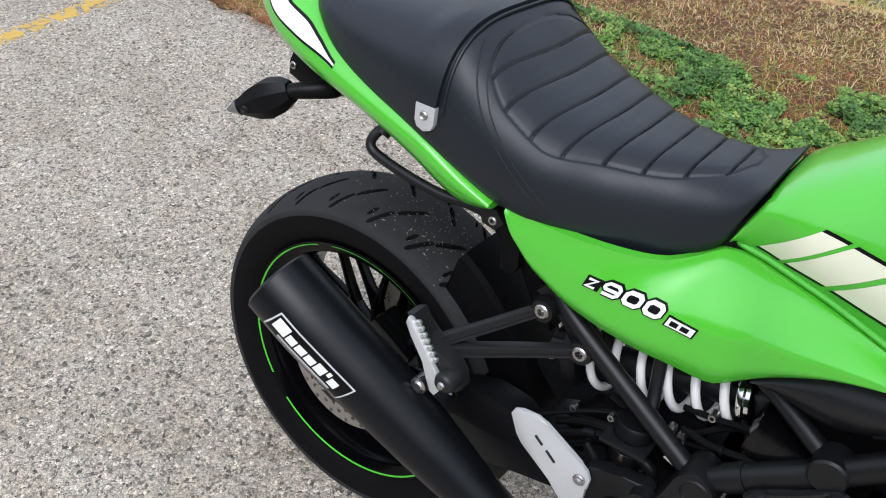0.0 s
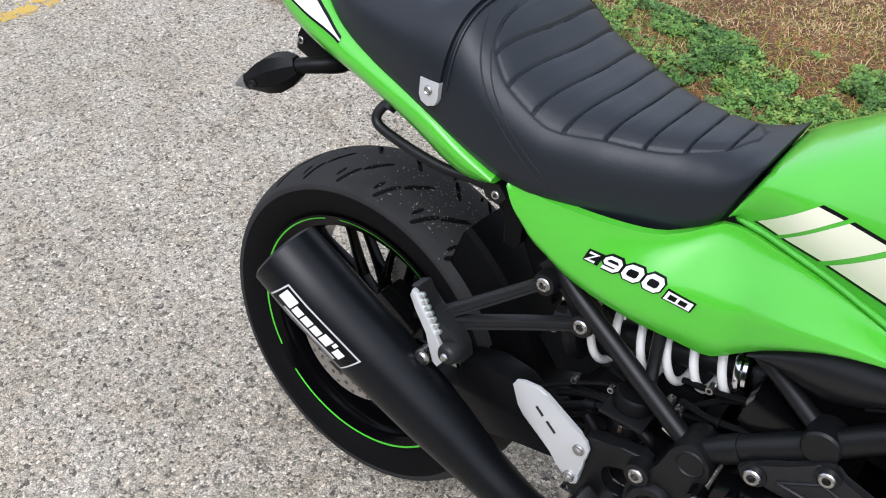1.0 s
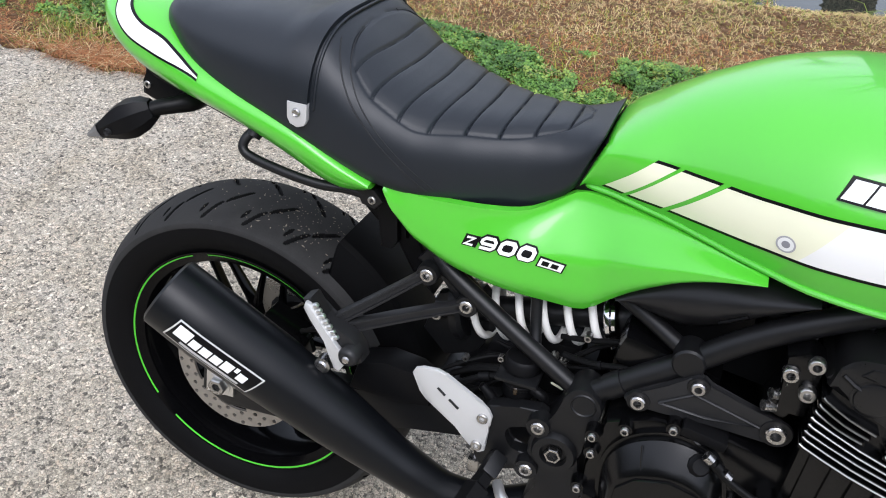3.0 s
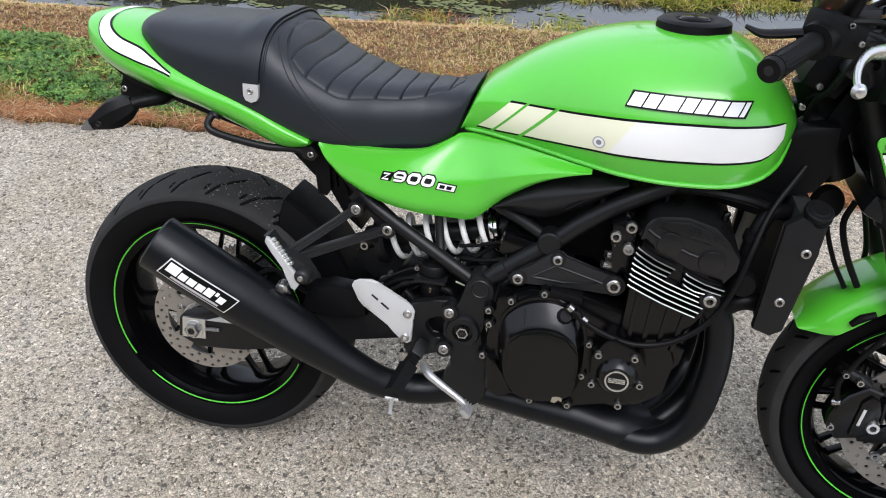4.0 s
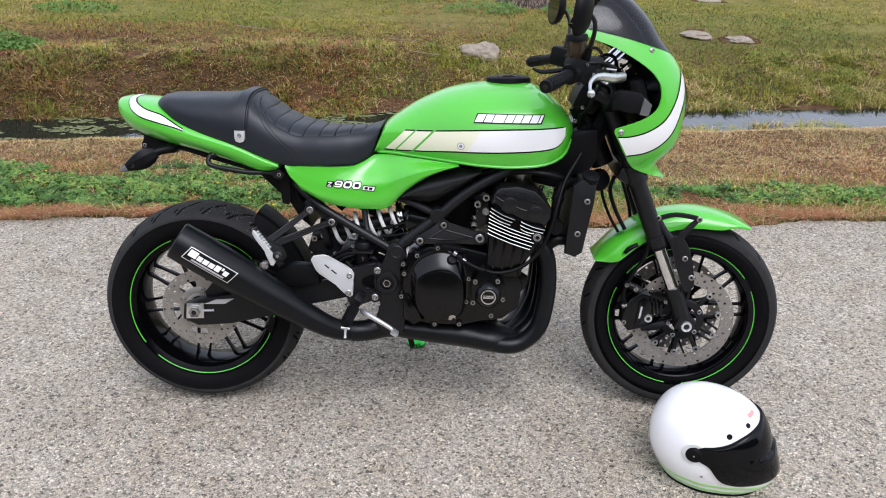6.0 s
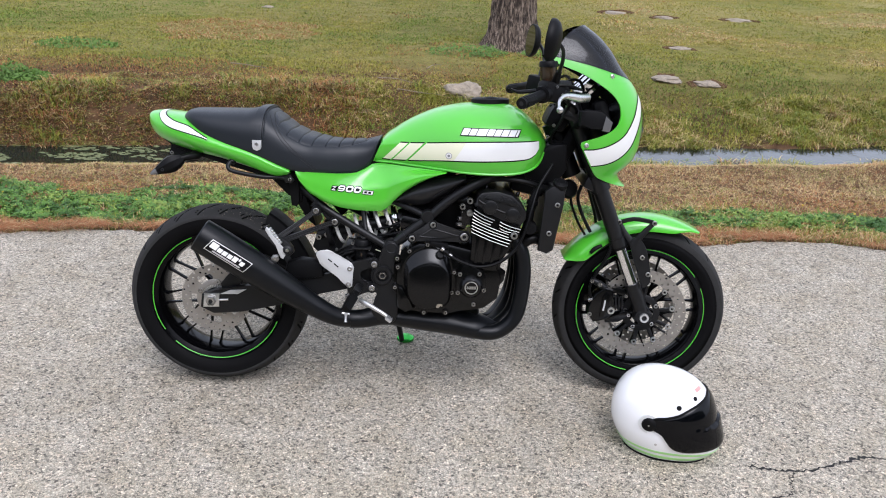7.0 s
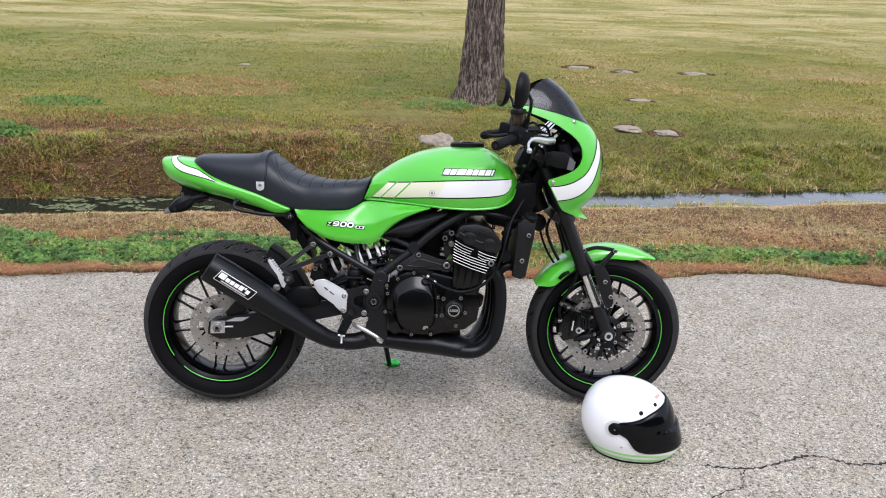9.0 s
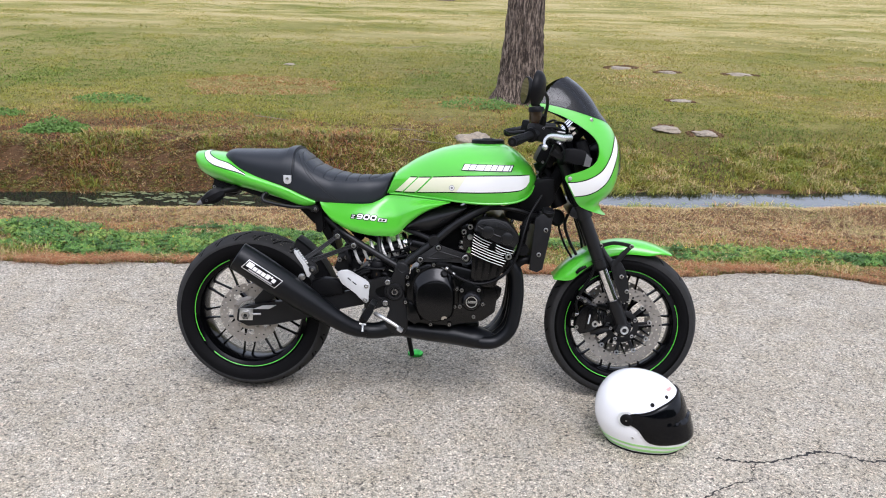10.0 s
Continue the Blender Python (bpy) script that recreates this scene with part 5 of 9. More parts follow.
def cover_badge():
    """Raised badge: large outlined numerals between a small slanted mark and a small white block."""
    v0 = 0.7100
    def place(x, y, lift):
        u = x + 0.30 * y
        return on_cover(u, v0 + y - 0.085 * (u - 0.42), lift)
    def sheet(u0, u1, y0, y1, lift, thick):
        return join([[place(u0 + (u1 - u0) * i / 6, y, lift + thick) for y in (y0, y1)] + [place(u0 + (u1 - u0) * i / 6, y, lift) for y in (y1, y0)] for i in range(7)])
    badge = part("badge", sheet(0.4005, 0.4200, -0.0008, 0.0160, 0.0, 0.0018), BLACK_DECAL, cover, "white and black raised badge")
    part("badge_mark", ribbon([(0.4035, 0.0126), (0.4140, 0.0126), (0.4040, 0.0022), (0.4150, 0.0022)], 0.0015, place, 0.0018, 0.0008), WHITE_DECAL, badge)
    wide, tall, r = 0.0180, 0.0150, 0.0036
    loop = [(r, 0), (wide - r, 0), (wide, r), (wide, tall - r), (wide - r, tall), (r, tall), (0, tall - r), (0, r)]
    nine = [(0.0, 0.0), (wide - r, 0), (wide, r), (wide, tall - r), (wide - r, tall), (r, tall), (0, tall - r), (0, 0.0086), (0.0020, 0.0066), (wide - 0.002, 0.0066)]
    for k in range(3):
        at = 0.4245 + 0.0262 * k
        line_of = [(at + x, 0.0022 + y) for x, y in (loop if k else nine)]
        part("numeral_edge", ribbon(line_of, 0.0044, place, 0.0, 0.0020, closed=k > 0), BLACK_DECAL, badge)
        part("numeral", ribbon(line_of, 0.0025 if k else 0.0020, place, 0.0020, 0.0010, closed=k > 0), WHITE_DECAL, badge)
        part("numeral_core", sheet(at + 0.003, at + wide - 0.003, 0.0045 if k else 0.0105, 0.0150, 0.0, 0.0016), BLACK_DECAL, badge)
    part("badge_back", sheet(0.5035, 0.5400, -0.0030, 0.0122, 0.0, 0.0018), BLACK_DECAL, badge)
    part("badge_block", sheet(0.5055, 0.5380, -0.0012, 0.0104, 0.0018, 0.0008), WHITE_DECAL, badge)
    for a in (0.5095, 0.5225):
        part("badge_bar", sheet(a, a + 0.0095, 0.0012, 0.0080, 0.0026, 0.0004), BLACK_DECAL, badge)


cover_badge()
# dark frame cover between side cover and frame tube
def airbox():
    us = spread(0.615, 0.846, 24)
    lo = line((0.615, 0.676), (0.70, 0.668), (0.75, 0.690), (0.80, 0.725), (0.846, 0.762))
    hi = line((0.615, 0.688), (0.65, 0.722), (0.70, 0.750), (0.78, 0.768), (0.846, 0.776))
    outer = [[V(u, 0.116 + 0.024 * math.sin(math.pi * i / 10) + 0.20 * (u - 0.6), lo(u) + (hi(u) - lo(u)) * i / 10) for i in range(11)] for u in us]
    return join([row + [p + Vector((0, 0.02, 0)) for p in row[::-1]] for row in outer])


air = sides("frame_cover", airbox, mat("satin_black_moulding", (0.0085, 0.0085, 0.0092), 0.36, vary=0.2, scale=30, bump=0.00005, bscale=1400, spec=0.34), bike, "matt black frame cover", sharp=50)
for a, b in (((0.745, 0.705), (0.775, 0.727)), ((0.782, 0.732), (0.800, 0.745))):
    part("cover_slot", tube([V(a[0], 0.169, a[1]), V(b[0], 0.176, b[1])], 0.0022, n=6), BLACK_DECAL, air)

# --- wheels
def tyre(name, radius, half, bead, grooves, parent, label):
    """A radial tyre: smooth sidewalls, a shoulder edge, and a tread with its slanted grooves cut in."""
    n, m = 960, 84
    wall = [(bead - 0.003, half * 0.72), (bead + 0.006, half * 0.80), (bead + 0.018, half * 0.90), (bead + 0.030, half * 0.965), (bead + 0.044, half * 0.998), (radius - 0.040, half * 0.992), (radius - 0.0365, half * 0.998)]
    a = np.linspace(-1.02, 1.02, m + 1)
    crown = [(radius - half * 0.56 * (1 - math.cos(q)) * 1.15, half * math.sin(q) / math.sin(1.02)) for q in a]
    prof = np.array([(r, -h) for r, h in wall] + crown + [(r, h) for r, h in wall[::-1]])
    w, first = len(prof), len(wall)
    turn = np.linspace(0, 2 * math.pi, n, endpoint=False)
    r = np.repeat(prof[None, :, 0], n, 0)
    side = prof[first:first + m + 1, 1] / half
    cut = np.zeros((n, m + 1))
    for period, phase, s0, s1, slope, wide in grooves:
        for sg in (1, -1):
            q = sg * side
            arc = (turn[:, None] / (2 * math.pi) * period + phase + (0.5 if sg < 0 else 0) + slope * (q[None, :] - s0)) % 1.0
            d = np.minimum(arc, 1 - arc) * 2 * math.pi * radius / period
            ends = np.clip(np.minimum(q - s0, s1 - q) / 0.05, 0, 1)[None, :]
            cut = np.maximum(cut, np.where((d < wide * (0.45 + 0.55 * ends)) & (ends > 0), 1.0, 0.0))
    r[:, first:first + m + 1] -= 0.0065 * cut
    co = np.stack([r * np.cos(turn)[:, None], np.repeat(prof[None, :, 1], n, 0), r * np.sin(turn)[:, None]], -1).reshape(-1, 3)
    j, k = np.meshgrid(np.arange(n), np.arange(w - 1), indexing="ij")
    j, k, j1 = j.ravel(), k.ravel(), ((j + 1) % n).ravel()
    faces = np.stack([j * w + k, j * w + k + 1, j1 * w + k + 1, j1 * w + k], 1)
    deep = np.zeros((n, w), bool)
    deep[:, first:first + m + 1] = cut > 0
    groove = deep.ravel()[faces].any(1)
    me = bpy.data.meshes.new(name)
    me.vertices.add(len(co))
    me.vertices.foreach_set("co", co.ravel())
    me.loops.add(4 * len(faces))
    me.loops.foreach_set("vertex_index", faces.ravel())
    me.polygons.add(len(faces))
    me.polygons.foreach_set("loop_start", 4 * np.arange(len(faces)))
    me.polygons.foreach_set("use_smooth", np.ones(len(faces), bool))
    me.materials.append(RUBBER), me.materials.append(TREAD)
    # groove faces take the darker rubber, their shade put into the colour
    me.polygons.foreach_set("material_index", ((k >= first - 1) & (k < first + m + 1) & ~groove).astype(int))
    me.update(calc_edges=True)
    ob = new(name, me)
    ob.parent = parent
    ob["label"] = label
    return ob


def holed_disc(r0, r1, thick, n, rows, hole, spiral=0.0):
    """A brake disc ring drilled through."""
    bm = bmesh.new()
    ring_r = [r0 + (r1 - r0) * i / rows for i in range(rows + 1)]
    memo = {}

    def vert(r, a, y):
        key = (round(r, 6), round(a % (2 * math.pi), 6), y)
        if key not in memo:
            memo[key] = bm.verts.new((r * math.cos(a), y, r * math.sin(a)))
        return memo[key]

    def ang(i):
        return 2 * math.pi * (i % (2 * n)) / (2 * n)

    for i in range(n):
        for j in range(rows):
            ra, rb, rm = ring_r[j], ring_r[j + 1], (ring_r[j] + ring_r[j + 1]) / 2
            i0, im, i1 = 2 * i, 2 * i + 1, 2 * i + 2
            border = [(ra, i0), (ra, im), (ra, i1), (rm, i1), (rb, i1), (rb, im), (rb, i0), (rm, i0)]
            pierced = (i + j) % 2 == 0
            for y in (0, thick):
                outer = [vert(r, ang(q), y) for r, q in border]
                if not pierced:
                    bm.faces.new(outer)
                    continue
                am = ang(im)
                inner = []
                for r, q in border:
                    d = Vector((r * math.cos(ang(q)) - rm * math.cos(am), r * math.sin(ang(q)) - rm * math.sin(am))).normalized() * hole
                    key = ("h", i, j, q, round(r, 6), y)
                    memo[key] = bm.verts.new((rm * math.cos(am) + d.x, y, rm * math.sin(am) + d.y))
                    inner.append(memo[key])
                for k in range(8):
                    bm.faces.new((outer[k], outer[(k + 1) % 8], inner[(k + 1) % 8], inner[k]))
            if pierced:
                a = [memo[("h", i, j, q, round(r, 6), 0)] for r, q in border]
                b = [memo[("h", i, j, q, round(r, 6), thick)] for r, q in border]
                for k in range(8):
                    bm.faces.new((a[k], a[(k + 1) % 8], b[(k + 1) % 8], b[k]))
    for r in (r0, r1):
        for i in range(2 * n):
            bm.faces.new((vert(r, ang(i), 0), vert(r, ang(i + 1), 0), vert(r, ang(i + 1), thick), vert(r, ang(i), thick)))
    return bm


def wheel(name, label, half_rim, spin, arcs, hub_r, hub_w, tyre_args, holder):
    """A ten-pair spoked cast wheel, its tyre and the line of tape on its rim; built round the origin, axle along y."""
    rim_r = 0.2165
    prof = [(rim_r - 0.0215, half_rim * 0.22), (rim_r - 0.0195, half_rim * 0.50), (rim_r - 0.0165, half_rim * 0.60), (rim_r - 0.0140, half_rim * 0.74), (rim_r - 0.0105, half_rim * 0.79), (rim_r - 0.0090, half_rim * 0.86), (rim_r - 0.003, half_rim * 0.90), (rim_r + 0.009, half_rim * 0.975), (rim_r + 0.0115, half_rim * 0.985), (rim_r + 0.0125, half_rim * 0.95), (rim_r + 0.006, half_rim * 0.86)]
    prof = [(r, -h) for r, h in prof[::-1]] + prof
    w = part(name, lathe(prof + [(rim_r - 0.001, half_rim * 0.6), (rim_r - 0.001, -half_rim * 0.6), prof[0]], (0, 0, 0), (0, 1, 0), n=128), GLOSS, holder, label, sharp=30)
    tyre("tyre", *tyre_args, w, "black sport tyre with slanted tread grooves")
    for a0, a1 in arcs:
        for s in (1, -1):
            p = [(rim_r + 0.0052, half_rim * 0.950), (rim_r + 0.0079, half_rim * 0.968)]
            p = [(r, s * (h + 0.0012)) for r, h in p]
            part("rim_tape", lathe(p, (0, 0, 0), (0, 1, 0), n=40, a0=radians(a0), a1=radians(a1)), GREEN_LINE, w)
    part("hub", lathe([(0.012, -hub_w), (hub_r * 0.7, -hub_w), (hub_r * 0.8, -hub_w * 0.8), (hub_r * 0.8, -hub_w * 0.5), (hub_r, -hub_w * 0.3), (hub_r, hub_w * 0.3), (hub_r * 0.8, hub_w * 0.5), (hub_r * 0.8, hub_w * 0.8), (hub_r * 0.7, hub_w), (0.012, hub_w)], (0, 0, 0), (0, 1, 0), n=48), SATIN, w)
    def spoke(p0, p1, sections):
        d = (p1 - p0).normalized()
        side = Vector((-d.z, 0, d.x))
        rings = []
        for q, t, y in sections:
            c = p0 + (p1 - p0) * q
            rings.append([c + side * t * x + Vector((0, y * z, 0)) for x, z in ((1, 0.55), (0.55, 1), (-0.55, 1), (-1, 0.55), (-1, -0.55), (-0.55, -1), (0.55, -1), (1, -0.55))])
        part("spoke", join(rings), GLOSS, w)

    def polar(r, a):
        return Vector((r * math.cos(a), 0, r * math.sin(a)))

    # pairs that lean together towards the rim and share a stem with their neighbours at the hub
    knee = 0.092
    for i in range(10):
        base = radians(spin + 36 * i)
        for q in (1, -1):
            spoke(polar(knee, base + q * radians(15.5)), polar(rim_r - 0.018, base + q * radians(4.9)), ((-0.06, 0.0060, 0.014), (0.2, 0.0036, 0.012), (0.7, 0.0030, 0.010), (0.92, 0.0040, 0.011), (1.03, 0.0070, 0.015)))
        spoke(polar(hub_r * 0.88, base + radians(18)), polar(knee + 0.004, base + radians(18)), ((0, 0.0085, 0.018), (0.5, 0.0062, 0.015), (1.0, 0.0068, 0.014)))
    return w


REAR_AXLE = V(0.0, 0, 0.3125)
rear_grooves = ((24, 0.0, 0.50, 0.90, -0.75, 0.0030), (24, 0.45, 0.10, 0.46, -0.95, 0.0034), (24, 0.68, 0.58, 0.76, -0.45, 0.0024), (24, 0.20, 0.30, 0.50, -0.6, 0.0024))
rear = wheel("rear_wheel", "gloss black cast wheel with green rim tape", 0.082, 9, ((112, 214), (228, 338), (352, 464)), 0.050, 0.065, (0.3135, 0.0905, 0.2215, rear_grooves), bike)
rear.location = REAR_AXLE
part("brake_disc", holed_disc(0.087, 0.119, 0.005, 40, 3, 0.0042), DISC, rear, "drilled steel brake disc", m=pose(0, -0.094, 0))
part("disc_carrier", lathe([(0.046, 0), (0.066, 0), (0.0672, 0.0008), (0.0672, 0.0042), (0.066, 0.005), (0.046, 0.005), (0.046, 0)], (0, -0.0945, 0), (0, 1, 0), n=60), DISC, rear)
for i in range(5):
    a = 154 + 72 * i
    part("carrier_web", lathe([(0.065, 0.0004), (0.0885, 0.0004), (0.0885, 0.0046), (0.065, 0.0046), (0.065, 0.0004)], (0, -0.0945, 0), (0, 1, 0), n=9, a0=radians(a - 16), a1=radians(a + 16)), DISC, rear)
ring = bmesh.new()
for i in range(48):
    a = 2 * math.pi * i / 48
    block((0.044 * math.cos(a), -0.098, 0.044 * math.sin(a)), (0.010, 0.002, 0.004), 0, (0, -math.degrees(a), 0), bm=ring)
part("sensor_ring", ring, ALLOY, rear)
for i in range(5):
    a = radians(154 + 72 * i)
    part("bolt", bolt((0.0595 * math.cos(a), -0.0945, 0.0595 * math.sin(a)), 0.008, 0.006), STEEL, rear)

def tread_grit():
    """Sand, crumbs and dry grass bits caught on the top of the rear tread."""
    rnd = random.Random(17)
    bm = bmesh.new()
    for _ in range(260):
        a = radians(rnd.gauss(70, 16))
        q = rnd.gauss(0.1, 0.42)
        if abs(q) > 0.95 or not 30 < math.degrees(a) < 115:
            continue
        ang = 1.02 * q
        r = 0.3137 - 0.0905 * 0.56 * (1 - math.cos(ang)) * 1.15
        c = Vector((r * math.cos(a), -0.0905 * math.sin(ang) / math.sin(1.02), r * math.sin(a)))
        n = Vector((math.cos(a), 0, math.sin(a))) * math.cos(ang) + Vector((0, -1, 0)) * math.sin(ang)
        e1 = n.orthogonal().normalized()
        e2 = n.cross(e1)
        size, turn = rnd.uniform(0.0005, 0.0013), rnd.uniform(0, 6.283)
        long = 3.5 if rnd.random() < 0.12 else 1.0
        d1, d2 = e1 * math.cos(turn) + e2 * math.sin(turn), e2 * math.cos(turn) - e1 * math.sin(turn)
        base = [bm.verts.new(c + d1 * size * long * x + d2 * size * y) for x, y in ((1, 0.3), (0, 1), (-1, -0.2), (0.1, -1))]
        tip = bm.verts.new(c + n * size * 0.9)
        for i in range(4):
            bm.faces.new((base[i], base[(i + 1) % 4], tip))
    return bm


tagged(part("tread_grit", tread_grit(), mat("pale_grit", (0.20, 0.175, 0.13), 0.9, vary=0.6, scale=300), rear), "sand and dry crumbs on the tread", kind="stuff")

# --- swingarm, chain, hugger, shock
def swing_side():
    return plate([(-0.045, 0.290), (-0.040, 0.335), (0.010, 0.352), (0.09, 0.366), (0.22, 0.385), (0.40, 0.425), (0.50, 0.462), (0.585, 0.470), (0.600, 0.430), (0.57, 0.395), (0.46, 0.372), (0.34, 0.345), (0.22, 0.305), (0.10, 0.278), (0.0, 0.268)], 0.094, 0.132, 0.005)


swingarm = sides("swingarm", swing_side, SATIN, bike, "satin black box-section swingarm", sharp=30)
part("swingarm_bridge", block((0.43, 0, 0.415), (0.13, 0.20, 0.055), 0.012, (0, -16, 0)), SATIN, swingarm)
sides("swingarm_rib", lambda: plate([(0.02, 0.338), (0.06, 0.354), (0.115, 0.358), (0.085, 0.340)], 0.130, 0.1345, 0.002), SILVER, swingarm)
adjust = part("axle_adjuster", plate([(-0.034, 0.292), (-0.030, 0.340), (0.022, 0.342), (0.020, 0.294)], 0.131, 0.137, 0.0015), ALLOY, swingarm, "silver axle plate with nut")
part("axle_nut", lathe([(0.008, 0.002), (0.0085, 0.012), (0.015, 0.013), (0.017, 0.010), (0.018, 0)], V(-0.006, 0.137, 0.315), (0, -1, 0), n=6), STEEL, adjust)
part("axle_washer", lathe([(0.008, 0.003), (0.021, 0.003), (0.0215, 0)], V(-0.006, 0.137, 0.315), (0, -1, 0), n=28), ALLOY, adjust)
part("axle_end", lathe([(0, 0.006), (0.007, 0.006), (0.0085, 0.0)], V(-0.006, 0.139, 0.315), (0, -1, 0), n=20), DARK, adjust)
part("adjuster_screw", tube([V(0.020, 0.134, 0.318), V(0.052, 0.134, 0.320)], 0.0045, n=8), STEEL, adjust)
part("caliper_bracket", plate([(0.03, 0.335), (0.06, 0.345), (0.115, 0.40), (0.16, 0.42), (0.15, 0.45), (0.08, 0.44), (0.02, 0.37)], 0.100, 0.112, 0.003), SATIN, swingarm)
cal = part("rear_caliper", block(V(0.105, 0.105, 0.44), (0.085, 0.055, 0.055), 0.008, (0, 28, 0)), CASE, swingarm, "black rear brake caliper")
bolts(cal, STEEL, [(0.085, 0.134, 0.452), (0.125, 0.134, 0.435)], 0.006, 0.005)
part("brake_hose", tube([V(0.14, 0.115, 0.46), V(0.18, 0.12, 0.475), V(0.24, 0.125, 0.44), V(0.33, 0.13, 0.43), V(0.42, 0.13, 0.45), V(0.48, 0.12, 0.49)], 0.0045, n=8, k=5), HOSE, swingarm)


def chain(u0, v0, u1, v1):
    """One run of the chain on the far side of the wheel, its side plates on a core of rollers."""
    n = 38
    bm = tube([V(u0, -0.117, v0), V(u1, -0.117, v1)], 0.0038, n=8)
    for i in range(n):
        s = (i + 0.5) / n
        block(V(u0 + (u1 - u0) * s, -0.118 + 0.004 * (i % 2), v0 + (v1 - v0) * s), (0.0165, 0.010, 0.011), 0.002, (0, -math.degrees(math.atan2(v1 - v0, u1 - u0)), 0), 1, bm=bm)
    return bm


part("chain_run", chain(0.0, 0.397, 0.60, 0.462), STEEL, swingarm)
part("chain_run", chain(0.0, 0.230, 0.60, 0.402), STEEL, swingarm)
sp = bmesh.new()
outer = [sp.verts.new(((0.084 + 0.006 * (1 if i % 4 < 2 else 0)) * math.cos(2 * math.pi * i / 168), 0.116, (0.084 + 0.006 * (1 if i % 4 < 2 else 0)) * math.sin(2 * math.pi * i / 168))) for i in range(168)]
sp.faces.new(outer)
ext = bmesh.ops.extrude_face_region(sp, geom=sp.faces[:])
bmesh.ops.translate(sp, vec=(0, 0.006, 0), verts=[v for v in ext["geom"] if isinstance(v, bmesh.types.BMVert)])
part("sprocket", sp, STEEL, rear, sharp=30)


def hugger():
    """Inner mudguard over the front of the rear tyre: a flat crown, a crease, and side skirts cut square at the rear."""
    half = ((0.0, 0.352, 0), (0.030, 0.352, 0), (0.052, 0.349, 0), (0.0605, 0.343, 0), (0.0625, 0.338, 0), (0.068, 0.324, 1), (0.073, 0.309, 2), (0.077, 0.296, 3), (0.0785, 0.288, 3))
    loops = []
    for i in range(37):
        f = i / 36
        row = []
        for w, r, k in [(-w, r, k) for w, r, k in half[:0:-1]] + list(half):
            a = radians(2 + (59.0 - 1.4 * k - 2) * f)
            q = r - 0.010 * (1 - smooth(0.0, 0.35, f)) * (k > 0)
            row.append(V(q * math.cos(a), w, 0.3125 + q * math.sin(a)))
        inner = []
        for p in row:
            c = V(0, -p.y, 0.3125)
            inner.append(c + (p - c) * 0.991 + Vector((0, math.copysign(0.0025, -p.y), 0)))
        loops.append(row + inner[::-1])
    return join(loops)


part("mudguard", hugger(), GUARD, bike, "black inner rear mudguard", sharp=16)
part("linkage_cover", plate([(0.24, 0.405), (0.255, 0.46), (0.30, 0.475), (0.35, 0.47), (0.375, 0.455), (0.378, 0.415), (0.33, 0.405)], 0.10, 0.150, 0.010), PLASTIC, bike, "black plastic chain case block")
for v in (0.432, 0.445):
    part("cable", tube([V(0.375, 0.135, v), V(0.43, 0.14, v + 0.004)], 0.006, n=8), HOSE, bike)

SHOCK_A, SHOCK_B = V(0.350, 0.058, 0.541), V(0.665, 0.058, 0.618)
axis = (SHOCK_B - SHOCK_A).normalized()


def spring():
    e1 = Vector((0, 1, 0))
    e2 = axis.cross(e1)
    pts, turns = [], 5.6
    for i in range(int(turns * 26) + 1):
        a = 2 * math.pi * i / 26
        s = 0.055 + 0.20 * i / (turns * 26)
        pts.append(SHOCK_A + axis * s + 0.041 * (math.cos(a) * e1 + math.sin(a) * e2))
    return tube(pts, 0.0060, n=10)


shock = part("shock_absorber", tube([SHOCK_A, SHOCK_A + axis * 0.33], 0.020, n=16), SATIN, bike, "rear shock absorber with white coil spring")
part("spring", spring(), SPRING, shock, "white coil spring")
part("spring_seat", lathe([(0.020, 0), (0.049, 0), (0.050, 0.012), (0.044, 0.018), (0.020, 0.018)], SHOCK_A + axis * 0.032, axis, n=28), SATIN, shock)
part("preload_ring", lathe([(0.020, 0), (0.047, 0), (0.049, 0.003), (0.049, 0.008), (0.044, 0.010), (0.044, 0.015), (0.020, 0.017)], SHOCK_A + axis * 0.264, axis, n=20), CHROME, shock, "chromed preload ring")
part("damper_body", lathe([(0, 0), (0.030, 0), (0.032, 0.004), (0.032, 0.08), (0.026, 0.09), (0, 0.09)], SHOCK_A + axis * 0.284, axis, n=24), SATIN, shock)

# added dark filler: stops the ground showing through under the spring
part("shock_linkage", plate([(0.395, 0.42), (0.405, 0.47), (0.44, 0.505), (0.52, 0.512), (0.60, 0.50), (0.62, 0.45), (0.60, 0.40), (0.46, 0.395)], -0.10, 0.086, 0.015), PLASTIC, bike, "black block filling the gap under the shock")
# added block that keeps the gap above the gearbox dark
part("air_box", block(V(0.765, 0, 0.665), (0.20, 0.21, 0.15), 0.02, (0, 8, 0)), PLASTIC, bike, "black block filling the gap above the gearbox")

# --- frame
frame_root = sides("frame", lambda: tube([V(1.150, 0.045, 0.880), V(1.08, 0.085, 0.845), V(0.985, 0.150, 0.802), V(0.879, 0.163, 0.750), V(0.793, 0.160, 0.692), V(0.727, 0.158, 0.632), V(0.66, 0.158, 0.578), V(0.600, 0.158, 0.528)], 0.0165, n=16, k=5), SATIN, bike, "satin black steel tube frame")
sides("seat_rail", lambda: tube([V(0.262, 0.062, 0.728), V(0.345, 0.100, 0.668), V(0.385, 0.116, 0.640), V(0.474, 0.130, 0.590), V(0.605, 0.150, 0.520)], 0.0130, n=12, k=4), SATIN, frame_root)
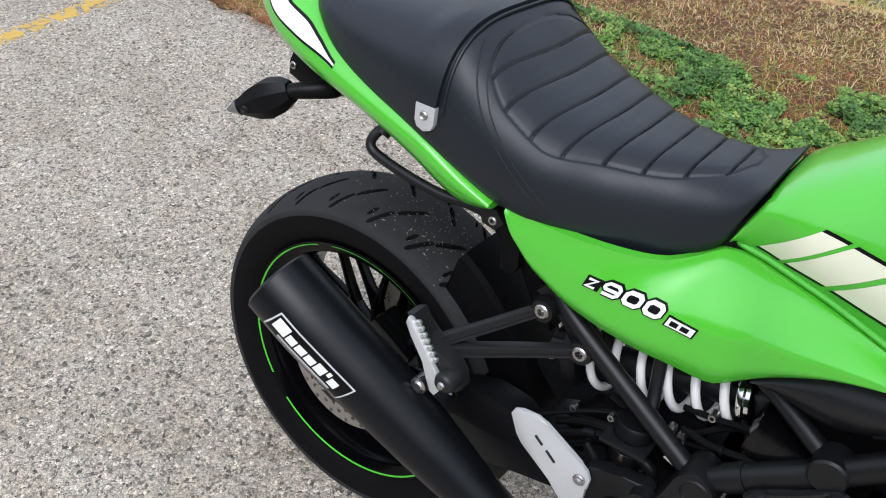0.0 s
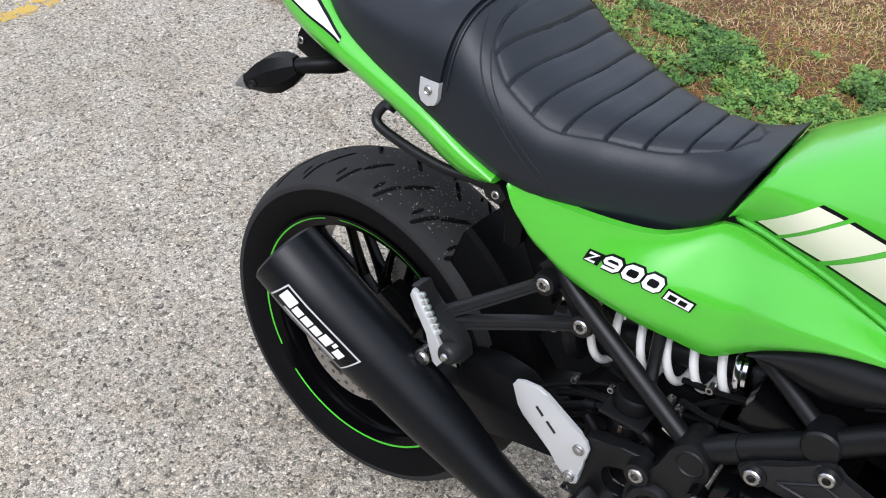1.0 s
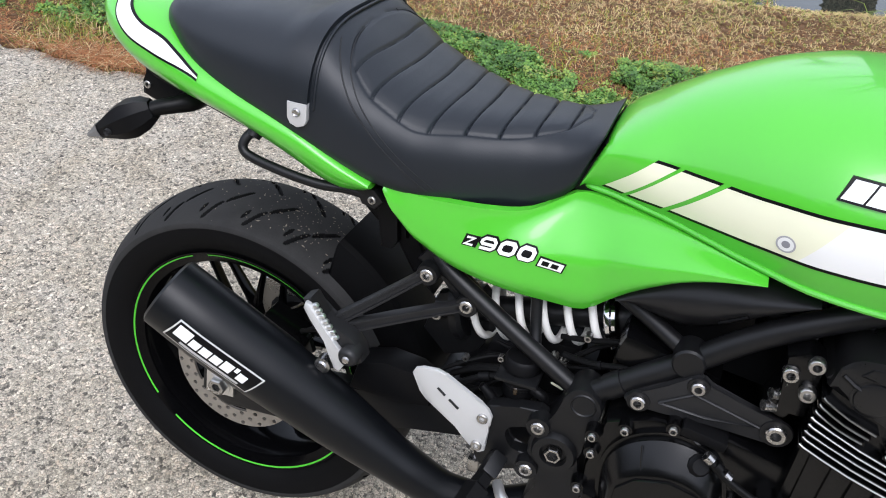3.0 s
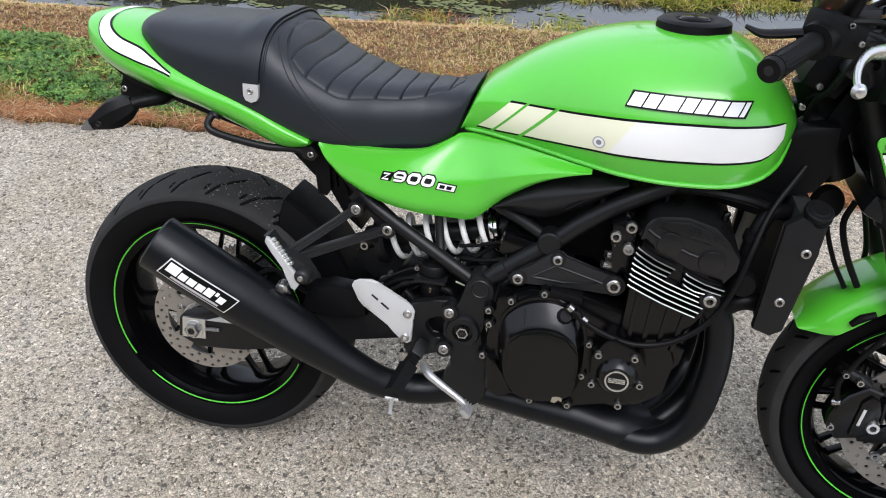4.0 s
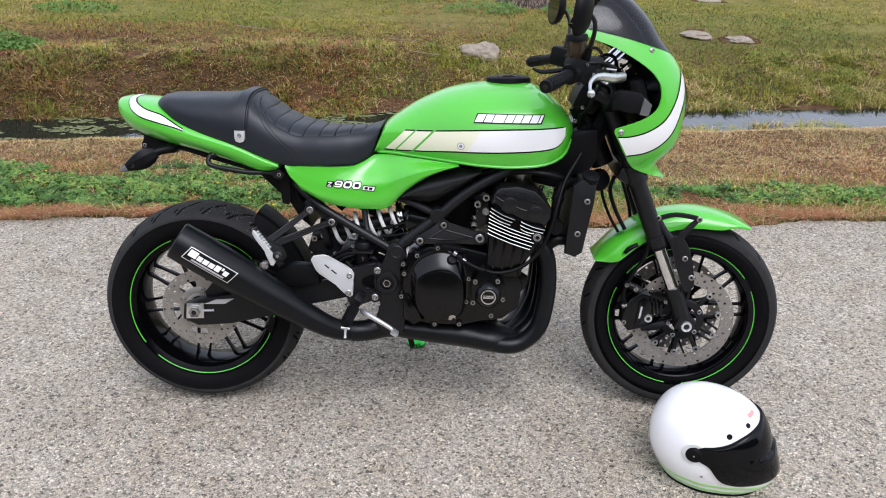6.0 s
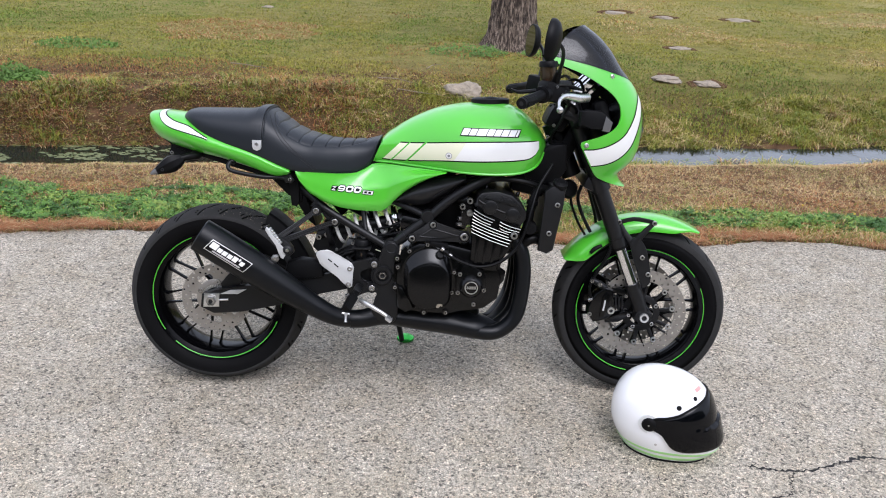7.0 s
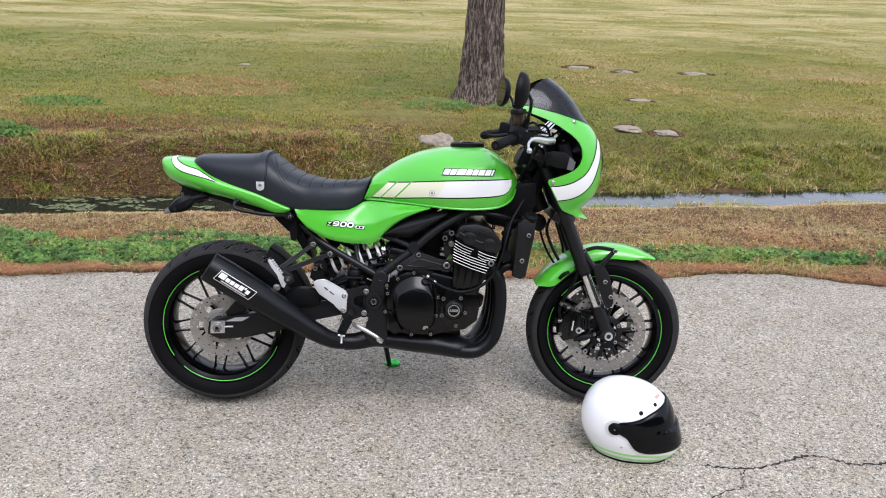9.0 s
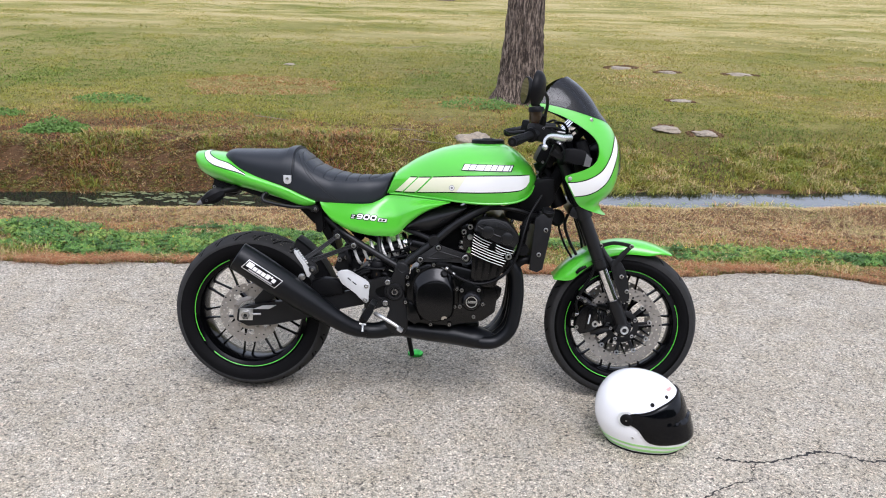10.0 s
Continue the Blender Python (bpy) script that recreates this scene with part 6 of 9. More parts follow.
sides("bracket_stay", lambda: plate([(0.328, 0.650), (0.345, 0.672), (0.372, 0.664), (0.425, 0.622), (0.432, 0.600), (0.412, 0.580), (0.396, 0.592), (0.372, 0.628)], 0.100, 0.116, 0.003), SATIN, frame_root)
sides("cross_tube", lambda: tube([V(0.585, 0.085, 0.680), V(0.65, 0.115, 0.660), V(0.725, 0.150, 0.634)], 0.0115, n=12, k=3), SATIN, frame_root)
sides("upper_rail", lambda: tube([V(0.05, 0.06, 0.835), V(0.25, 0.07, 0.79), V(0.45, 0.055, 0.75), V(0.62, 0.055, 0.715), V(0.80, 0.07, 0.73), V(1.02, 0.06, 0.80)], 0.0125, n=10, k=4), SATIN, frame_root)
sides("stay_tube", lambda: tube([V(0.505, 0.105, 0.648), V(0.512, 0.115, 0.600), V(0.520, 0.130, 0.565)], 0.0085, n=10, k=2), SATIN, frame_root)
sides("tube_end", lambda: lathe([(0, 0.018), (0.019, 0.018), (0.0215, 0.015), (0.022, -0.02)], V(0.724, 0.160, 0.637), (0, -1, 0), n=28), SATIN, frame_root)
sides("tube_collar", lambda: tube([V(0.632, 0.158, 0.555), V(0.652, 0.158, 0.571)], 0.0185, n=16), SATIN, frame_root)
part("head_tube", tube([V(1.215, 0, 0.77), V(1.135, 0, 0.945)], 0.034, n=24), SATIN, frame_root)
sides("neck_gusset", lambda: plate([(1.045, 0.765), (1.035, 0.800), (1.080, 0.850), (1.115, 0.880), (1.178, 0.885), (1.182, 0.80), (1.160, 0.765), (1.115, 0.752)], 0.050, 0.105, 0.008), PLASTIC, frame_root)


def pivot_plate():
    return plate([(0.572, 0.505), (0.584, 0.545), (0.606, 0.556), (0.628, 0.540), (0.632, 0.510), (0.612, 0.462), (0.616, 0.42), (0.628, 0.365), (0.632, 0.30), (0.612, 0.268), (0.575, 0.272), (0.548, 0.300), (0.545, 0.322), (0.560, 0.345), (0.558, 0.385), (0.545, 0.41), (0.540, 0.445), (0.556, 0.472)], 0.128, 0.182, 0.006, k=3)


pivot = sides("pivot_plate", pivot_plate, SATIN, frame_root, "black cast frame pivot plate", sharp=30)
part("pivot_boss", lathe([(0.018, 0.004), (0.020, 0.012), (0.030, 0.012), (0.033, 0.006), (0.034, 0)], V(0.580, 0.180, 0.437), (0, -1, 0), n=32), SATIN, pivot)
part("pivot_nut", lathe([(0.0, 0.001), (0.0085, 0.001), (0.0090, 0.011), (0.0120, 0.011), (0.0130, 0.009), (0.0130, 0)], V(0.580, 0.184, 0.437), (0, -1, 0), n=6), STEEL, pivot, "steel pivot nut")
part("pivot_hollow", lathe([(0, 0), (0.0105, 0)], V(0.580, 0.1865, 0.437), (0, -1, 0), n=20), DARK, pivot)
part("plate_dimple", lathe([(0, -0.001), (0.014, -0.001), (0.017, 0.0015), (0.019, 0.0)], V(0.607, 0.182, 0.530), (0, -1, 0), n=24), SATIN, pivot)

# engine hanger
def hanger():
    return plate([(0.662, 0.556), (0.664, 0.574), (0.682, 0.582), (0.728, 0.621), (0.745, 0.629), (0.757, 0.616), (0.848, 0.594), (0.861, 0.580), (0.857, 0.562), (0.836, 0.558), (0.76, 0.560)], 0.172, 0.184, 0.003, k=2)


hang = sides("engine_hanger", hanger, CAST, frame_root, "black triangular engine hanger", sharp=30)
ridge = [V(u, 0.1845, v) for u, v in ((0.700, 0.573), (0.741, 0.601), (0.826, 0.579), (0.760, 0.570), (0.700, 0.573))]
part("hanger_ridge", tube(ridge, 0.0024, n=6), CAST, hang)
for u, v, r in ((0.675, 0.566, 0.0105), (0.743, 0.614, 0.0095), (0.847, 0.577, 0.0135)):
    part("bolt_boss", lathe([(r * 0.8, 0.004), (r * 1.45, 0.004), (r * 1.55, 0)], V(u, 0.182, v), (0, -1, 0), n=24), SATIN, hang)
    part("bolt", bolt(V(u, 0.185, v), r, 0.007), STEEL, hang)

# --- engine
engine = part("engine", plate([(0.628, 0.33), (0.625, 0.44), (0.64, 0.525), (0.70, 0.552), (0.80, 0.552), (0.87, 0.536), (0.955, 0.495), (0.975, 0.44), (0.965, 0.37), (0.92, 0.335), (0.80, 0.315), (0.70, 0.315)], -0.195, 0.195, 0.012), CASE, bike, "black four cylinder engine with silver-edged fins", sharp=30)
part("sump", block(V(0.80, 0.02, 0.29), (0.22, 0.24, 0.07), 0.02), CASE, engine)
part("gearbox_top", block(V(0.70, 0, 0.60), (0.14, 0.30, 0.05), 0.015, (0, 12, 0)), CASE, engine)
# clutch cover
CLUTCH = [(0.646, 0.425), (0.646, 0.470), (0.660, 0.505), (0.688, 0.531), (0.727, 0.545), (0.766, 0.541), (0.796, 0.518), (0.812, 0.475), (0.816, 0.425), (0.812, 0.365), (0.788, 0.335), (0.730, 0.324), (0.684, 0.338), (0.656, 0.378)]
clutch = part("clutch_cover", plate(CLUTCH, 0.180, 0.204, 0.006, k=3), CASE, engine, "black round clutch cover", sharp=30)


def shrunk(outline, f, du=0.0, dv=0.0):
    cu, cv = sum(p[0] for p in outline) / len(outline), sum(p[1] for p in outline) / len(outline)
    return [(cu + (u - cu) * f + du, cv + (v - cv) * f + dv) for u, v in outline]


FACE = [(0.668, 0.399), (0.672, 0.458), (0.694, 0.482), (0.738, 0.495), (0.775, 0.486), (0.799, 0.457), (0.802, 0.397), (0.788, 0.358), (0.730, 0.341), (0.690, 0.354)]


def radial(outline, angles):
    """The outline's reach from the cover's middle, at even angles."""
    pts = closed_curve([(u, 0, v) for u, v in outline], 6)
    found = sorted((math.atan2(p.z - 0.422, p.x - 0.735) % (2 * math.pi), math.hypot(p.x - 0.735, p.z - 0.422)) for p in pts)
    return np.interp(angles, [q[0] for q in found], [q[1] for q in found], period=2 * math.pi)


def clutch_dome():
    """The bell of the cover: a wide foot and a rounded shoulder that rises to the flat face."""
    angles = np.linspace(0, 2 * math.pi, 72, endpoint=False)
    foot, top = radial(shrunk(CLUTCH, 0.94), angles), radial(FACE, angles)
    rings = []
    for f, w in ((0.0, 0.202), (0.04, 0.2105), (0.30, 0.2185), (0.70, 0.2290), (0.90, 0.2340), (1.0, 0.2352), (1.06, 0.2355)):
        reach = foot + (top - foot) * f
        rings.append([V(0.735 + r * math.cos(t), w, 0.422 + r * math.sin(t)) for r, t in zip(reach, angles)])
    return join(rings)


part("clutch_dome", clutch_dome(), CASE, clutch, sharp=28)
part("clutch_face", plate(shrunk(FACE, 0.985), 0.228, 0.2400, 0.003), CASE, clutch, "flat black clutch face", sharp=30)
part("cover_sticker", plate([(0.762, 0.347), (0.764, 0.358), (0.770, 0.360), (0.776, 0.361), (0.782, 0.358), (0.782, 0.350), (0.776, 0.354), (0.770, 0.346)], 0.2398, 0.2404, 0), mat("tan_sticker", (0.22, 0.19, 0.14), 0.5), clutch, "small tan sticker")
for a in ((0.700, 0.492), (0.694, 0.522)), ((0.757, 0.496), (0.764, 0.528)):
    part("cover_rib", tube([V(a[0][0], 0.2305, a[0][1]), V(a[1][0], 0.216, a[1][1])], 0.0016, n=6), CASE, clutch)
part("oil_cap", lathe([(0, 0.016), (0.011, 0.016), (0.013, 0.012), (0.015, 0.010), (0.016, 0)], V(0.766, 0.212, 0.516), (0.25, -0.8, 0.5), n=10), PLASTIC, clutch, "black oil filler cap")
for u, v in ((0.623, 0.402), (0.631, 0.471), (0.628, 0.500), (0.668, 0.526), (0.727, 0.550), (0.818, 0.460), (0.812, 0.390), (0.721, 0.318), (0.793, 0.320), (0.653, 0.334)):
    part("bolt_boss", lathe([(0, 0.020), (0.010, 0.020), (0.0115, 0)], V(u, 0.182, v), (0, -1, 0), n=14), CASE, clutch)
    part("bolt", bolt(V(u, 0.202, v), 0.0062, 0.005), STEEL, clutch)
part("sprocket_cover", plate([(0.634, 0.335), (0.632, 0.405), (0.650, 0.405), (0.672, 0.36), (0.69, 0.335), (0.66, 0.318)], 0.190, 0.212, 0.005), CASE, engine)
part("rear_fitting", block(V(0.765, 0.188, 0.550), (0.060, 0.034, 0.016), 0.004, (0, 10, 0)), PLASTIC, engine)
# ignition cover with its round badge
PICK = [(0.826, 0.395), (0.824, 0.455), (0.846, 0.492), (0.862, 0.499), (0.908, 0.476), (0.922, 0.450), (0.921, 0.400), (0.905, 0.366), (0.880, 0.354), (0.846, 0.362)]
pick = part("ignition_cover", plate(PICK, 0.190, 0.236, 0.005, k=0), CASE, engine, "black ignition cover with round badge", sharp=30)
part("cover_dome", lathe([(0, 0.016), (0.026, 0.016), (0.031, 0.012), (0.036, 0.004), (0.038, 0)], V(0.874, 0.236, 0.422), (0, -1, 0), n=40), CASE, pick)
part("badge_ring", lathe([(0.0185, 0.0005), (0.0185, 0.002), (0.0215, 0.002), (0.0215, 0.0005)], V(0.874, 0.252, 0.422), (0, -1, 0), n=40), ALLOY, pick, "silver ring badge")
part("badge_bar", plate([(0.8590, 0.4175), (0.8590, 0.4265), (0.8890, 0.4265), (0.8890, 0.4175)], 0.2518, 0.2530, 0), ALLOY, pick)
bolts(pick, STEEL, [(0.836, 0.236, 0.463), (0.900, 0.236, 0.466), (0.831, 0.236, 0.400), (0.916, 0.236, 0.412), (0.884, 0.236, 0.362)], 0.007, 0.008)


def lettering(text, size, at, material, parent, depth=0.0004):
    """Raised letters that face to the motorcycle's right."""
    c = bpy.data.curves.new("letters", "FONT")
    c.body, c.size, c.extrude, c.align_x, c.align_y = text, size, depth, "CENTER", "CENTER"
    c.resolution_u = 2
    o = bpy.data.objects.new("letters", c)
    scene.collection.objects.link(o)
    me = bpy.data.meshes.new_from_object(o.evaluated_get(bpy.context.evaluated_depsgraph_get()))
    bpy.data.objects.remove(o)
    me.transform(Matrix.Translation(at) @ Matrix.Rotation(radians(90), 4, "X"))
    me.name = "letters"
    me.materials.clear()
    me.materials.append(material)
    ob = new("letters", me)
    ob.parent = parent
    return ob


lettering("DOHC", 0.0098, V(0.874, 0.2532, 0.422), BLACK_DECAL, pick)
# cylinder block, fins and head, tipped forward
part("cylinder_block", plate([(0.866, 0.47), (0.874, 0.60), (0.882, 0.690), (0.97, 0.650), (1.030, 0.622), (0.992, 0.560), (0.962, 0.47)], -0.212, 0.212, 0.010), CASE, engine, sharp=30)
FINS = [((0.877, 0.673), (0.940, 0.644)), ((0.875, 0.663), (0.934, 0.636)), ((0.873, 0.653), (0.929, 0.628)), ((0.873, 0.642), (0.988, 0.598)), ((0.873, 0.6315), (0.989, 0.588)), ((0.872, 0.621), (0.997, 0.577)), ((0.872, 0.611), (0.992, 0.567)), ((0.871, 0.600), (0.987, 0.558)), ((0.962, 0.636), (1.026, 0.616)), ((0.960, 0.626), (1.022, 0.607)), ((0.960, 0.616), (0.996, 0.605))]
for (u0, v0), (u1, v1) in FINS:
    part("fin", plate([(u0 - 0.004, v0 + 0.004), (u0 - 0.004, v0 - 0.0005), ((u0 + u1) / 2, (v0 + v1) / 2 - 0.004), (u1 + 0.004, v1 - 0.0025), (u1 + 0.004, v1 + 0.0015), ((u0 + u1) / 2, (v0 + v1) / 2)], -0.226, 0.226, 0), CASE, engine)
    for s in (1, -1):
        part("fin_edge", tube([V(u0 - 0.001, s * 0.2235, v0 + 0.003), V(u0 + 0.001, s * 0.2265, v0 + 0.001), V((u0 + u1) / 2, s * 0.2268, (v0 + v1) / 2 - 0.002), V(u1 + 0.001, s * 0.2262, v1)], 0.0012, n=6, k=2), FIN_EDGE, engine)
HEAD = [(0.876, 0.684), (0.884, 0.712), (0.890, 0.725), (0.901, 0.732), (0.949, 0.737), (0.997, 0.725), (1.022, 0.702), (1.046, 0.670), (1.044, 0.647), (1.026, 0.620), (0.965, 0.643), (0.915, 0.668)]
head = part("head_cover", plate(HEAD, -0.214, 0.214, 0.009), HEAD_PAINT, engine, "black cylinder head cover", sharp=30)
for k in range(4):
    part("cylinder_rib", plate([(0.880 + 0.026 * k, 0.478), (0.886 + 0.028 * k, 0.596 - 0.009 * k), (0.895 + 0.028 * k, 0.592 - 0.009 * k), (0.888 + 0.026 * k, 0.478)], 0.208, 0.218, 0.002), CASE, engine)
part("head", plate([(0.872, 0.690), (0.90, 0.725), (1.00, 0.715), (1.04, 0.65), (1.02, 0.61), (0.95, 0.64)], -0.205, 0.205, 0.006), ROUGHCAST, engine)
for u, v in ((0.927, 0.684), (1.000, 0.660)):
    part("cam_boss", lathe([(0, 0.0045), (0.0185, 0.0045), (0.0215, 0.0035), (0.0225, 0.0010), (0.0255, 0.0005), (0.0265, -0.006)], V(u, 0.214, v), (0, -1, 0), n=36), HEAD_PAINT, head, sharp=25)
part("cover_ridge", tube([V(0.888, 0.214, 0.706), V(0.902, 0.2155, 0.697), V(0.96, 0.2155, 0.672), V(0.975, 0.2155, 0.668)], 0.003, n=6), ROUGHCAST, head)
part("cover_step", plate([(0.905, 0.712), (0.915, 0.724), (0.955, 0.727), (0.985, 0.716), (1.005, 0.700), (1.018, 0.690), (0.992, 0.692), (0.965, 0.702)], 0.210, 0.217, 0.002), HEAD_PAINT, head)
for u, v in ((0.915, 0.742), (1.020, 0.722)):
    part("cover_bolt", lathe([(0, 0.006), (0.005, 0.006), (0.0065, 0.004), (0.0065, -0.01)], V(u, 0.14, v - 0.002), (0.2, 0, 1), n=14), CASE, head)
bolts(engine, STEEL, [(0.861, 0.198, 0.700), (0.837, 0.198, 0.680), (0.861, 0.202, 0.661)], 0.0105, 0.008)
part("thermo_plate", plate([(0.835, 0.620), (0.828, 0.700), (0.850, 0.712), (0.872, 0.700), (0.868, 0.62)], 0.150, 0.198, 0.006), CASE, engine)
bolts(engine, STEEL, [(1.007, 0.226, 0.595)], 0.0115, 0.008)
part("bolt_boss", lathe([(0, 0.016), (0.017, 0.016), (0.019, 0)], V(1.007, 0.210, 0.595), (0, -1, 0), n=20), CASE, engine)
part("thermostat", block(V(0.842, 0.165, 0.632), (0.034, 0.05, 0.05), 0.008, (0, 20, 0)), CASE, engine)
for p in ((0.824, 0.638), (0.820, 0.618), (0.834, 0.66)):
    part("pipe_stub", tube([V(p[0] + 0.015, 0.185, p[1]), V(p[0], 0.192, p[1] + 0.002)], 0.0075, n=10), STEEL, engine)
part("starter_bracket", plate([(0.938, 0.40), (0.935, 0.455), (0.965, 0.475), (0.99, 0.46), (0.985, 0.43), (0.962, 0.40)], 0.150, 0.178, 0.005), CASE, engine)
bolts(engine, STEEL, [(0.960, 0.178, 0.446), (0.953, 0.178, 0.414)], 0.007, 0.006)
for w in (0.11, 0.04, -0.04, -0.11):
    part("intake_boot", tube([V(0.80, w, 0.705), V(0.86, w, 0.680)], 0.024, n=16), HOSE, engine)

# added block that shuts out the light behind the tank front
part("coil_cover", block(V(1.060, 0, 0.752), (0.115, 0.20, 0.080), 0.014, (0, 12, 0)), PLASTIC, engine, "black block filling the gap below the tank front")

# --- radiator, hoses, cables
rad = part("radiator", block(V(1.128, 0, 0.648), (0.034, 0.37, 0.215), 0.004, (0, 8, 0)), mat("radiator_core", (0.02, 0.02, 0.02), 0.6, vary=0.3, scale=300), bike, "black radiator with side guards")
sides("radiator_guard", lambda: plate([(1.102, 0.742), (1.126, 0.760), (1.168, 0.752), (1.163, 0.700), (1.138, 0.548), (1.118, 0.535), (1.088, 0.545)], 0.190, 0.214, 0.006), SATIN, rad, sharp=30)
bolts(rad, STEEL, [(1.143, 0.214, 0.698), (1.121, 0.214, 0.604)], 0.0085, 0.005)
cap = part("radiator_cap", lathe([(0, 0.011), (0.014, 0.011), (0.016, 0.009), (0.021, 0.009), (0.024, 0.006), (0.024, -0.002), (0.018, -0.004)], V(1.150, 0.200, 0.766), (0.12, -0.45, 0.88), n=16), PLASTIC, rad, "black radiator cap")
part("cap_neck", tube([V(1.150, 0.185, 0.735), V(1.155, 0.205, 0.762)], 0.018, n=16), PLASTIC, rad)
part("coolant_hose", tube([V(1.120, 0.13, 0.735), V(1.085, 0.155, 0.738), V(1.068, 0.166, 0.70), V(1.056, 0.165, 0.63), V(1.045, 0.15, 0.585)], 0.0145, n=12, k=5), HOSE, rad)
part("hose_clip", tube([V(1.068, 0.168, 0.705), V(1.065, 0.168, 0.690)], 0.0185, n=14), PLASTIC, rad)
part("hose_elbow", lathe([(0, 0.02), (0.020, 0.02), (0.023, 0.015), (0.023, -0.02)], V(1.062, 0.175, 0.615), (0, -1, 0), n=20), PLASTIC, rad)
part("lower_hose", tube([V(1.12, 0.15, 0.565), V(1.07, 0.17, 0.575), V(1.03, 0.16, 0.545), V(0.98, 0.14, 0.53)], 0.017, n=12, k=4), HOSE, rad)
part("clutch_cable", tube([V(0.772, 0.225, 0.545), V(0.80, 0.228, 0.522), V(0.845, 0.230, 0.500), V(0.90, 0.226, 0.487), V(0.961, 0.222, 0.502), V(1.012, 0.216, 0.545), V(1.045, 0.210, 0.612), V(1.062, 0.20, 0.68), V(1.085, 0.17, 0.75), V(1.13, 0.13, 0.82)], 0.0055, n=10, k=6), HOSE, engine)
for s in (0, 1, 2):
    part("cable_ferrule", tube([V(0.772 + 0.013 * s, 0.225, 0.545 - 0.010 * s), V(0.780 + 0.013 * s, 0.2255, 0.539 - 0.010 * s)], 0.0078, n=10), STEEL if s != 1 else HOSE, engine)
part("loom", tube([V(0.90, 0.165, 0.765), V(0.97, 0.175, 0.772), V(1.04, 0.172, 0.765), V(1.09, 0.15, 0.745), V(1.12, 0.12, 0.73)], 0.0085, n=8, k=4), HOSE, bike)
part("loom", tube([V(0.40, 0.10, 0.475), V(0.44, 0.12, 0.498), V(0.49, 0.12, 0.512), V(0.55, 0.11, 0.53), V(0.62, 0.10, 0.585), V(0.70, 0.12, 0.605)], 0.0045, n=8, k=4), HOSE, bike)

# --- exhaust
MUFF = [(-0.005, 0.246, 0.568), (0.06, 0.240, 0.527), (0.15, 0.224, 0.465), (0.25, 0.207, 0.395), (0.34, 0.193, 0.334), (0.42, 0.180, 0.289), (0.49, 0.165, 0.276)]


def cone(rr, lift=0.0, pts=MUFF, k=6, n=36):
    return tube([V(*p) for p in pts], [r + lift for r in rr], n=n, k=k, cap=False)


bm = cone([0.055, 0.0565, 0.055, 0.048, 0.037, 0.031, 0.030])
muffler = part("muffler", bm, CERAMIC, bike, "matt black ceramic-coated tapered muffler", sharp=40)
d0 = (V(*MUFF[0]) - V(*MUFF[1])).normalized()
part("muffler_end", lathe([(0.036, -0.06), (0.036, 0.0), (0.040, 0.004), (0.050, 0.005), (0.055, 0.001), (0.0545, -0.006)], V(*MUFF[0]), d0, n=36), CERAMIC, muffler)
part("muffler_core", lathe([(0, -0.03), (0.037, -0.03)], V(*MUFF[0]), d0, n=24), DARK, muffler)
part("link_pipe", tube([V(*p) for p in ((0.47, 0.170, 0.276), (0.52, 0.158, 0.277), (0.58, 0.140, 0.287), (0.66, 0.12, 0.285))], [0.0305, 0.032, 0.036, 0.040], n=28, k=6), CERAMIC, muffler)
part("collector", tube([V(0.62, 0.115, 0.283), V(0.72, 0.115, 0.275), V(0.82, 0.12, 0.268), V(0.90, 0.13, 0.255), V(0.955, 0.135, 0.248), V(0.99, 0.14, 0.258)], [0.038, 0.044, 0.047, 0.044, 0.030, 0.012], n=28, k=5, flat=1.6), CERAMIC, muffler)
for i, w in enumerate((0.165, 0.075, -0.055, -0.145)):
    q = 0.13 + 0.045 * (1 - i)
    part("header_pipe", tube([V(0.84, q * 0.9, 0.258), V(0.93, q, 0.246), V(0.985, (q + w) / 2, 0.257), V(1.030, w, 0.305), V(1.047, w, 0.39), V(1.049, w, 0.47), V(1.036, w, 0.535), V(0.995, w, 0.580)], 0.0262, n=20, k=7), CERAMIC, muffler)


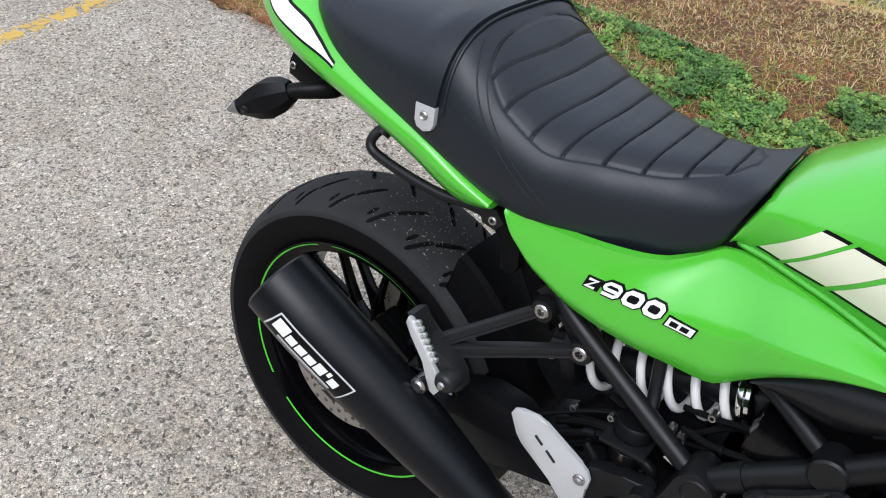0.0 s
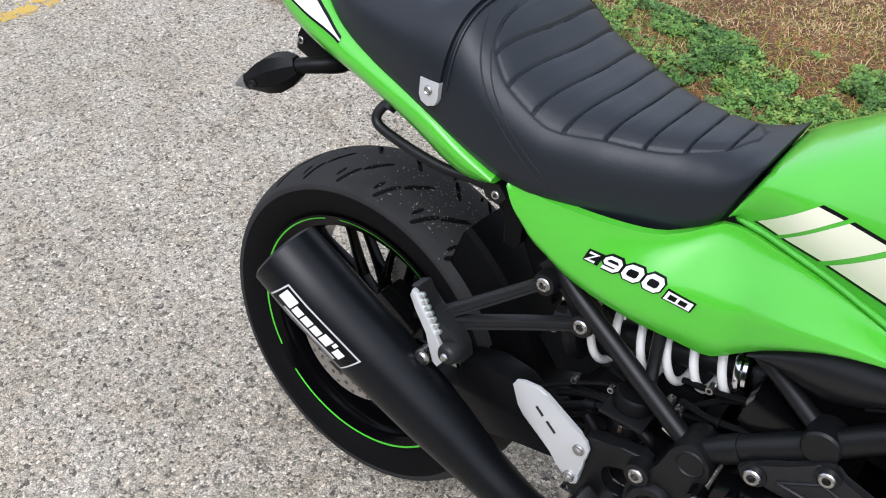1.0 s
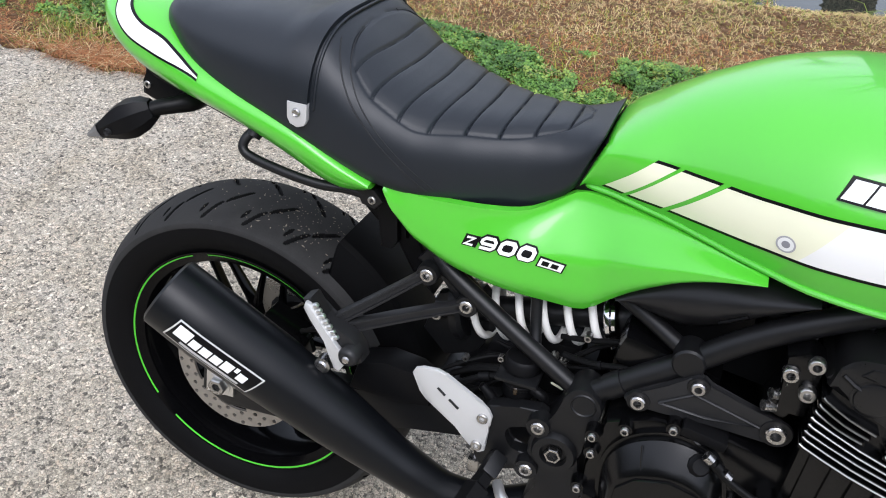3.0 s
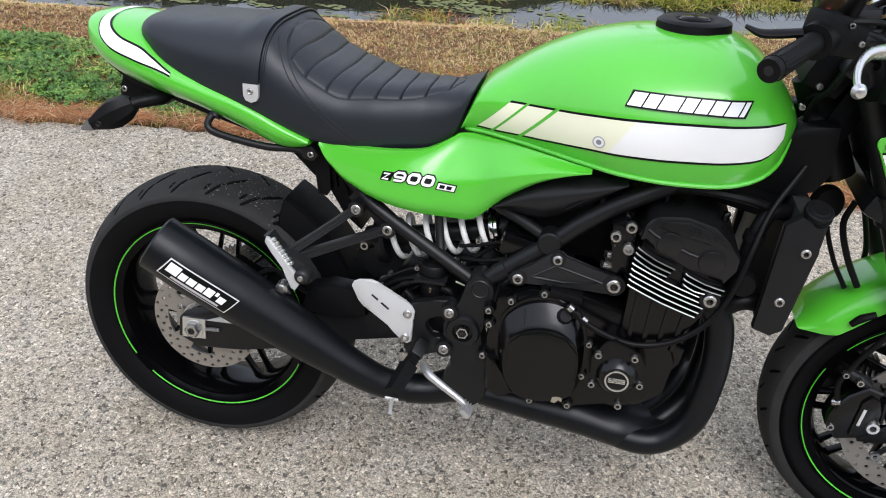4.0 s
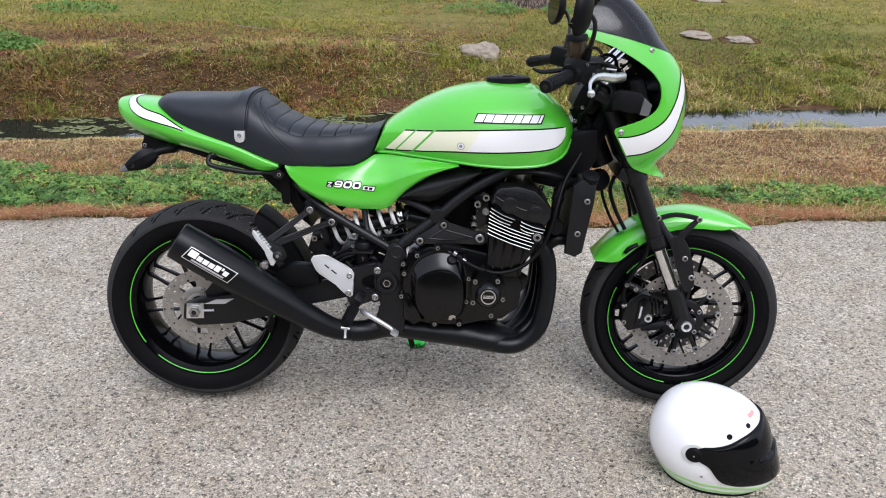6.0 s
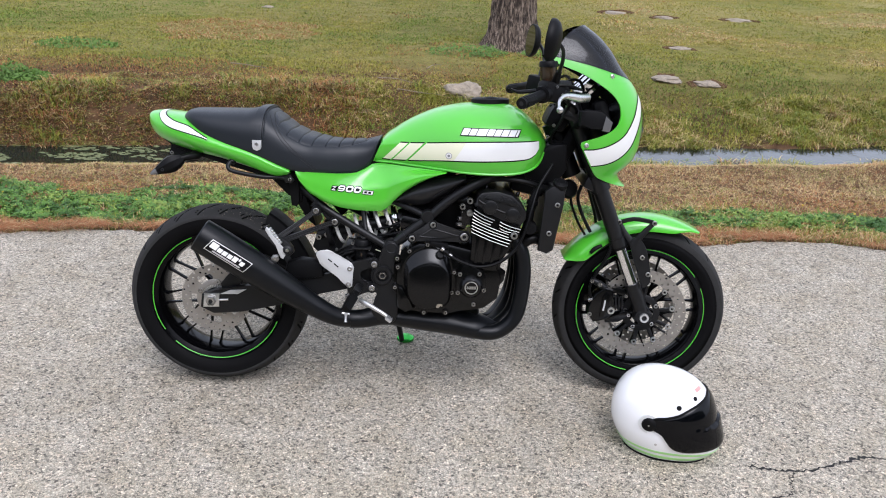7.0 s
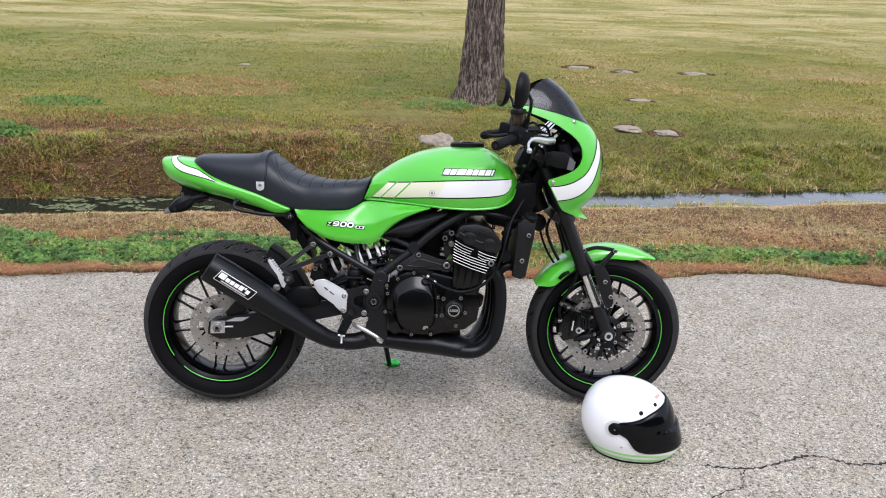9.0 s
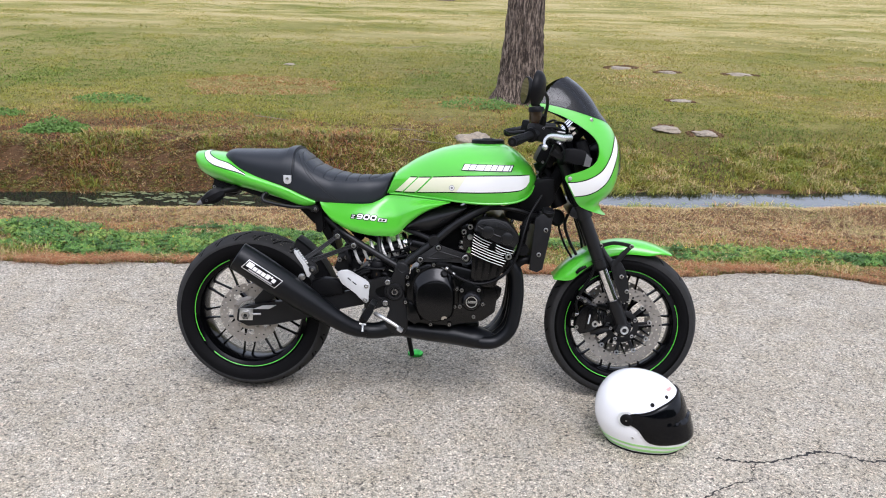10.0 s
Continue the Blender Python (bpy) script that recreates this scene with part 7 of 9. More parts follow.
def muffler_badge():
    """A bordered plate wrapped on the muffler, with plain bars on it."""
    path = curve([V(*p) for p in MUFF], 6)
    radii = np.interp(np.linspace(0, 1, len(path)), np.linspace(0, 1, 7), [0.055, 0.0565, 0.055, 0.048, 0.037, 0.031, 0.030])
    run = np.concatenate([[0], np.cumsum([(b - a).length for a, b in zip(path, path[1:])])])

    def at(s, h, lift):
        i = min(max(int(np.searchsorted(run, s)) - 1, 0), len(path) - 2)
        f = (s - run[i]) / (run[i + 1] - run[i])
        c = path[i].lerp(path[i + 1], f)
        ax = (path[min(i + 2, len(path) - 1)] - path[max(i - 1, 0)]).normalized()
        out = (Vector((0, -1, 0)) - ax * Vector((0, -1, 0)).dot(ax)).normalized()
        upw = ax.cross(out)
        upw = upw if upw.z > 0 else -upw
        r = float(radii[i] + (radii[i + 1] - radii[i]) * f) + lift + 0.0006
        a = h / r
        return c + r * (math.cos(a) * out + math.sin(a) * upw)

    def sheet(s0, s1, h0, h1, lift, name, m, parent, slope=0.0):
        rows = [[at(s0 + (s1 - s0) * i / 16 + slope * (h0 + (h1 - h0) * j / 8), h0 + (h1 - h0) * j / 8, lift) for j in range(9)] for i in range(17)]
        return part(name, join(rows, cap=False, closed=False), m, parent)

    badge = sheet(0.036, 0.178, -0.0155, 0.0265, 0.0004, "badge", mat("badge_silver", (0.62, 0.62, 0.60), 0.4, metal=0.3, vary=0.05), muffler, slope=0.25)
    badge["label"] = "black muffler badge with silver border"
    sheet(0.0385, 0.1755, -0.0132, 0.0242, 0.0009, "badge_field", BLACK_DECAL, badge, slope=0.25)
    widths = (0.022, 0.014, 0.015, 0.015, 0.016, 0.006, 0.014)
    s = 0.044
    for i, wd in enumerate(widths):
        lo, hi = (0.000, 0.0205) if i == 0 else (0.000, 0.0175) if i == 4 else (0.010, 0.0185) if i == 5 else (0.000, 0.0145)
        sheet(s, s + wd, lo, hi, 0.0015, "badge_bar", WHITE_DECAL, badge, slope=0.15)
        s += wd + 0.0026
    sheet(0.060, 0.158, -0.0098, -0.0042, 0.0015, "badge_bar", mat("badge_grey", (0.42, 0.42, 0.41), 0.5), badge, slope=0.2)


muffler_badge()
part("hanger_bolt", lathe([(0, 0.010), (0.007, 0.010), (0.009, 0.007), (0.0125, 0.006), (0.013, -0.01)], V(0.226, 0.205, 0.487), (0, -1, 0), n=18), STEEL, muffler)

# --- pillion peg bracket, rider foot controls
def arm(pts, half, deep=0.009):
    """A cast arm that swings outwards, with a raised lip along both edges and a groove between."""
    p = curve([V(*q) for q in pts], 6)
    rings = []
    for i, q in enumerate(p):
        d = (p[min(i + 1, len(p) - 1)] - p[max(i - 1, 0)]).normalized()
        out = (Vector((0, -1, 0)) - d * Vector((0, -1, 0)).dot(d)).normalized()
        up = d.cross(out)
        up = up if up.z > 0 else -up
        h = half[0] + (half[1] - half[0]) * i / (len(p) - 1)
        rings.append([q + up * h * a + out * deep * b for a, b in ((1, -0.8), (1, 0.7), (0.86, 1), (0.5, 1), (0.38, 0.62), (-0.38, 0.62), (-0.5, 1), (-0.86, 1), (-1, 0.7), (-1, -0.8), (-0.7, -1), (0.7, -1))])
    return join(rings)


bracket = part("peg_bracket", arm([(0.345, 0.126, 0.634), (0.290, 0.148, 0.592), (0.232, 0.176, 0.551)], (0.0076, 0.0088)), CAST, bike, "black cast pillion footrest bracket", sharp=25)
part("bracket_arm", arm([(0.410, 0.125, 0.601), (0.330, 0.148, 0.572), (0.246, 0.175, 0.541)], (0.0074, 0.0092)), CAST, bracket, sharp=25)
part("bracket_hub", plate([(0.190, 0.590), (0.203, 0.596), (0.222, 0.563), (0.246, 0.556), (0.268, 0.545), (0.282, 0.527), (0.287, 0.508), (0.274, 0.497), (0.256, 0.505), (0.240, 0.524), (0.214, 0.558)], 0.174, 0.205, 0.005), CAST, bracket, sharp=25)
part("bracket_boss", lathe([(0, 0.016), (0.0085, 0.016), (0.0125, 0.014), (0.0155, 0.009), (0.0165, -0.012)], V(0.269, 0.206, 0.520), (0, -1, 0), n=28), CAST, bracket)
part("peg_pivot", lathe([(0, 0.003), (0.0045, 0.003), (0.006, 0.0)], V(0.269, 0.2225, 0.520), (0, -1, 0), n=18), STEEL, bracket)
for u, v in ((0.350, 0.637), (0.413, 0.602)):
    part("bolt_boss", lathe([(0.007, 0.006), (0.0155, 0.006), (0.0172, 0.0), (0.0172, -0.025)], V(u, 0.128, v), (0, -1, 0), n=24), SATIN, bracket)
    part("bolt", bolt(V(u, 0.130, v), 0.0105, 0.006), STEEL, bracket)
part("bracket_back", plate([(0.33, 0.50), (0.35, 0.57), (0.42, 0.60), (0.46, 0.56), (0.42, 0.48), (0.37, 0.46)], 0.050, 0.070, 0.006), SATIN, bike, "black inner bracket plate")
for u, v in ((0.352, 0.536), (0.380, 0.546)):
    part("bolt", bolt(V(u, 0.072, v), 0.0095, 0.008), STEEL, bike)
PEG = [(0.196, 0.583), (0.199, 0.593), (0.206, 0.591), (0.221, 0.567), (0.244, 0.538), (0.258, 0.523), (0.262, 0.501), (0.254, 0.488), (0.245, 0.492), (0.240, 0.514), (0.230, 0.534), (0.207, 0.566)]
peg = part("pillion_peg", plate(PEG, 0.205, 0.214, 0.0025), SILVER, bracket, "folded silver pillion footrest")
for i in range(7):
    f = i / 6
    part("peg_tooth", lathe([(0, 0.008), (0.003, 0.0075), (0.0045, 0.005), (0.0048, -0.004)], V(0.2105 + 0.033 * f, 0.206, 0.586 - 0.045 * f), (0.82, -0.25, 0.55), n=10), ALLOY, peg)

heel = part("heel_guard", plate([(0.357, 0.499), (0.361, 0.508), (0.372, 0.5135), (0.395, 0.5165), (0.408, 0.512), (0.466, 0.480), (0.477, 0.472), (0.4835, 0.460), (0.4825, 0.444), (0.4780, 0.430), (0.4800, 0.408), (0.4785, 0.394), (0.470, 0.388), (0.460, 0.392), (0.446, 0.410), (0.430, 0.424), (0.380, 0.458), (0.370, 0.470)], 0.174, 0.181, 0.0025), SILVER, bike, "silver grey heel guard plate", sharp=30)
for a, b in (((0.398, 0.486), (0.410, 0.476)), ((0.417, 0.471), (0.432, 0.459))):
    part("guard_slot", tube([V(a[0], 0.181, a[1]), V(b[0], 0.181, b[1])], 0.0022, n=6), DARK, heel)
bolts(heel, STEEL, [(0.470, 0.181, 0.455), (0.466, 0.181, 0.402)], 0.0085, 0.004)
step = part("footrest_bracket", plate([(0.470, 0.470), (0.490, 0.478), (0.548, 0.492), (0.562, 0.476), (0.548, 0.458), (0.508, 0.450), (0.500, 0.428), (0.515, 0.405), (0.540, 0.408), (0.556, 0.394), (0.545, 0.375), (0.515, 0.372), (0.495, 0.355), (0.470, 0.360), (0.460, 0.385), (0.478, 0.410), (0.472, 0.435)], 0.150, 0.172, 0.004, k=2), SATIN, bike, "black cast footrest bracket", sharp=30)
bolts(step, STEEL, [(0.552, 0.186, 0.474), (0.545, 0.186, 0.392)], 0.0105, 0.006)
for u, v in ((0.552, 0.474), (0.545, 0.392)):
    part("bolt_boss", lathe([(0.009, 0.003), (0.0165, 0.003), (0.018, -0.018)], V(u, 0.186, v), (0, -1, 0), n=24), SATIN, step)
REST_A, REST_B = V(0.494, 0.205, 0.384), V(0.470, 0.290, 0.345)
rest = part("footrest", tube([REST_A, REST_A.lerp(REST_B, 0.26), REST_A.lerp(REST_B, 0.30), REST_B], [0.012, 0.014, 0.0190, 0.0165], n=4, k=1), GRIP, step, "black ribbed rubber footrest")
for i in range(8):
    part("rest_rib", tube([REST_A.lerp(REST_B, 0.31 + 0.087 * i), REST_A.lerp(REST_B, 0.345 + 0.087 * i)], 0.0186 - 0.0002 * i, n=4), GRIP, rest)
part("rest_plate", block(REST_A.lerp(REST_B, 1.0) + Vector((0, -0.002, -0.012)), (0.026, 0.006, 0.006), 0.002, (-20, 10, 10)), CAST_ALLOY, rest)
part("rest_knuckle", block(V(0.497, 0.195, 0.386), (0.026, 0.040, 0.030), 0.006, (25, 30, 0)), SATIN, rest)
part("feeler", tube([V(0.471, 0.294, 0.336), V(0.471, 0.298, 0.326), V(0.471, 0.301, 0.318), V(0.471, 0.304, 0.308)], [0.0060, 0.0040, 0.0034, 0.0048], n=10), CAST_ALLOY, rest)
pedal = part("brake_pedal", tube([V(0.508, 0.190, 0.350), V(0.522, 0.215, 0.350), V(0.548, 0.228, 0.340), V(0.588, 0.238, 0.320), V(0.602, 0.241, 0.310)], [0.0085, 0.0085, 0.0075, 0.0065, 0.006], n=12, k=4), CAST_ALLOY, step, "polished alloy rear brake pedal")
part("pedal_tip", block(V(0.606, 0.250, 0.306), (0.022, 0.032, 0.010), 0.003, (0, 35, 0)), CAST_ALLOY, pedal)
for i in range(4):
    part("tip_rib", block(V(0.602 + 0.005 * i, 0.250, 0.315 - 0.0035 * i), (0.0018, 0.036, 0.004), 0, (0, 35, 0)), CAST_ALLOY, pedal)
part("pedal_rod", tube([V(0.470, 0.160, 0.395), V(0.462, 0.160, 0.345)], 0.006, n=8), STEEL, step)
part("rod_clevis", block(V(0.462, 0.165, 0.350), (0.018, 0.016, 0.024), 0.003), STEEL, step)
part("rear_master_cylinder", tube([V(0.470, 0.135, 0.47), V(0.468, 0.140, 0.40)], [0.014, 0.013], n=14), SATIN, step)
res = part("brake_reservoir", lathe([(0, 0), (0.020, 0), (0.024, 0.005), (0.0245, 0.020), (0.0255, 0.021), (0.0255, 0.025), (0.0245, 0.026), (0.0245, 0.046), (0.027, 0.048), (0.027, 0.064), (0.024, 0.068), (0, 0.068)], V(0.506, 0.130, 0.476), (0, 0.05, 1), n=28), PLASTIC, step, "black rear brake fluid reservoir")
part("level_window", block(V(0.506, 0.1545, 0.498), (0.006, 0.002, 0.012), 0.001, seg=1), FLUID, res)
part("reservoir_hose", tube([V(0.490, 0.13, 0.505), V(0.465, 0.13, 0.508), V(0.43, 0.125, 0.492), V(0.40, 0.12, 0.47)], 0.0055, n=8, k=4), HOSE, step)
part("reservoir_hose", tube([V(0.500, 0.13, 0.476), V(0.49, 0.135, 0.462), V(0.475, 0.138, 0.465)], 0.0055, n=8, k=4), HOSE, step)
bolts(step, STEEL, [(0.530, 0.125, 0.478)], 0.006, 0.008)
for w, v in ((0.03, 0.56), (-0.05, 0.58)):
    part("inner_box", block(V(0.53, w, v - 0.06), (0.10, 0.08, 0.08), 0.01), PLASTIC, bike)

# cables, connectors and small fittings between the swingarm and the frame
def wire(points, r=0.0038, m=None, k=5):
    part("cable", tube([V(*p) for p in points], r, n=8, k=k), m or HOSE, step)


wire([(0.372, 0.140, 0.452), (0.40, 0.142, 0.462), (0.425, 0.140, 0.478), (0.455, 0.138, 0.497), (0.482, 0.136, 0.505)], 0.005)
wire([(0.372, 0.138, 0.436), (0.41, 0.142, 0.440), (0.44, 0.140, 0.452), (0.47, 0.134, 0.458)], 0.0042)
wire([(0.375, 0.128, 0.470), (0.42, 0.120, 0.500), (0.47, 0.112, 0.522), (0.53, 0.112, 0.528), (0.60, 0.118, 0.548), (0.68, 0.130, 0.592)], 0.0036)
wire([(0.55, 0.100, 0.575), (0.60, 0.110, 0.590), (0.66, 0.118, 0.612), (0.72, 0.120, 0.630)], 0.0042)
wire([(0.560, 0.120, 0.560), (0.60, 0.132, 0.566), (0.65, 0.140, 0.582), (0.70, 0.142, 0.606), (0.735, 0.140, 0.622)], 0.0046)
for q in (0.612, 0.668):
    part("cable_tie", tube([V(q, 0.1345, 0.5685 + 0.30 * (q - 0.612)), V(q + 0.004, 0.1352, 0.570 + 0.30 * (q - 0.612))], 0.0066, n=10), PLASTIC, step)
for u, w, v, r in ((0.548, 0.118, 0.552, 0.0060), (0.561, 0.112, 0.540, 0.0075), (0.590, 0.125, 0.605, 0.0055), (0.655, 0.128, 0.560, 0.0065)):
    part("fitting", bolt(V(u, w, v), r, 0.010), STEEL, step)
wire([(0.46, 0.112, 0.545), (0.50, 0.116, 0.538), (0.545, 0.118, 0.522), (0.575, 0.120, 0.500)], 0.003)
for u, w, v, r in ((0.384, 0.141, 0.455, 0.0085), (0.386, 0.140, 0.438, 0.0095), (0.402, 0.142, 0.463, 0.0065), (0.455, 0.139, 0.497, 0.0068), (0.640, 0.116, 0.605, 0.0060)):
    part("cable_sleeve", tube([V(u - 0.008, w, v - 0.003), V(u + 0.008, w, v + 0.003)], r, n=10), PLASTIC, step)
for u, w, v in ((0.418, 0.118, 0.505), (0.452, 0.130, 0.470), (0.528, 0.132, 0.512), (0.474, 0.128, 0.530)):
    part("bolt", bolt(V(u, w, v), 0.0052, 0.006), STEEL, step)
part("switch_body", tube([V(0.482, 0.146, 0.452), V(0.470, 0.148, 0.472), V(0.455, 0.148, 0.487)], [0.0075, 0.0085, 0.006], n=10, k=2), PLASTIC, step)
part("switch_spring", tube([V(0.478 + 0.0022 * k + 0.004 * math.cos(2.2 * k), 0.150, 0.447 - 0.0028 * k + 0.004 * math.sin(2.2 * k)) for k in range(12)], 0.0012, n=6), STEEL, step)
part("reservoir_clip", block(V(0.506, 0.134, 0.520), (0.062, 0.062, 0.006), 0.002), SATIN, res)
part("reservoir_spout", tube([V(0.526, 0.140, 0.500), V(0.544, 0.142, 0.494), V(0.548, 0.140, 0.484)], [0.008, 0.008, 0.0065], n=10, k=2), PLASTIC, res)
part("wire_tag", block(V(0.560, 0.128, 0.508), (0.020, 0.002, 0.004), 0.001, (0, 20, 0), 1), CREAM_DECAL, step)

# --- tail rails, indicators, plate carrier
rail = sides("grab_rail", lambda: tube([V(0.076, 0.130, 0.800), V(0.066, 0.140, 0.788), V(0.064, 0.146, 0.774), V(0.080, 0.148, 0.764), V(0.135, 0.150, 0.754), V(0.185, 0.148, 0.748), V(0.225, 0.142, 0.748), V(0.258, 0.138, 0.744)], 0.0072, n=12, k=5), SATIN, bike, "black tubular grab hook")
sides("rail_foot", lambda: tube([V(0.080, 0.122, 0.808), V(0.074, 0.136, 0.790)], [0.013, 0.011], n=14), SATIN, rail)
sides("rail_tab", lambda: plate([(0.236, 0.758), (0.268, 0.758), (0.282, 0.742), (0.270, 0.728), (0.250, 0.732)], 0.120, 0.146, 0.004), SATIN, rail)
bolts(rail, STEEL, [(0.266, 0.146, 0.742)], 0.006, 0.003)


def indicator(tip, root, table):
    """A pointed rubber-stalked turn signal."""
    a, b = Vector(tip), Vector(root)
    d = (b - a).normalized()
    up = Vector((0, 0, 1)) - d * d.z
    up.normalize()
    across = d.cross(up)
    rings = []
    for s, hw, hh in table:
        c = a + (b - a) * s
        rings.append([c + across * hw * x + up * hh * y for x, y in ((1, 0.35), (0.62, 0.95), (-0.62, 0.95), (-1, 0.35), (-1, -0.45), (-0.5, -1), (0.5, -1), (1, -0.45))])
    return join(rings)


SIGNAL = ((0.0, 0.0015, 0.002), (0.22, 0.0115, 0.0125), (0.48, 0.0225, 0.0240), (0.66, 0.0250, 0.0275), (0.86, 0.0215, 0.0235), (1.0, 0.0140, 0.0150))
plate_arm = part("plate_carrier", plate([(-0.11, 0.848), (-0.085, 0.842), (-0.05, 0.82), (-0.03, 0.80), (-0.06, 0.79), (-0.10, 0.80), (-0.135, 0.76), (-0.150, 0.765), (-0.125, 0.82)], -0.05, 0.05, 0.005), PLASTIC, bike, "black number plate carrier")
for s in (1, -1):
    ind = part("indicator", indicator(V(-0.183, s * 0.172, 0.749), V(-0.088, s * 0.140, 0.799), SIGNAL), PLASTIC, plate_arm, "black pointed turn signal", sharp=20)
    part("indicator_lens", indicator(V(-0.184, s * 0.1725, 0.7485), V(-0.089, s * 0.1405, 0.7985), ((0.0, 0.002, 0.0026), (0.10, 0.0068, 0.0076), (0.20, 0.0116, 0.0126))), TIP, ind, sharp=20)
    part("stalk", tube([V(-0.098, s * 0.144, 0.794), V(-0.082, s * 0.136, 0.801), V(-0.062, s * 0.122, 0.805), V(-0.048, s * 0.098, 0.808), V(-0.046, s * 0.05, 0.812)], [0.0135, 0.0115, 0.0125, 0.0165, 0.016], n=14, k=4), HOSE, plate_arm)
    part("lens_screw", lathe([(0, -0.001), (0.003, -0.001), (0.0048, 0.002), (0.0055, -0.004)], V(-0.142, s * 0.1805, 0.765), (0, -s, 0), n=12), DARK, ind)
    part("carrier_side", plate([(-0.141, 0.843), (-0.100, 0.836), (-0.045, 0.811), (-0.046, 0.789), (-0.085, 0.785), (-0.109, 0.780), (-0.150, 0.794), (-0.141, 0.814)], *sorted((s * 0.05, s * 0.084)), 0.005), PLASTIC, plate_arm)
part("bolt", bolt(V(-0.138, 0.084, 0.810), 0.0060, 0.003), STEEL, plate_arm)
sides("fender_stay", lambda: plate([(0.256, 0.757), (0.286, 0.757), (0.291, 0.660), (0.282, 0.645), (0.264, 0.648), (0.258, 0.70)], 0.088, 0.104, 0.004), PLASTIC, bike, "black tail fender stay")
part("inner_fender", plate([(0.23, 0.755), (0.30, 0.70), (0.33, 0.62), (0.345, 0.57), (0.31, 0.60), (0.27, 0.68), (0.20, 0.74)], -0.08, 0.08, 0.005), PLASTIC, bike, "black inner tail panel")
part("tail_tray", plate([(0.28, 0.74), (0.34, 0.74), (0.50, 0.70), (0.60, 0.72), (0.58, 0.64), (0.44, 0.65), (0.36, 0.67), (0.31, 0.64), (0.285, 0.66)], -0.055, 0.055, 0.006), PLASTIC, bike, "black battery and tail tray")

# --- side stand
stand = part("side_stand", tube([V(0.600, -0.15, 0.27), V(0.615, -0.20, 0.17), V(0.632, -0.262, 0.058)], [0.012, 0.011, 0.010], n=12, k=3), SATIN, bike, "side stand with green anodised foot")
foot_w = pose(0, 0, 0, -LEAN_ON_STAND, 0, 0).inverted() @ Vector((0.645, 0.300, 0.0))
foot = part("stand_foot", lathe([(0, 0.018), (0.018, 0.018), (0.027, 0.014), (0.034, 0.009), (0.035, 0.001), (0, 0.001)], foot_w, pose(0, 0, 0, -LEAN_ON_STAND, 0, 0).inverted().to_3x3() @ Vector((0, 0, 1)), n=10), ANODISED, stand, "green anodised stand foot")

# --- front end, turned a little to the right about the steering head
RAKE, STEER = 24.5, 2.0
AXIS = Vector((-math.sin(radians(RAKE)), 0, math.cos(radians(RAKE))))
HEAD_AT = V(1.180, 0, 0.940)
FRONT = Matrix.Translation(HEAD_AT) @ Matrix.Rotation(radians(-STEER), 4, AXIS) @ Matrix.Translation(-HEAD_AT)


def front_part(name, bm, material, parent=None, label="", **more):
    return part(name, bm, material, parent or bike, label, m=FRONT, **more)


def front_sides(name, make, material, parent=None, label="", **more):
    a = front_part(name, make(), material, parent, label, **more)
    front_part(name, mirrored(make()), material, parent, label, **more)
    return a


FRONT_AXLE = V(1.481, 0, 0.3045)
front_grooves = ((20, 0.0, 0.45, 0.85, 0.55, 0.0024), (20, 0.4, 0.10, 0.42, 0.8, 0.0026))
fw = wheel("front_wheel", "gloss black cast wheel with green rim tape", 0.056, 4, ((36, 142), (156, 262), (276, 384)), 0.034, 0.045, (0.3030, 0.0615, 0.2205, front_grooves), bike)
fw.matrix_local = FRONT @ Matrix.Translation(FRONT_AXLE)
for s in (-1, 1):
    part("brake_disc", holed_disc(0.116, 0.156, 0.005, 52, 3, 0.0044), DISC, fw, "drilled steel brake disc", m=pose(0, s * 0.0725 - 0.0025, 0))
    part("disc_carrier", lathe([(0.044, -0.004), (0.062, -0.004), (0.066, -0.002), (0.066, 0.002), (0.062, 0.004), (0.044, 0.004), (0.044, -0.004)], (0, s * 0.0705, 0), (0, 1, 0), n=60), SATIN, fw)
    for i in range(10):
        a = radians(10 + 36 * i)
        part("disc_button", lathe([(0.004, 0.001), (0.005, 0.004), (0.0085, 0.004), (0.0095, 0.001), (0.0095, -0.004)], (0.1085 * math.cos(a), s * 0.0755, 0.1085 * math.sin(a)), (0, s, 0), n=16), ALLOY, fw)
        part("carrier_arm", block((0.086 * math.cos(a), s * 0.0705, 0.086 * math.sin(a)), (0.053, 0.007, 0.013), 0.003, (0, -math.degrees(a), 0), 1), SATIN, fw)
    for i in range(5):
        a = radians(28 + 72 * i)
        part("bolt", bolt((0.056 * math.cos(a), s * 0.0745, 0.056 * math.sin(a)), 0.0075, 0.005, axis=(0, s, 0)), STEEL, fw)

LEG = (V(1.482, 0.105, 0.304), V(1.205, 0.105, 0.975))


def leg(s0, s1):
    """Two places along the right fork leg, from the axle up."""
    return LEG[0].lerp(LEG[1], s0), LEG[0].lerp(LEG[1], s1)


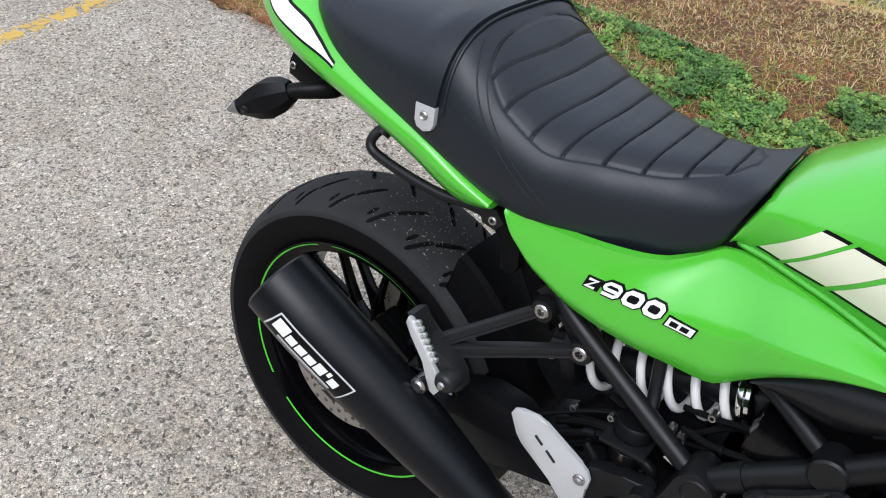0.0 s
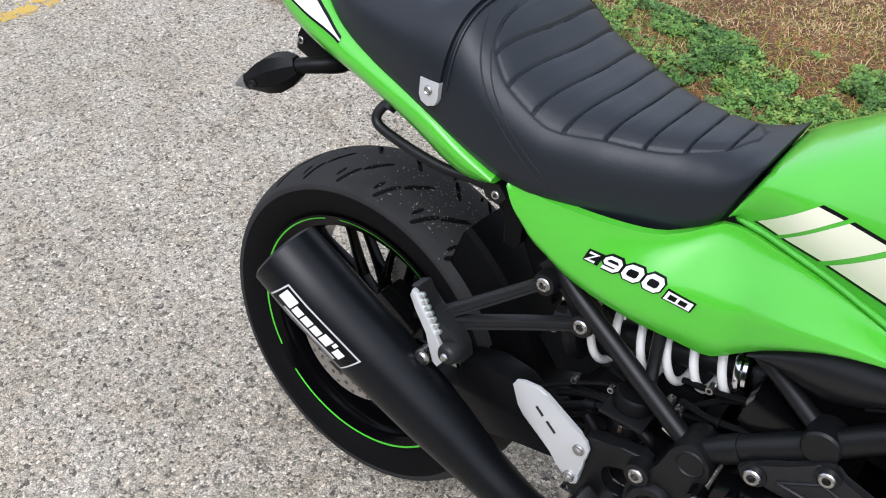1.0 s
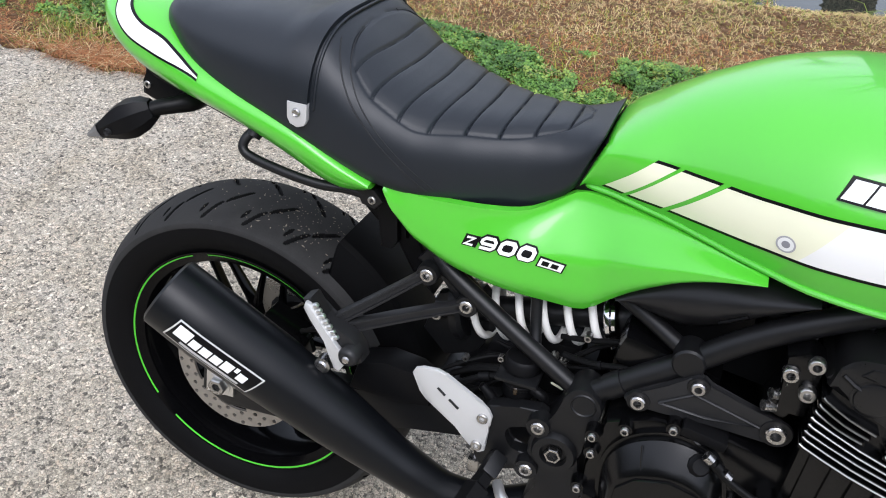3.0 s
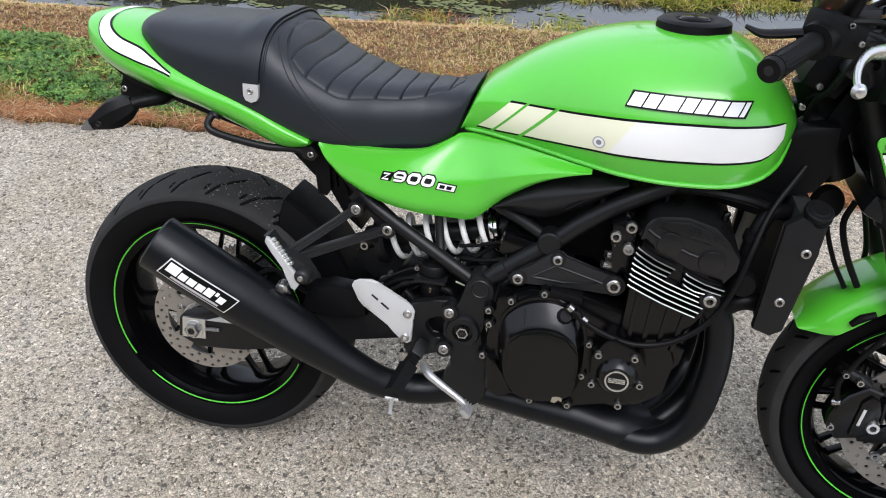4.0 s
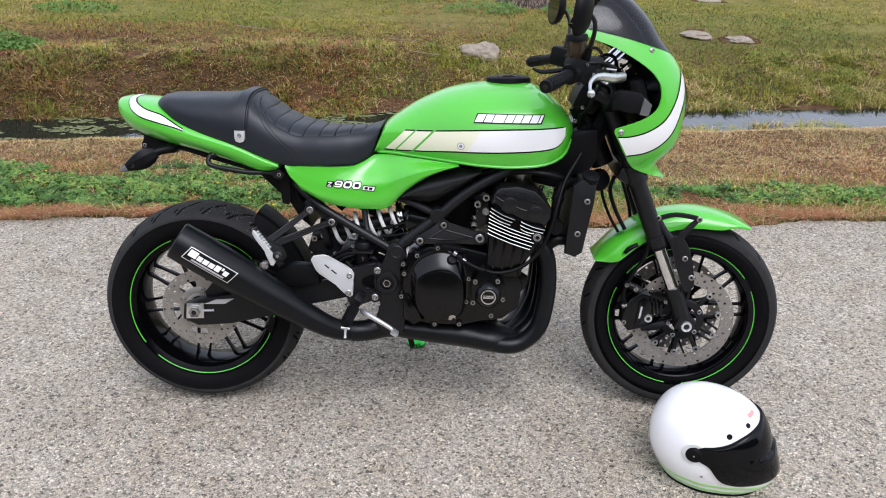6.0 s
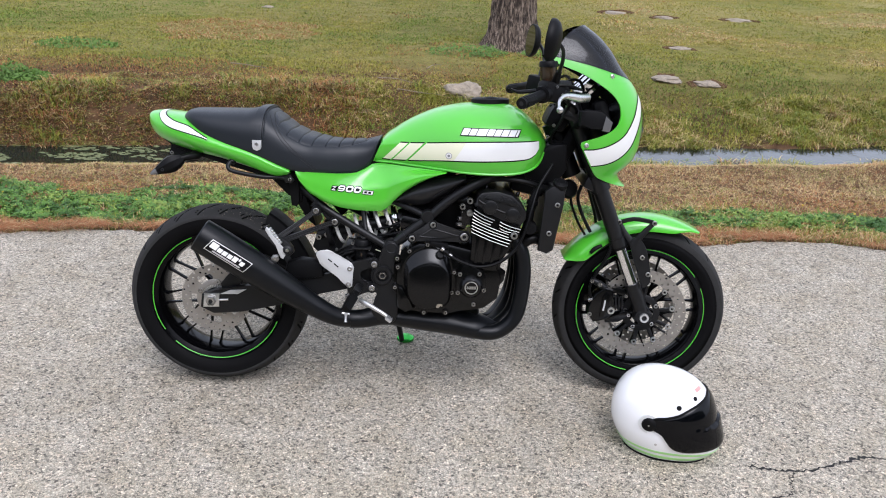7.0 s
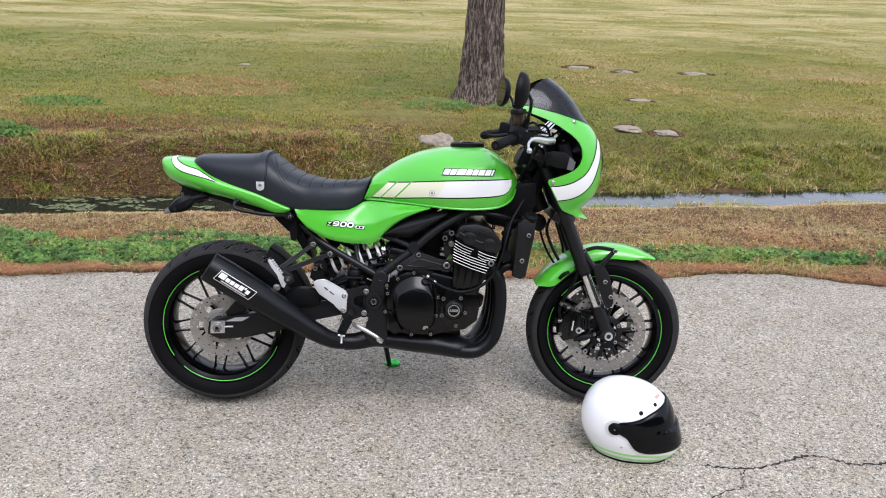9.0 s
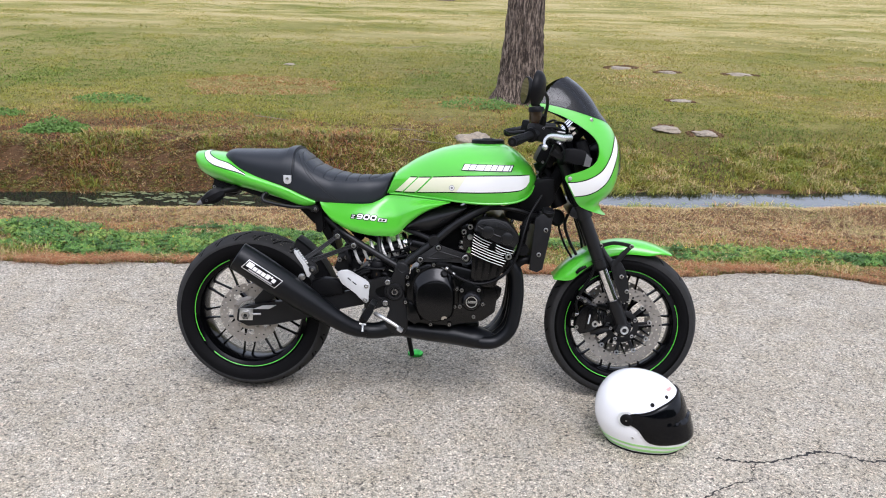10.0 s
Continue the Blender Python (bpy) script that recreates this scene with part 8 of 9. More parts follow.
fork = front_sides("fork_leg", lambda: tube(list(leg(0.39, 1.06)), 0.0265, n=24), SATIN, None, "satin black fork leg")
front_sides("fork_collar", lambda: tube(list(leg(0.365, 0.41)), [0.0285, 0.0295], n=24), SATIN, fork)
front_sides("dust_seal", lambda: tube(list(leg(0.352, 0.368)), 0.0265, n=24), HOSE, fork)
front_sides("fork_slider", lambda: tube(list(leg(0.14, 0.36)), 0.0205, n=24), CHROME, fork, "chromed fork slider")
front_sides("fork_foot", lambda: tube(list(leg(-0.03, 0.17)), [0.024, 0.0275, 0.0275, 0.026], n=20), SATIN, fork)
front_sides("axle_clamp", lambda: block(V(1.479, 0.105, 0.306), (0.058, 0.050, 0.052), 0.014, (0, 24.5, 0)), SATIN, fork)
axle = front_part("front_axle", lathe([(0.009, -0.004), (0.009, 0.003), (0.0155, 0.003), (0.0165, 0.0), (0.0165, -0.02)], V(1.481, 0.136, 0.3045), (0, -1, 0), n=28), ALLOY, fork, "alloy front axle end")
front_part("axle_hollow", lathe([(0, 0), (0.0095, 0)], V(1.481, 0.134, 0.3045), (0, -1, 0), n=20), DARK, axle)
front_part("axle_hollow", tube([V(1.481, -0.12, 0.3045), V(1.481, 0.12, 0.3045)], 0.014, n=16), SATIN, axle)
lower = front_part("lower_clamp", block(V(1.282, 0, 0.752), (0.080, 0.262, 0.042), 0.014, (0, RAKE, 0)), SATIN, fork, "black lower fork clamp")
front_sides("clamp_ring", lambda: tube(list(leg(0.645, 0.72)), [0.0345, 0.0365, 0.0345], n=24, k=2), SATIN, lower)
upper = front_part("upper_clamp", block(V(1.195, 0, 0.975), (0.075, 0.26, 0.03), 0.010, (0, RAKE, 0)), SATIN, fork)
for s in (0.105, -0.105):
    front_part("fork_cap", lathe([(0, 0.012), (0.012, 0.012), (0.014, 0.008), (0.024, 0.006), (0.025, 0)], LEG[0].lerp(LEG[1], 1.06) * 1 if s > 0 else Vector((LEG[0].lerp(LEG[1], 1.06).x, 0.105, LEG[0].lerp(LEG[1], 1.06).z)), AXIS, n=12), STEEL, fork)
front_part("ignition_lock", tube([V(1.150, 0, 0.99), V(1.142, 0, 1.012)], 0.02, n=18), PLASTIC, upper)
front_part("riser_cover", block(V(1.150, 0, 0.965), (0.075, 0.16, 0.075), 0.020, (0, RAKE, 0)), PLASTIC, fork)
for w, v0, v1 in ((0.050, 1.010, 0.800), (0.078, 1.020, 0.780), (0.030, 1.000, 0.760)):
    front_part("cable", tube([V(1.175, w + 0.06, v0), V(1.150, w + 0.03, v0 - 0.07), V(1.128, w, (v0 + v1) / 2), V(1.140, w - 0.01, v1)], 0.0052, n=8, k=5), HOSE, fork)
for u, w, v in ((1.118, 0.070, 0.905), (1.126, 0.072, 0.872), (1.135, 0.082, 0.945)):
    front_part("bolt", bolt(V(u, w, v), 0.006, 0.006), STEEL, fork)
front_part("headstock_cover", block(V(1.19, 0, 0.87), (0.06, 0.09, 0.16), 0.028, (0, RAKE, 0)), PLASTIC, fork)

# fork brace plate with its open triangle, holding the mudguard
def brace():
    bm = tube([V(1.374, 0.110, 0.632), V(1.42, 0.118, 0.646), V(1.470, 0.122, 0.641), V(1.488, 0.122, 0.636)], 0.0075, n=8, k=3, flat=0.6)
    tube([V(1.488, 0.122, 0.636), V(1.455, 0.124, 0.600), V(1.425, 0.124, 0.560)], [0.0075, 0.0105, 0.014], n=8, k=3, flat=0.6, bm=bm)
    tube([V(1.374, 0.110, 0.632), V(1.395, 0.118, 0.595), V(1.425, 0.124, 0.560)], [0.0075, 0.009, 0.014], n=8, k=3, flat=0.6, bm=bm)
    return bm


brace_part = front_part("mudguard_brace", brace(), SATIN, fork, "black mudguard brace")
front_sides("brace_plate", lambda: plate([(1.412, 0.575), (1.440, 0.582), (1.470, 0.545), (1.488, 0.470), (1.492, 0.430), (1.468, 0.410), (1.450, 0.45), (1.425, 0.52)], 0.118, 0.130, 0.004, k=2), SATIN, brace_part)
for u, w, v in ((1.488, 0.128, 0.636), (1.372, 0.116, 0.634), (1.457, 0.131, 0.517), (1.481, 0.131, 0.459)):
    front_part("bolt", bolt(V(u, w, v), 0.0085, 0.005), STEEL, brace_part)


def mudguard():
    """A short curved guard over the front tyre, its sides drawn down."""
    low = line((61, 0.342), (66, 0.335), (70, 0.325), (75, 0.310), (81, 0.304), (95, 0.302), (110, 0.299), (122, 0.293), (132, 0.289), (138, 0.291), (142, 0.303), (145, 0.324), (147, 0.342))
    loops = []
    for i in range(65):
        deg = 147 + (61 - 147) * i / 64
        a, side = radians(deg), low(deg)
        end = min(1.0, 0.45 + min(deg - 61, 147 - deg) / 14)
        row = []
        for j in range(29):
            q = -1 + 2 * j / 28
            e = abs(q)
            rr = 0.346 - (0.346 - side) * e**2.6
            ww = 0.086 * (0.72 + 0.28 * end) * (1 - (1 - e) ** 1.7) * (1 if q > 0 else -1)
            row.append(V(1.490 + rr * math.cos(a), ww, 0.2985 + rr * math.sin(a)))
        inner = [V(1.490, -p.y, 0.2985) + (p - V(1.490, -p.y, 0.2985)) * 0.988 for p in row]
        loops.append(row + inner[::-1])
    return join(loops)


guard = front_part("front_mudguard", mudguard(), GREEN, None, "lime green front mudguard", sharp=60)
front_sides("guard_clip", lambda: tube([V(1.288, 0.088, 0.516), V(1.302, 0.090, 0.532), V(1.325, 0.089, 0.544)], [0.006, 0.008, 0.006], n=8, k=3), PLASTIC, guard)


def caliper():
    """A radial four-piston caliper behind the fork leg: body, shoulder and a bridge with an open window."""
    bm = plate([(1.297, 0.350), (1.313, 0.377), (1.345, 0.402), (1.374, 0.394), (1.378, 0.350), (1.380, 0.304), (1.355, 0.286), (1.312, 0.275), (1.288, 0.304), (1.290, 0.330)], 0.060, 0.114, 0.009, seg=3)
    add(bm, plate([(1.330, 0.296), (1.338, 0.372), (1.352, 0.388), (1.368, 0.380), (1.366, 0.306), (1.350, 0.292)], 0.112, 0.121, 0.004))
    add(bm, plate([(1.372, 0.398), (1.392, 0.402), (1.440, 0.386), (1.462, 0.372), (1.452, 0.358), (1.405, 0.374), (1.372, 0.380)], 0.078, 0.104, 0.005))
    add(bm, plate([(1.350, 0.292), (1.392, 0.296), (1.425, 0.318), (1.445, 0.312), (1.438, 0.298), (1.400, 0.276), (1.355, 0.272)], 0.078, 0.104, 0.005))
    return bm


calip = front_sides("front_caliper", caliper, CASE, fork, "black radial front brake caliper", sharp=30)
for k in range(3):
    front_sides("caliper_fin", lambda: plate([(1.386 + 0.011 * k, 0.318 + 0.002 * k), (1.383 + 0.011 * k, 0.366 - 0.003 * k), (1.388 + 0.011 * k, 0.367 - 0.003 * k), (1.391 + 0.011 * k, 0.318 + 0.002 * k)], 0.066, 0.100, 0.001), SATIN, calip)
front_sides("caliper_lug", lambda: tube([V(1.296, 0.094, 0.424), V(1.326, 0.096, 0.410), V(1.345, 0.096, 0.396)], [0.010, 0.012, 0.012], n=12), SATIN, calip)
front_sides("hose_joint", lambda: tube([V(1.292, 0.100, 0.352), V(1.306, 0.104, 0.356)], 0.0085, n=10), STEEL, calip)
front_part("caliper_mark", block(V(1.344, 0.1214, 0.340), (0.0055, 0.001, 0.038), 0, (0, 8, 0)), SILVER, calip)
for u, v, r in ((1.297, 0.424, 0.0065), (1.325, 0.412, 0.0075), (1.297, 0.305, 0.0075), (1.418, 0.372, 0.006), (1.432, 0.304, 0.0065)):
    front_part("bolt", bolt(V(u, 0.112 if u < 1.4 else 0.104, v), r, 0.008), STEEL, calip)
pin = front_part("caliper_pin", lathe([(0.0065, 0.004), (0.0065, 0.008), (0.0115, 0.008), (0.0125, 0.005), (0.0125, -0.004)], V(1.368, 0.118, 0.322), (0, -1, 0), n=20), ALLOY, calip, "bright ring of the caliper pin")
front_part("pin_hollow", lathe([(0, 0.0045), (0.0068, 0.0045)], V(1.368, 0.118, 0.322), (0, -1, 0), n=16), DARK, pin)
front_part("brake_hose", tube([V(1.300, 0.104, 0.356), V(1.292, 0.106, 0.400), V(1.312, 0.110, 0.455), V(1.345, 0.114, 0.520), V(1.350, 0.11, 0.575), V(1.325, 0.10, 0.66), V(1.290, 0.08, 0.74), V(1.25, 0.05, 0.80)], 0.0055, n=10, k=6), HOSE, fork)
front_part("brake_hose", tube([V(1.350, -0.10, 0.400), V(1.32, -0.09, 0.50), V(1.32, -0.06, 0.60), V(1.28, -0.02, 0.72)], 0.0055, n=10, k=6), HOSE, fork)
front_part("cable", tube([V(1.245, 0.06, 0.745), V(1.235, 0.06, 0.70), V(1.255, 0.065, 0.64), V(1.285, 0.07, 0.585)], 0.006, n=8, k=5), HOSE, fork)
front_part("cable", tube([V(1.225, 0.03, 0.745), V(1.215, 0.03, 0.69), V(1.240, 0.04, 0.62), V(1.270, 0.05, 0.57)], 0.0045, n=8, k=5), HOSE, fork)
front_part("horn", lathe([(0, 0.016), (0.026, 0.014), (0.032, 0.006), (0.034, 0)], V(1.205, 0.03, 0.725), (0.3, -0.9, 0.2), n=24), PLASTIC, fork)

# --- fairing and screen: one skin round the headlamp
nose = line((0.745, 1.396), (0.768, 1.374), (0.790, 1.366), (0.815, 1.390), (0.845, 1.414), (0.90, 1.429), (0.96, 1.431), (1.02, 1.423), (1.07, 1.402), (1.105, 1.376), (1.14, 1.347), (1.19, 1.313), (1.237, 1.268), (1.270, 1.222))
broad = line((0.745, 0.150), (0.80, 0.185), (0.88, 0.213), (0.96, 0.222), (1.05, 0.217), (1.11, 0.210), (1.17, 0.196), (1.22, 0.172), (1.270, 0.135))
BACK = 1.105
edge_back = line((0.745, 1.390), (0.754, 1.362), (0.764, 1.332), (0.776, 1.303), (0.789, 1.278), (0.828, 1.250), (0.880, 1.221), (0.897, 1.212), (0.905, 1.214), (0.911, 1.228), (0.919, 1.254), (0.931, 1.286), (0.947, 1.314), (0.966, 1.330), (0.992, 1.336), (1.016, 1.333), (1.042, 1.319), (1.066, 1.294), (1.090, 1.258), (1.110, 1.222), (1.125, 1.190), (1.138, 1.152), (1.150, 1.122), (1.170, 1.100))
edge_top = line((1.060, 1.420), (1.100, 1.374), (1.110, 1.352), (1.124, 1.305), (1.145, 1.232), (1.160, 1.165), (1.172, 1.100))


def shell(u, v, lift=0.0):
    """A place on the skin at a distance along and a height, on the right."""
    n, b = nose(v), broad(v)
    c = min(1.0, max(0.0, (u - BACK) / (n - BACK)))
    return V(u + lift * c * 0.8, b * max(0.0, 1 - c**3.4) ** (1 / 2.8) + lift * (1 - 0.6 * c), v)


def turned(u0, u1, v, i, n):
    """Places along a level of the skin, crowded towards the nose."""
    a0 = math.acos(min(1, max(-1, (u0 - BACK) / (nose(v) - BACK))))
    a1 = math.acos(min(1, max(-1, (u1 - BACK) / (nose(v) - BACK))))
    a = a0 + (a1 - a0) * i / n
    return BACK + (nose(v) - BACK) * math.cos(a)


def fairing_half(lift=0.0, thick=0.0035):
    levels = [0.747 + (1.168 - 0.747) * i / 74 for i in range(75)]
    n = 44
    outer, inner = [], []
    for v in levels:
        u0 = edge_back(v)
        u1 = nose(v) if v < 1.098 else min(nose(v), edge_top(v))
        u1 = max(u1, u0 + 0.002)
        row = [shell(turned(u0, u1, v, i, n), v) for i in range(n + 1)]
        outer.append(row)
        inner.append([Vector((BACK + (p.x - BACK) * 0.988, p.y * 0.985, p.z)) for p in row])
    return outer, inner


def fairing():
    outer, inner = fairing_half()
    bm = bmesh.new()
    for sgn in (1, -1):
        flip = lambda p: Vector((p.x, p.y * sgn, p.z))
        join([[flip(p) for p in a] + [flip(p) for p in b[::-1]] for a, b in zip(outer, inner)], bm=bm)
    bmesh.ops.remove_doubles(bm, verts=bm.verts, dist=0.0003)
    return bm


cowl = front_part("fairing", fairing(), GREEN, None, "lime green bikini fairing with white stripe", sharp=50)
INNER = mat("fairing_inside", (0.003, 0.003, 0.003), 0.6, spec=0.1)


def liner():
    """The dark inside of the fairing."""
    outer, _ = fairing_half()
    bm = bmesh.new()
    for sgn in (1, -1):
        rows = []
        for row in outer[3:]:
            rows.append([Vector((BACK + (p.x - BACK) * 0.976, p.y * 0.97 * sgn, p.z)) for p in row])
        join(rows, cap=False, closed=False, bm=bm)
    return bm


front_part("fairing_liner", liner(), INNER, cowl, sharp=60)
stripe_up = [(1.2225, 0.880), (1.262, 0.883), (1.310, 0.898), (1.354, 0.929), (1.383, 0.983), (1.396, 1.035), (1.401, 1.056)]
stripe_dn = [(1.2515, 0.829), (1.302, 0.837), (1.345, 0.858), (1.380, 0.896), (1.403, 0.958), (1.412, 1.002), (1.409, 1.040)]


def fairing_band(lo, hi, lift, s):
    a, b = curve([(u, 0, v) for u, v in lo], 8), curve([(u, 0, v) for u, v in hi], 8)
    rows = []
    for p, q in zip(a, b):
        row = []
        for j in range(9):
            c = p.lerp(q, j / 8)
            k = shell(min(c.x, nose(c.z) - 0.0005), c.z, lift)
            row.append(Vector((k.x, k.y * s, k.z)))
        rows.append(row)
    return join(rows, cap=False, closed=False)


def offset(points, d):
    out = []
    for i, p in enumerate(points):
        a, b = Vector(points[max(i - 1, 0)]), Vector(points[min(i + 1, len(points) - 1)])
        t = (b - a).normalized()
        out.append((p[0] + t.y * d, p[1] - t.x * d))
    return out


for s in (1, -1):
    front_part("stripe", fairing_band(stripe_dn, stripe_up, 0.0012, s), WHITE_DECAL, cowl)
    front_part("stripe_edge", fairing_band(stripe_up, offset(stripe_up, -0.004), 0.0013, s), BLACK_DECAL, cowl)
    front_part("stripe_edge", fairing_band(stripe_dn, offset(stripe_dn, 0.004), 0.0013, s), BLACK_DECAL, cowl)
for u, v in ((1.300, 1.114), (1.230, 0.897)):
    p = shell(u, v)
    front_sides("screw", lambda: lathe([(0, 0.003), (0.003, 0.002), (0.0045, 0.004), (0.0075, 0.002), (0.008, 0)], p, (0.5 if v > 1 else 0.15, -1, 0.1), n=16), STEEL, cowl)


def screen():
    """Smoked screen: carries on the line of the fairing upwards."""
    levels = [1.098 + (1.270 - 1.098) * i / 40 for i in range(41)]
    back = line((1.098, 1.378), (1.110, 1.350), (1.124, 1.303), (1.145, 1.230), (1.160, 1.163), (1.172, 1.112), (1.20, 1.125), (1.235, 1.150), (1.258, 1.178), (1.270, 1.205))
    bm = bmesh.new()
    n = 30
    for sgn in (1, -1):
        outer, inner = [], []
        for v in levels:
            u0, u1 = min(back(v), nose(v) - 0.0008), nose(v)
            outer.append([shell(turned(u0, u1, v, i, n), v, 0.0015) for i in range(n + 1)])
            inner.append([Vector((BACK + (p.x - BACK) * 0.990, p.y * 0.987, p.z)) for p in outer[-1]])
        join([[Vector((p.x, p.y * sgn, p.z)) for p in a + b[::-1]] for a, b in zip(outer, inner)], bm=bm)
    bmesh.ops.remove_doubles(bm, verts=bm.verts, dist=0.0003)
    return bm


front_part("windscreen", screen(), SMOKE, cowl, "smoked clear windscreen", sharp=60)
lampbody = front_part("headlamp", lathe([(0, 0.020), (0.06, 0.016), (0.088, 0.0), (0.092, -0.01), (0.085, -0.05), (0.05, -0.10), (0, -0.11)], V(1.415, 0, 0.955), (1, 0, 0), n=40), SATIN, None, "round headlamp in black housing")
front_part("lamp_glass", lathe([(0, 0.026), (0.055, 0.022), (0.084, 0.006)], V(1.415, 0, 0.955), (1, 0, 0), n=40), LENS, lampbody)
front_part("inner_panel", block(V(1.30, 0, 0.93), (0.05, 0.30, 0.22), 0.02, (0, -15, 0)), PLASTIC, cowl)

# front indicators inside the fairing
def front_signal():
    return plate([(1.205, 0.955), (1.205, 1.002), (1.225, 1.008), (1.272, 1.006), (1.300, 0.985), (1.306, 0.968), (1.298, 0.944), (1.250, 0.948)], 0.165, 0.205, 0.008)


sig = front_sides("front_indicator", front_signal, PLASTIC, None, "black front turn signal", sharp=30)
front_sides("indicator_lens", lambda: plate([(1.286, 0.992), (1.309, 0.972), (1.301, 0.940), (1.276, 0.944)], 0.166, 0.209, 0.004), TIP, sig)
front_sides("signal_stay", lambda: tube([V(1.22, 0.17, 0.97), V(1.20, 0.10, 0.94)], 0.012, n=10), PLASTIC, sig)

# instruments
for w in (0.062, -0.062):
    g = front_part("instrument", lathe([(0, -0.002), (0.038, -0.002), (0.043, 0.004), (0.046, 0.0), (0.047, -0.02), (0.036, -0.06), (0, -0.065)], V(1.235, w, 1.090), (-0.72, 0, 0.70), n=36), PLASTIC, None, "black round instrument with chrome rim")
    front_part("instrument_rim", lathe([(0.0405, 0.004), (0.044, 0.008), (0.048, 0.004), (0.0485, -0.014), (0.047, -0.018)], V(1.235, w, 1.090), (-0.72, 0, 0.70), n=36), CHROME, g)
    front_part("instrument_band", lathe([(0.0478, -0.024), (0.0482, -0.034)], V(1.235, w, 1.090), (-0.72, 0, 0.70), n=36), CHROME, g)
front_part("instrument_stay", block(V(1.225, 0, 1.02), (0.03, 0.16, 0.06), 0.008, (0, -45, 0)), PLASTIC, None, "black instrument stay")

# handlebar and controls
BAR = [V(1.165, 0.0, 1.020), V(1.160, 0.08, 1.025), V(1.150, 0.15, 1.060), V(1.115, 0.22, 1.068), V(1.060, 0.31, 1.052), V(1.010, 0.395, 1.036)]
hbar = front_sides("handlebar", lambda: tube(BAR, 0.011, n=14, k=6), SATIN, None, "black tubular handlebar")


def along_bar(s):
    """A place on the outer, straight part of the bar."""
    return BAR[3].lerp(BAR[5], s)


grip = front_sides("grip", lambda: tube([along_bar(0.36), along_bar(0.40), along_bar(0.96), along_bar(1.0)], [0.0185, 0.0165, 0.0165, 0.0185], n=20, k=1), GRIP, hbar, "black rubber grip")
for i in range(10):
    a = 2 * math.pi * i / 10
    d = (BAR[5] - BAR[3]).normalized()
    e1 = d.orthogonal().normalized()
    e2 = d.cross(e1)
    o = (e1 * math.cos(a) + e2 * math.sin(a)) * 0.0163
    front_sides("grip_rib", lambda: tube([along_bar(0.70) + o, along_bar(0.97) + o], 0.0018, n=6), GRIP, grip)
front_sides("bar_end", lambda: tube([along_bar(0.995), along_bar(1.06)], [0.0178, 0.0165], n=20), PLASTIC, hbar)
front_sides("bar_end_hole", lambda: tube([along_bar(1.0605), along_bar(1.0615)], 0.007, n=14), DARK, hbar)
switch = front_sides("switchgear", lambda: block(along_bar(0.20) + V(0.008, 0, 0.002), (0.074, 0.058, 0.060), 0.012, (0, 10, 28)), PLASTIC, hbar, "black switch housing")
front_part("kill_switch", block(along_bar(0.20) + Vector((-0.012, 0.0, 0.030)), (0.018, 0.014, 0.010), 0.003), RED, switch, "red kill switch")
front_part("throttle_case", lathe([(0.017, -0.020), (0.026, -0.018), (0.027, 0.018), (0.017, 0.022)], along_bar(0.33), BAR[3] - BAR[5], n=24), PLASTIC, switch)
front_part("throttle_paddle", tube([V(1.052, 0.300, 1.068), V(1.025, 0.300, 1.064), V(0.998, 0.300, 1.062), V(0.976, 0.300, 1.070)], [0.006, 0.0065, 0.006, 0.003], n=12, k=4, flat=2.2), PLASTIC, switch, "black throttle paddle")
for k in range(3):
    front_part("cable_adjuster", tube([along_bar(0.06) + V(0.050 + 0.012 * k, 0.020, 0.012 - 0.010 * k), along_bar(0.06) + V(0.078 + 0.012 * k, 0.010, 0.010 - 0.010 * k)], 0.0048, n=8), STEEL if k == 1 else HOSE, switch)
for du, dw, dv in ((0.022, 0.030, 0.018), (-0.014, 0.032, -0.012), (0.040, 0.030, -0.006)):
    front_part("screw", bolt(along_bar(0.18) + V(du, dw, dv), 0.0042, 0.003), STEEL, switch)
front_part("cable_guide", tube([along_bar(0.12) + V(0.010, 0.034, 0.020), along_bar(0.05) + V(0.050, 0.036, 0.018), along_bar(0.0) + V(0.085, 0.020, 0.002)], 0.0042, n=8, k=4), HOSE, switch)
front_part("throttle_print", block(along_bar(0.24) + V(0.0, 0.034, 0.006), (0.022, 0.001, 0.004), 0, (0, 5, 28)), SILVER, switch)
front_sides("perch", lambda: tube([along_bar(0.06), along_bar(0.06) + V(0.035, 0.005, -0.010), V(1.205, 0.205, 1.045)], [0.016, 0.014, 0.012], n=12, k=3), SATIN, hbar)
LEVER = [V(1.222, 0.225, 1.047), V(1.190, 0.268, 1.047), V(1.160, 0.305, 1.053), V(1.136, 0.337, 1.054), V(1.121, 0.366, 1.046), V(1.116, 0.390, 1.032), V(1.118, 0.407, 1.020)]
lever = front_part("brake_lever", tube(LEVER, [0.0135, 0.0135, 0.011, 0.0085, 0.007, 0.0062, 0.006], n=14, k=6, flat=0.75), ALLOY, hbar, "silver front brake lever with ball end")
front_part("lever_ball", lathe([(0, 0.0105), (0.007, 0.008), (0.0105, 0), (0.007, -0.008), (0, -0.0105)], LEVER[-1], (0.2, -1, 0), n=18), ALLOY, lever)
front_part("lever_adjuster", lathe([(0, 0.006), (0.010, 0.006), (0.012, 0.002), (0.012, -0.012)], V(1.214, 0.215, 1.050), (0, 0, 1), n=14), ALLOY, lever)
left = [Vector((p.x - 0.02, -p.y, p.z + 0.004)) for p in LEVER]
front_part("clutch_lever", tube(left, [0.0125, 0.012, 0.009, 0.0068, 0.006, 0.006], n=14, k=6, flat=0.75), SATIN, hbar, "black clutch lever")
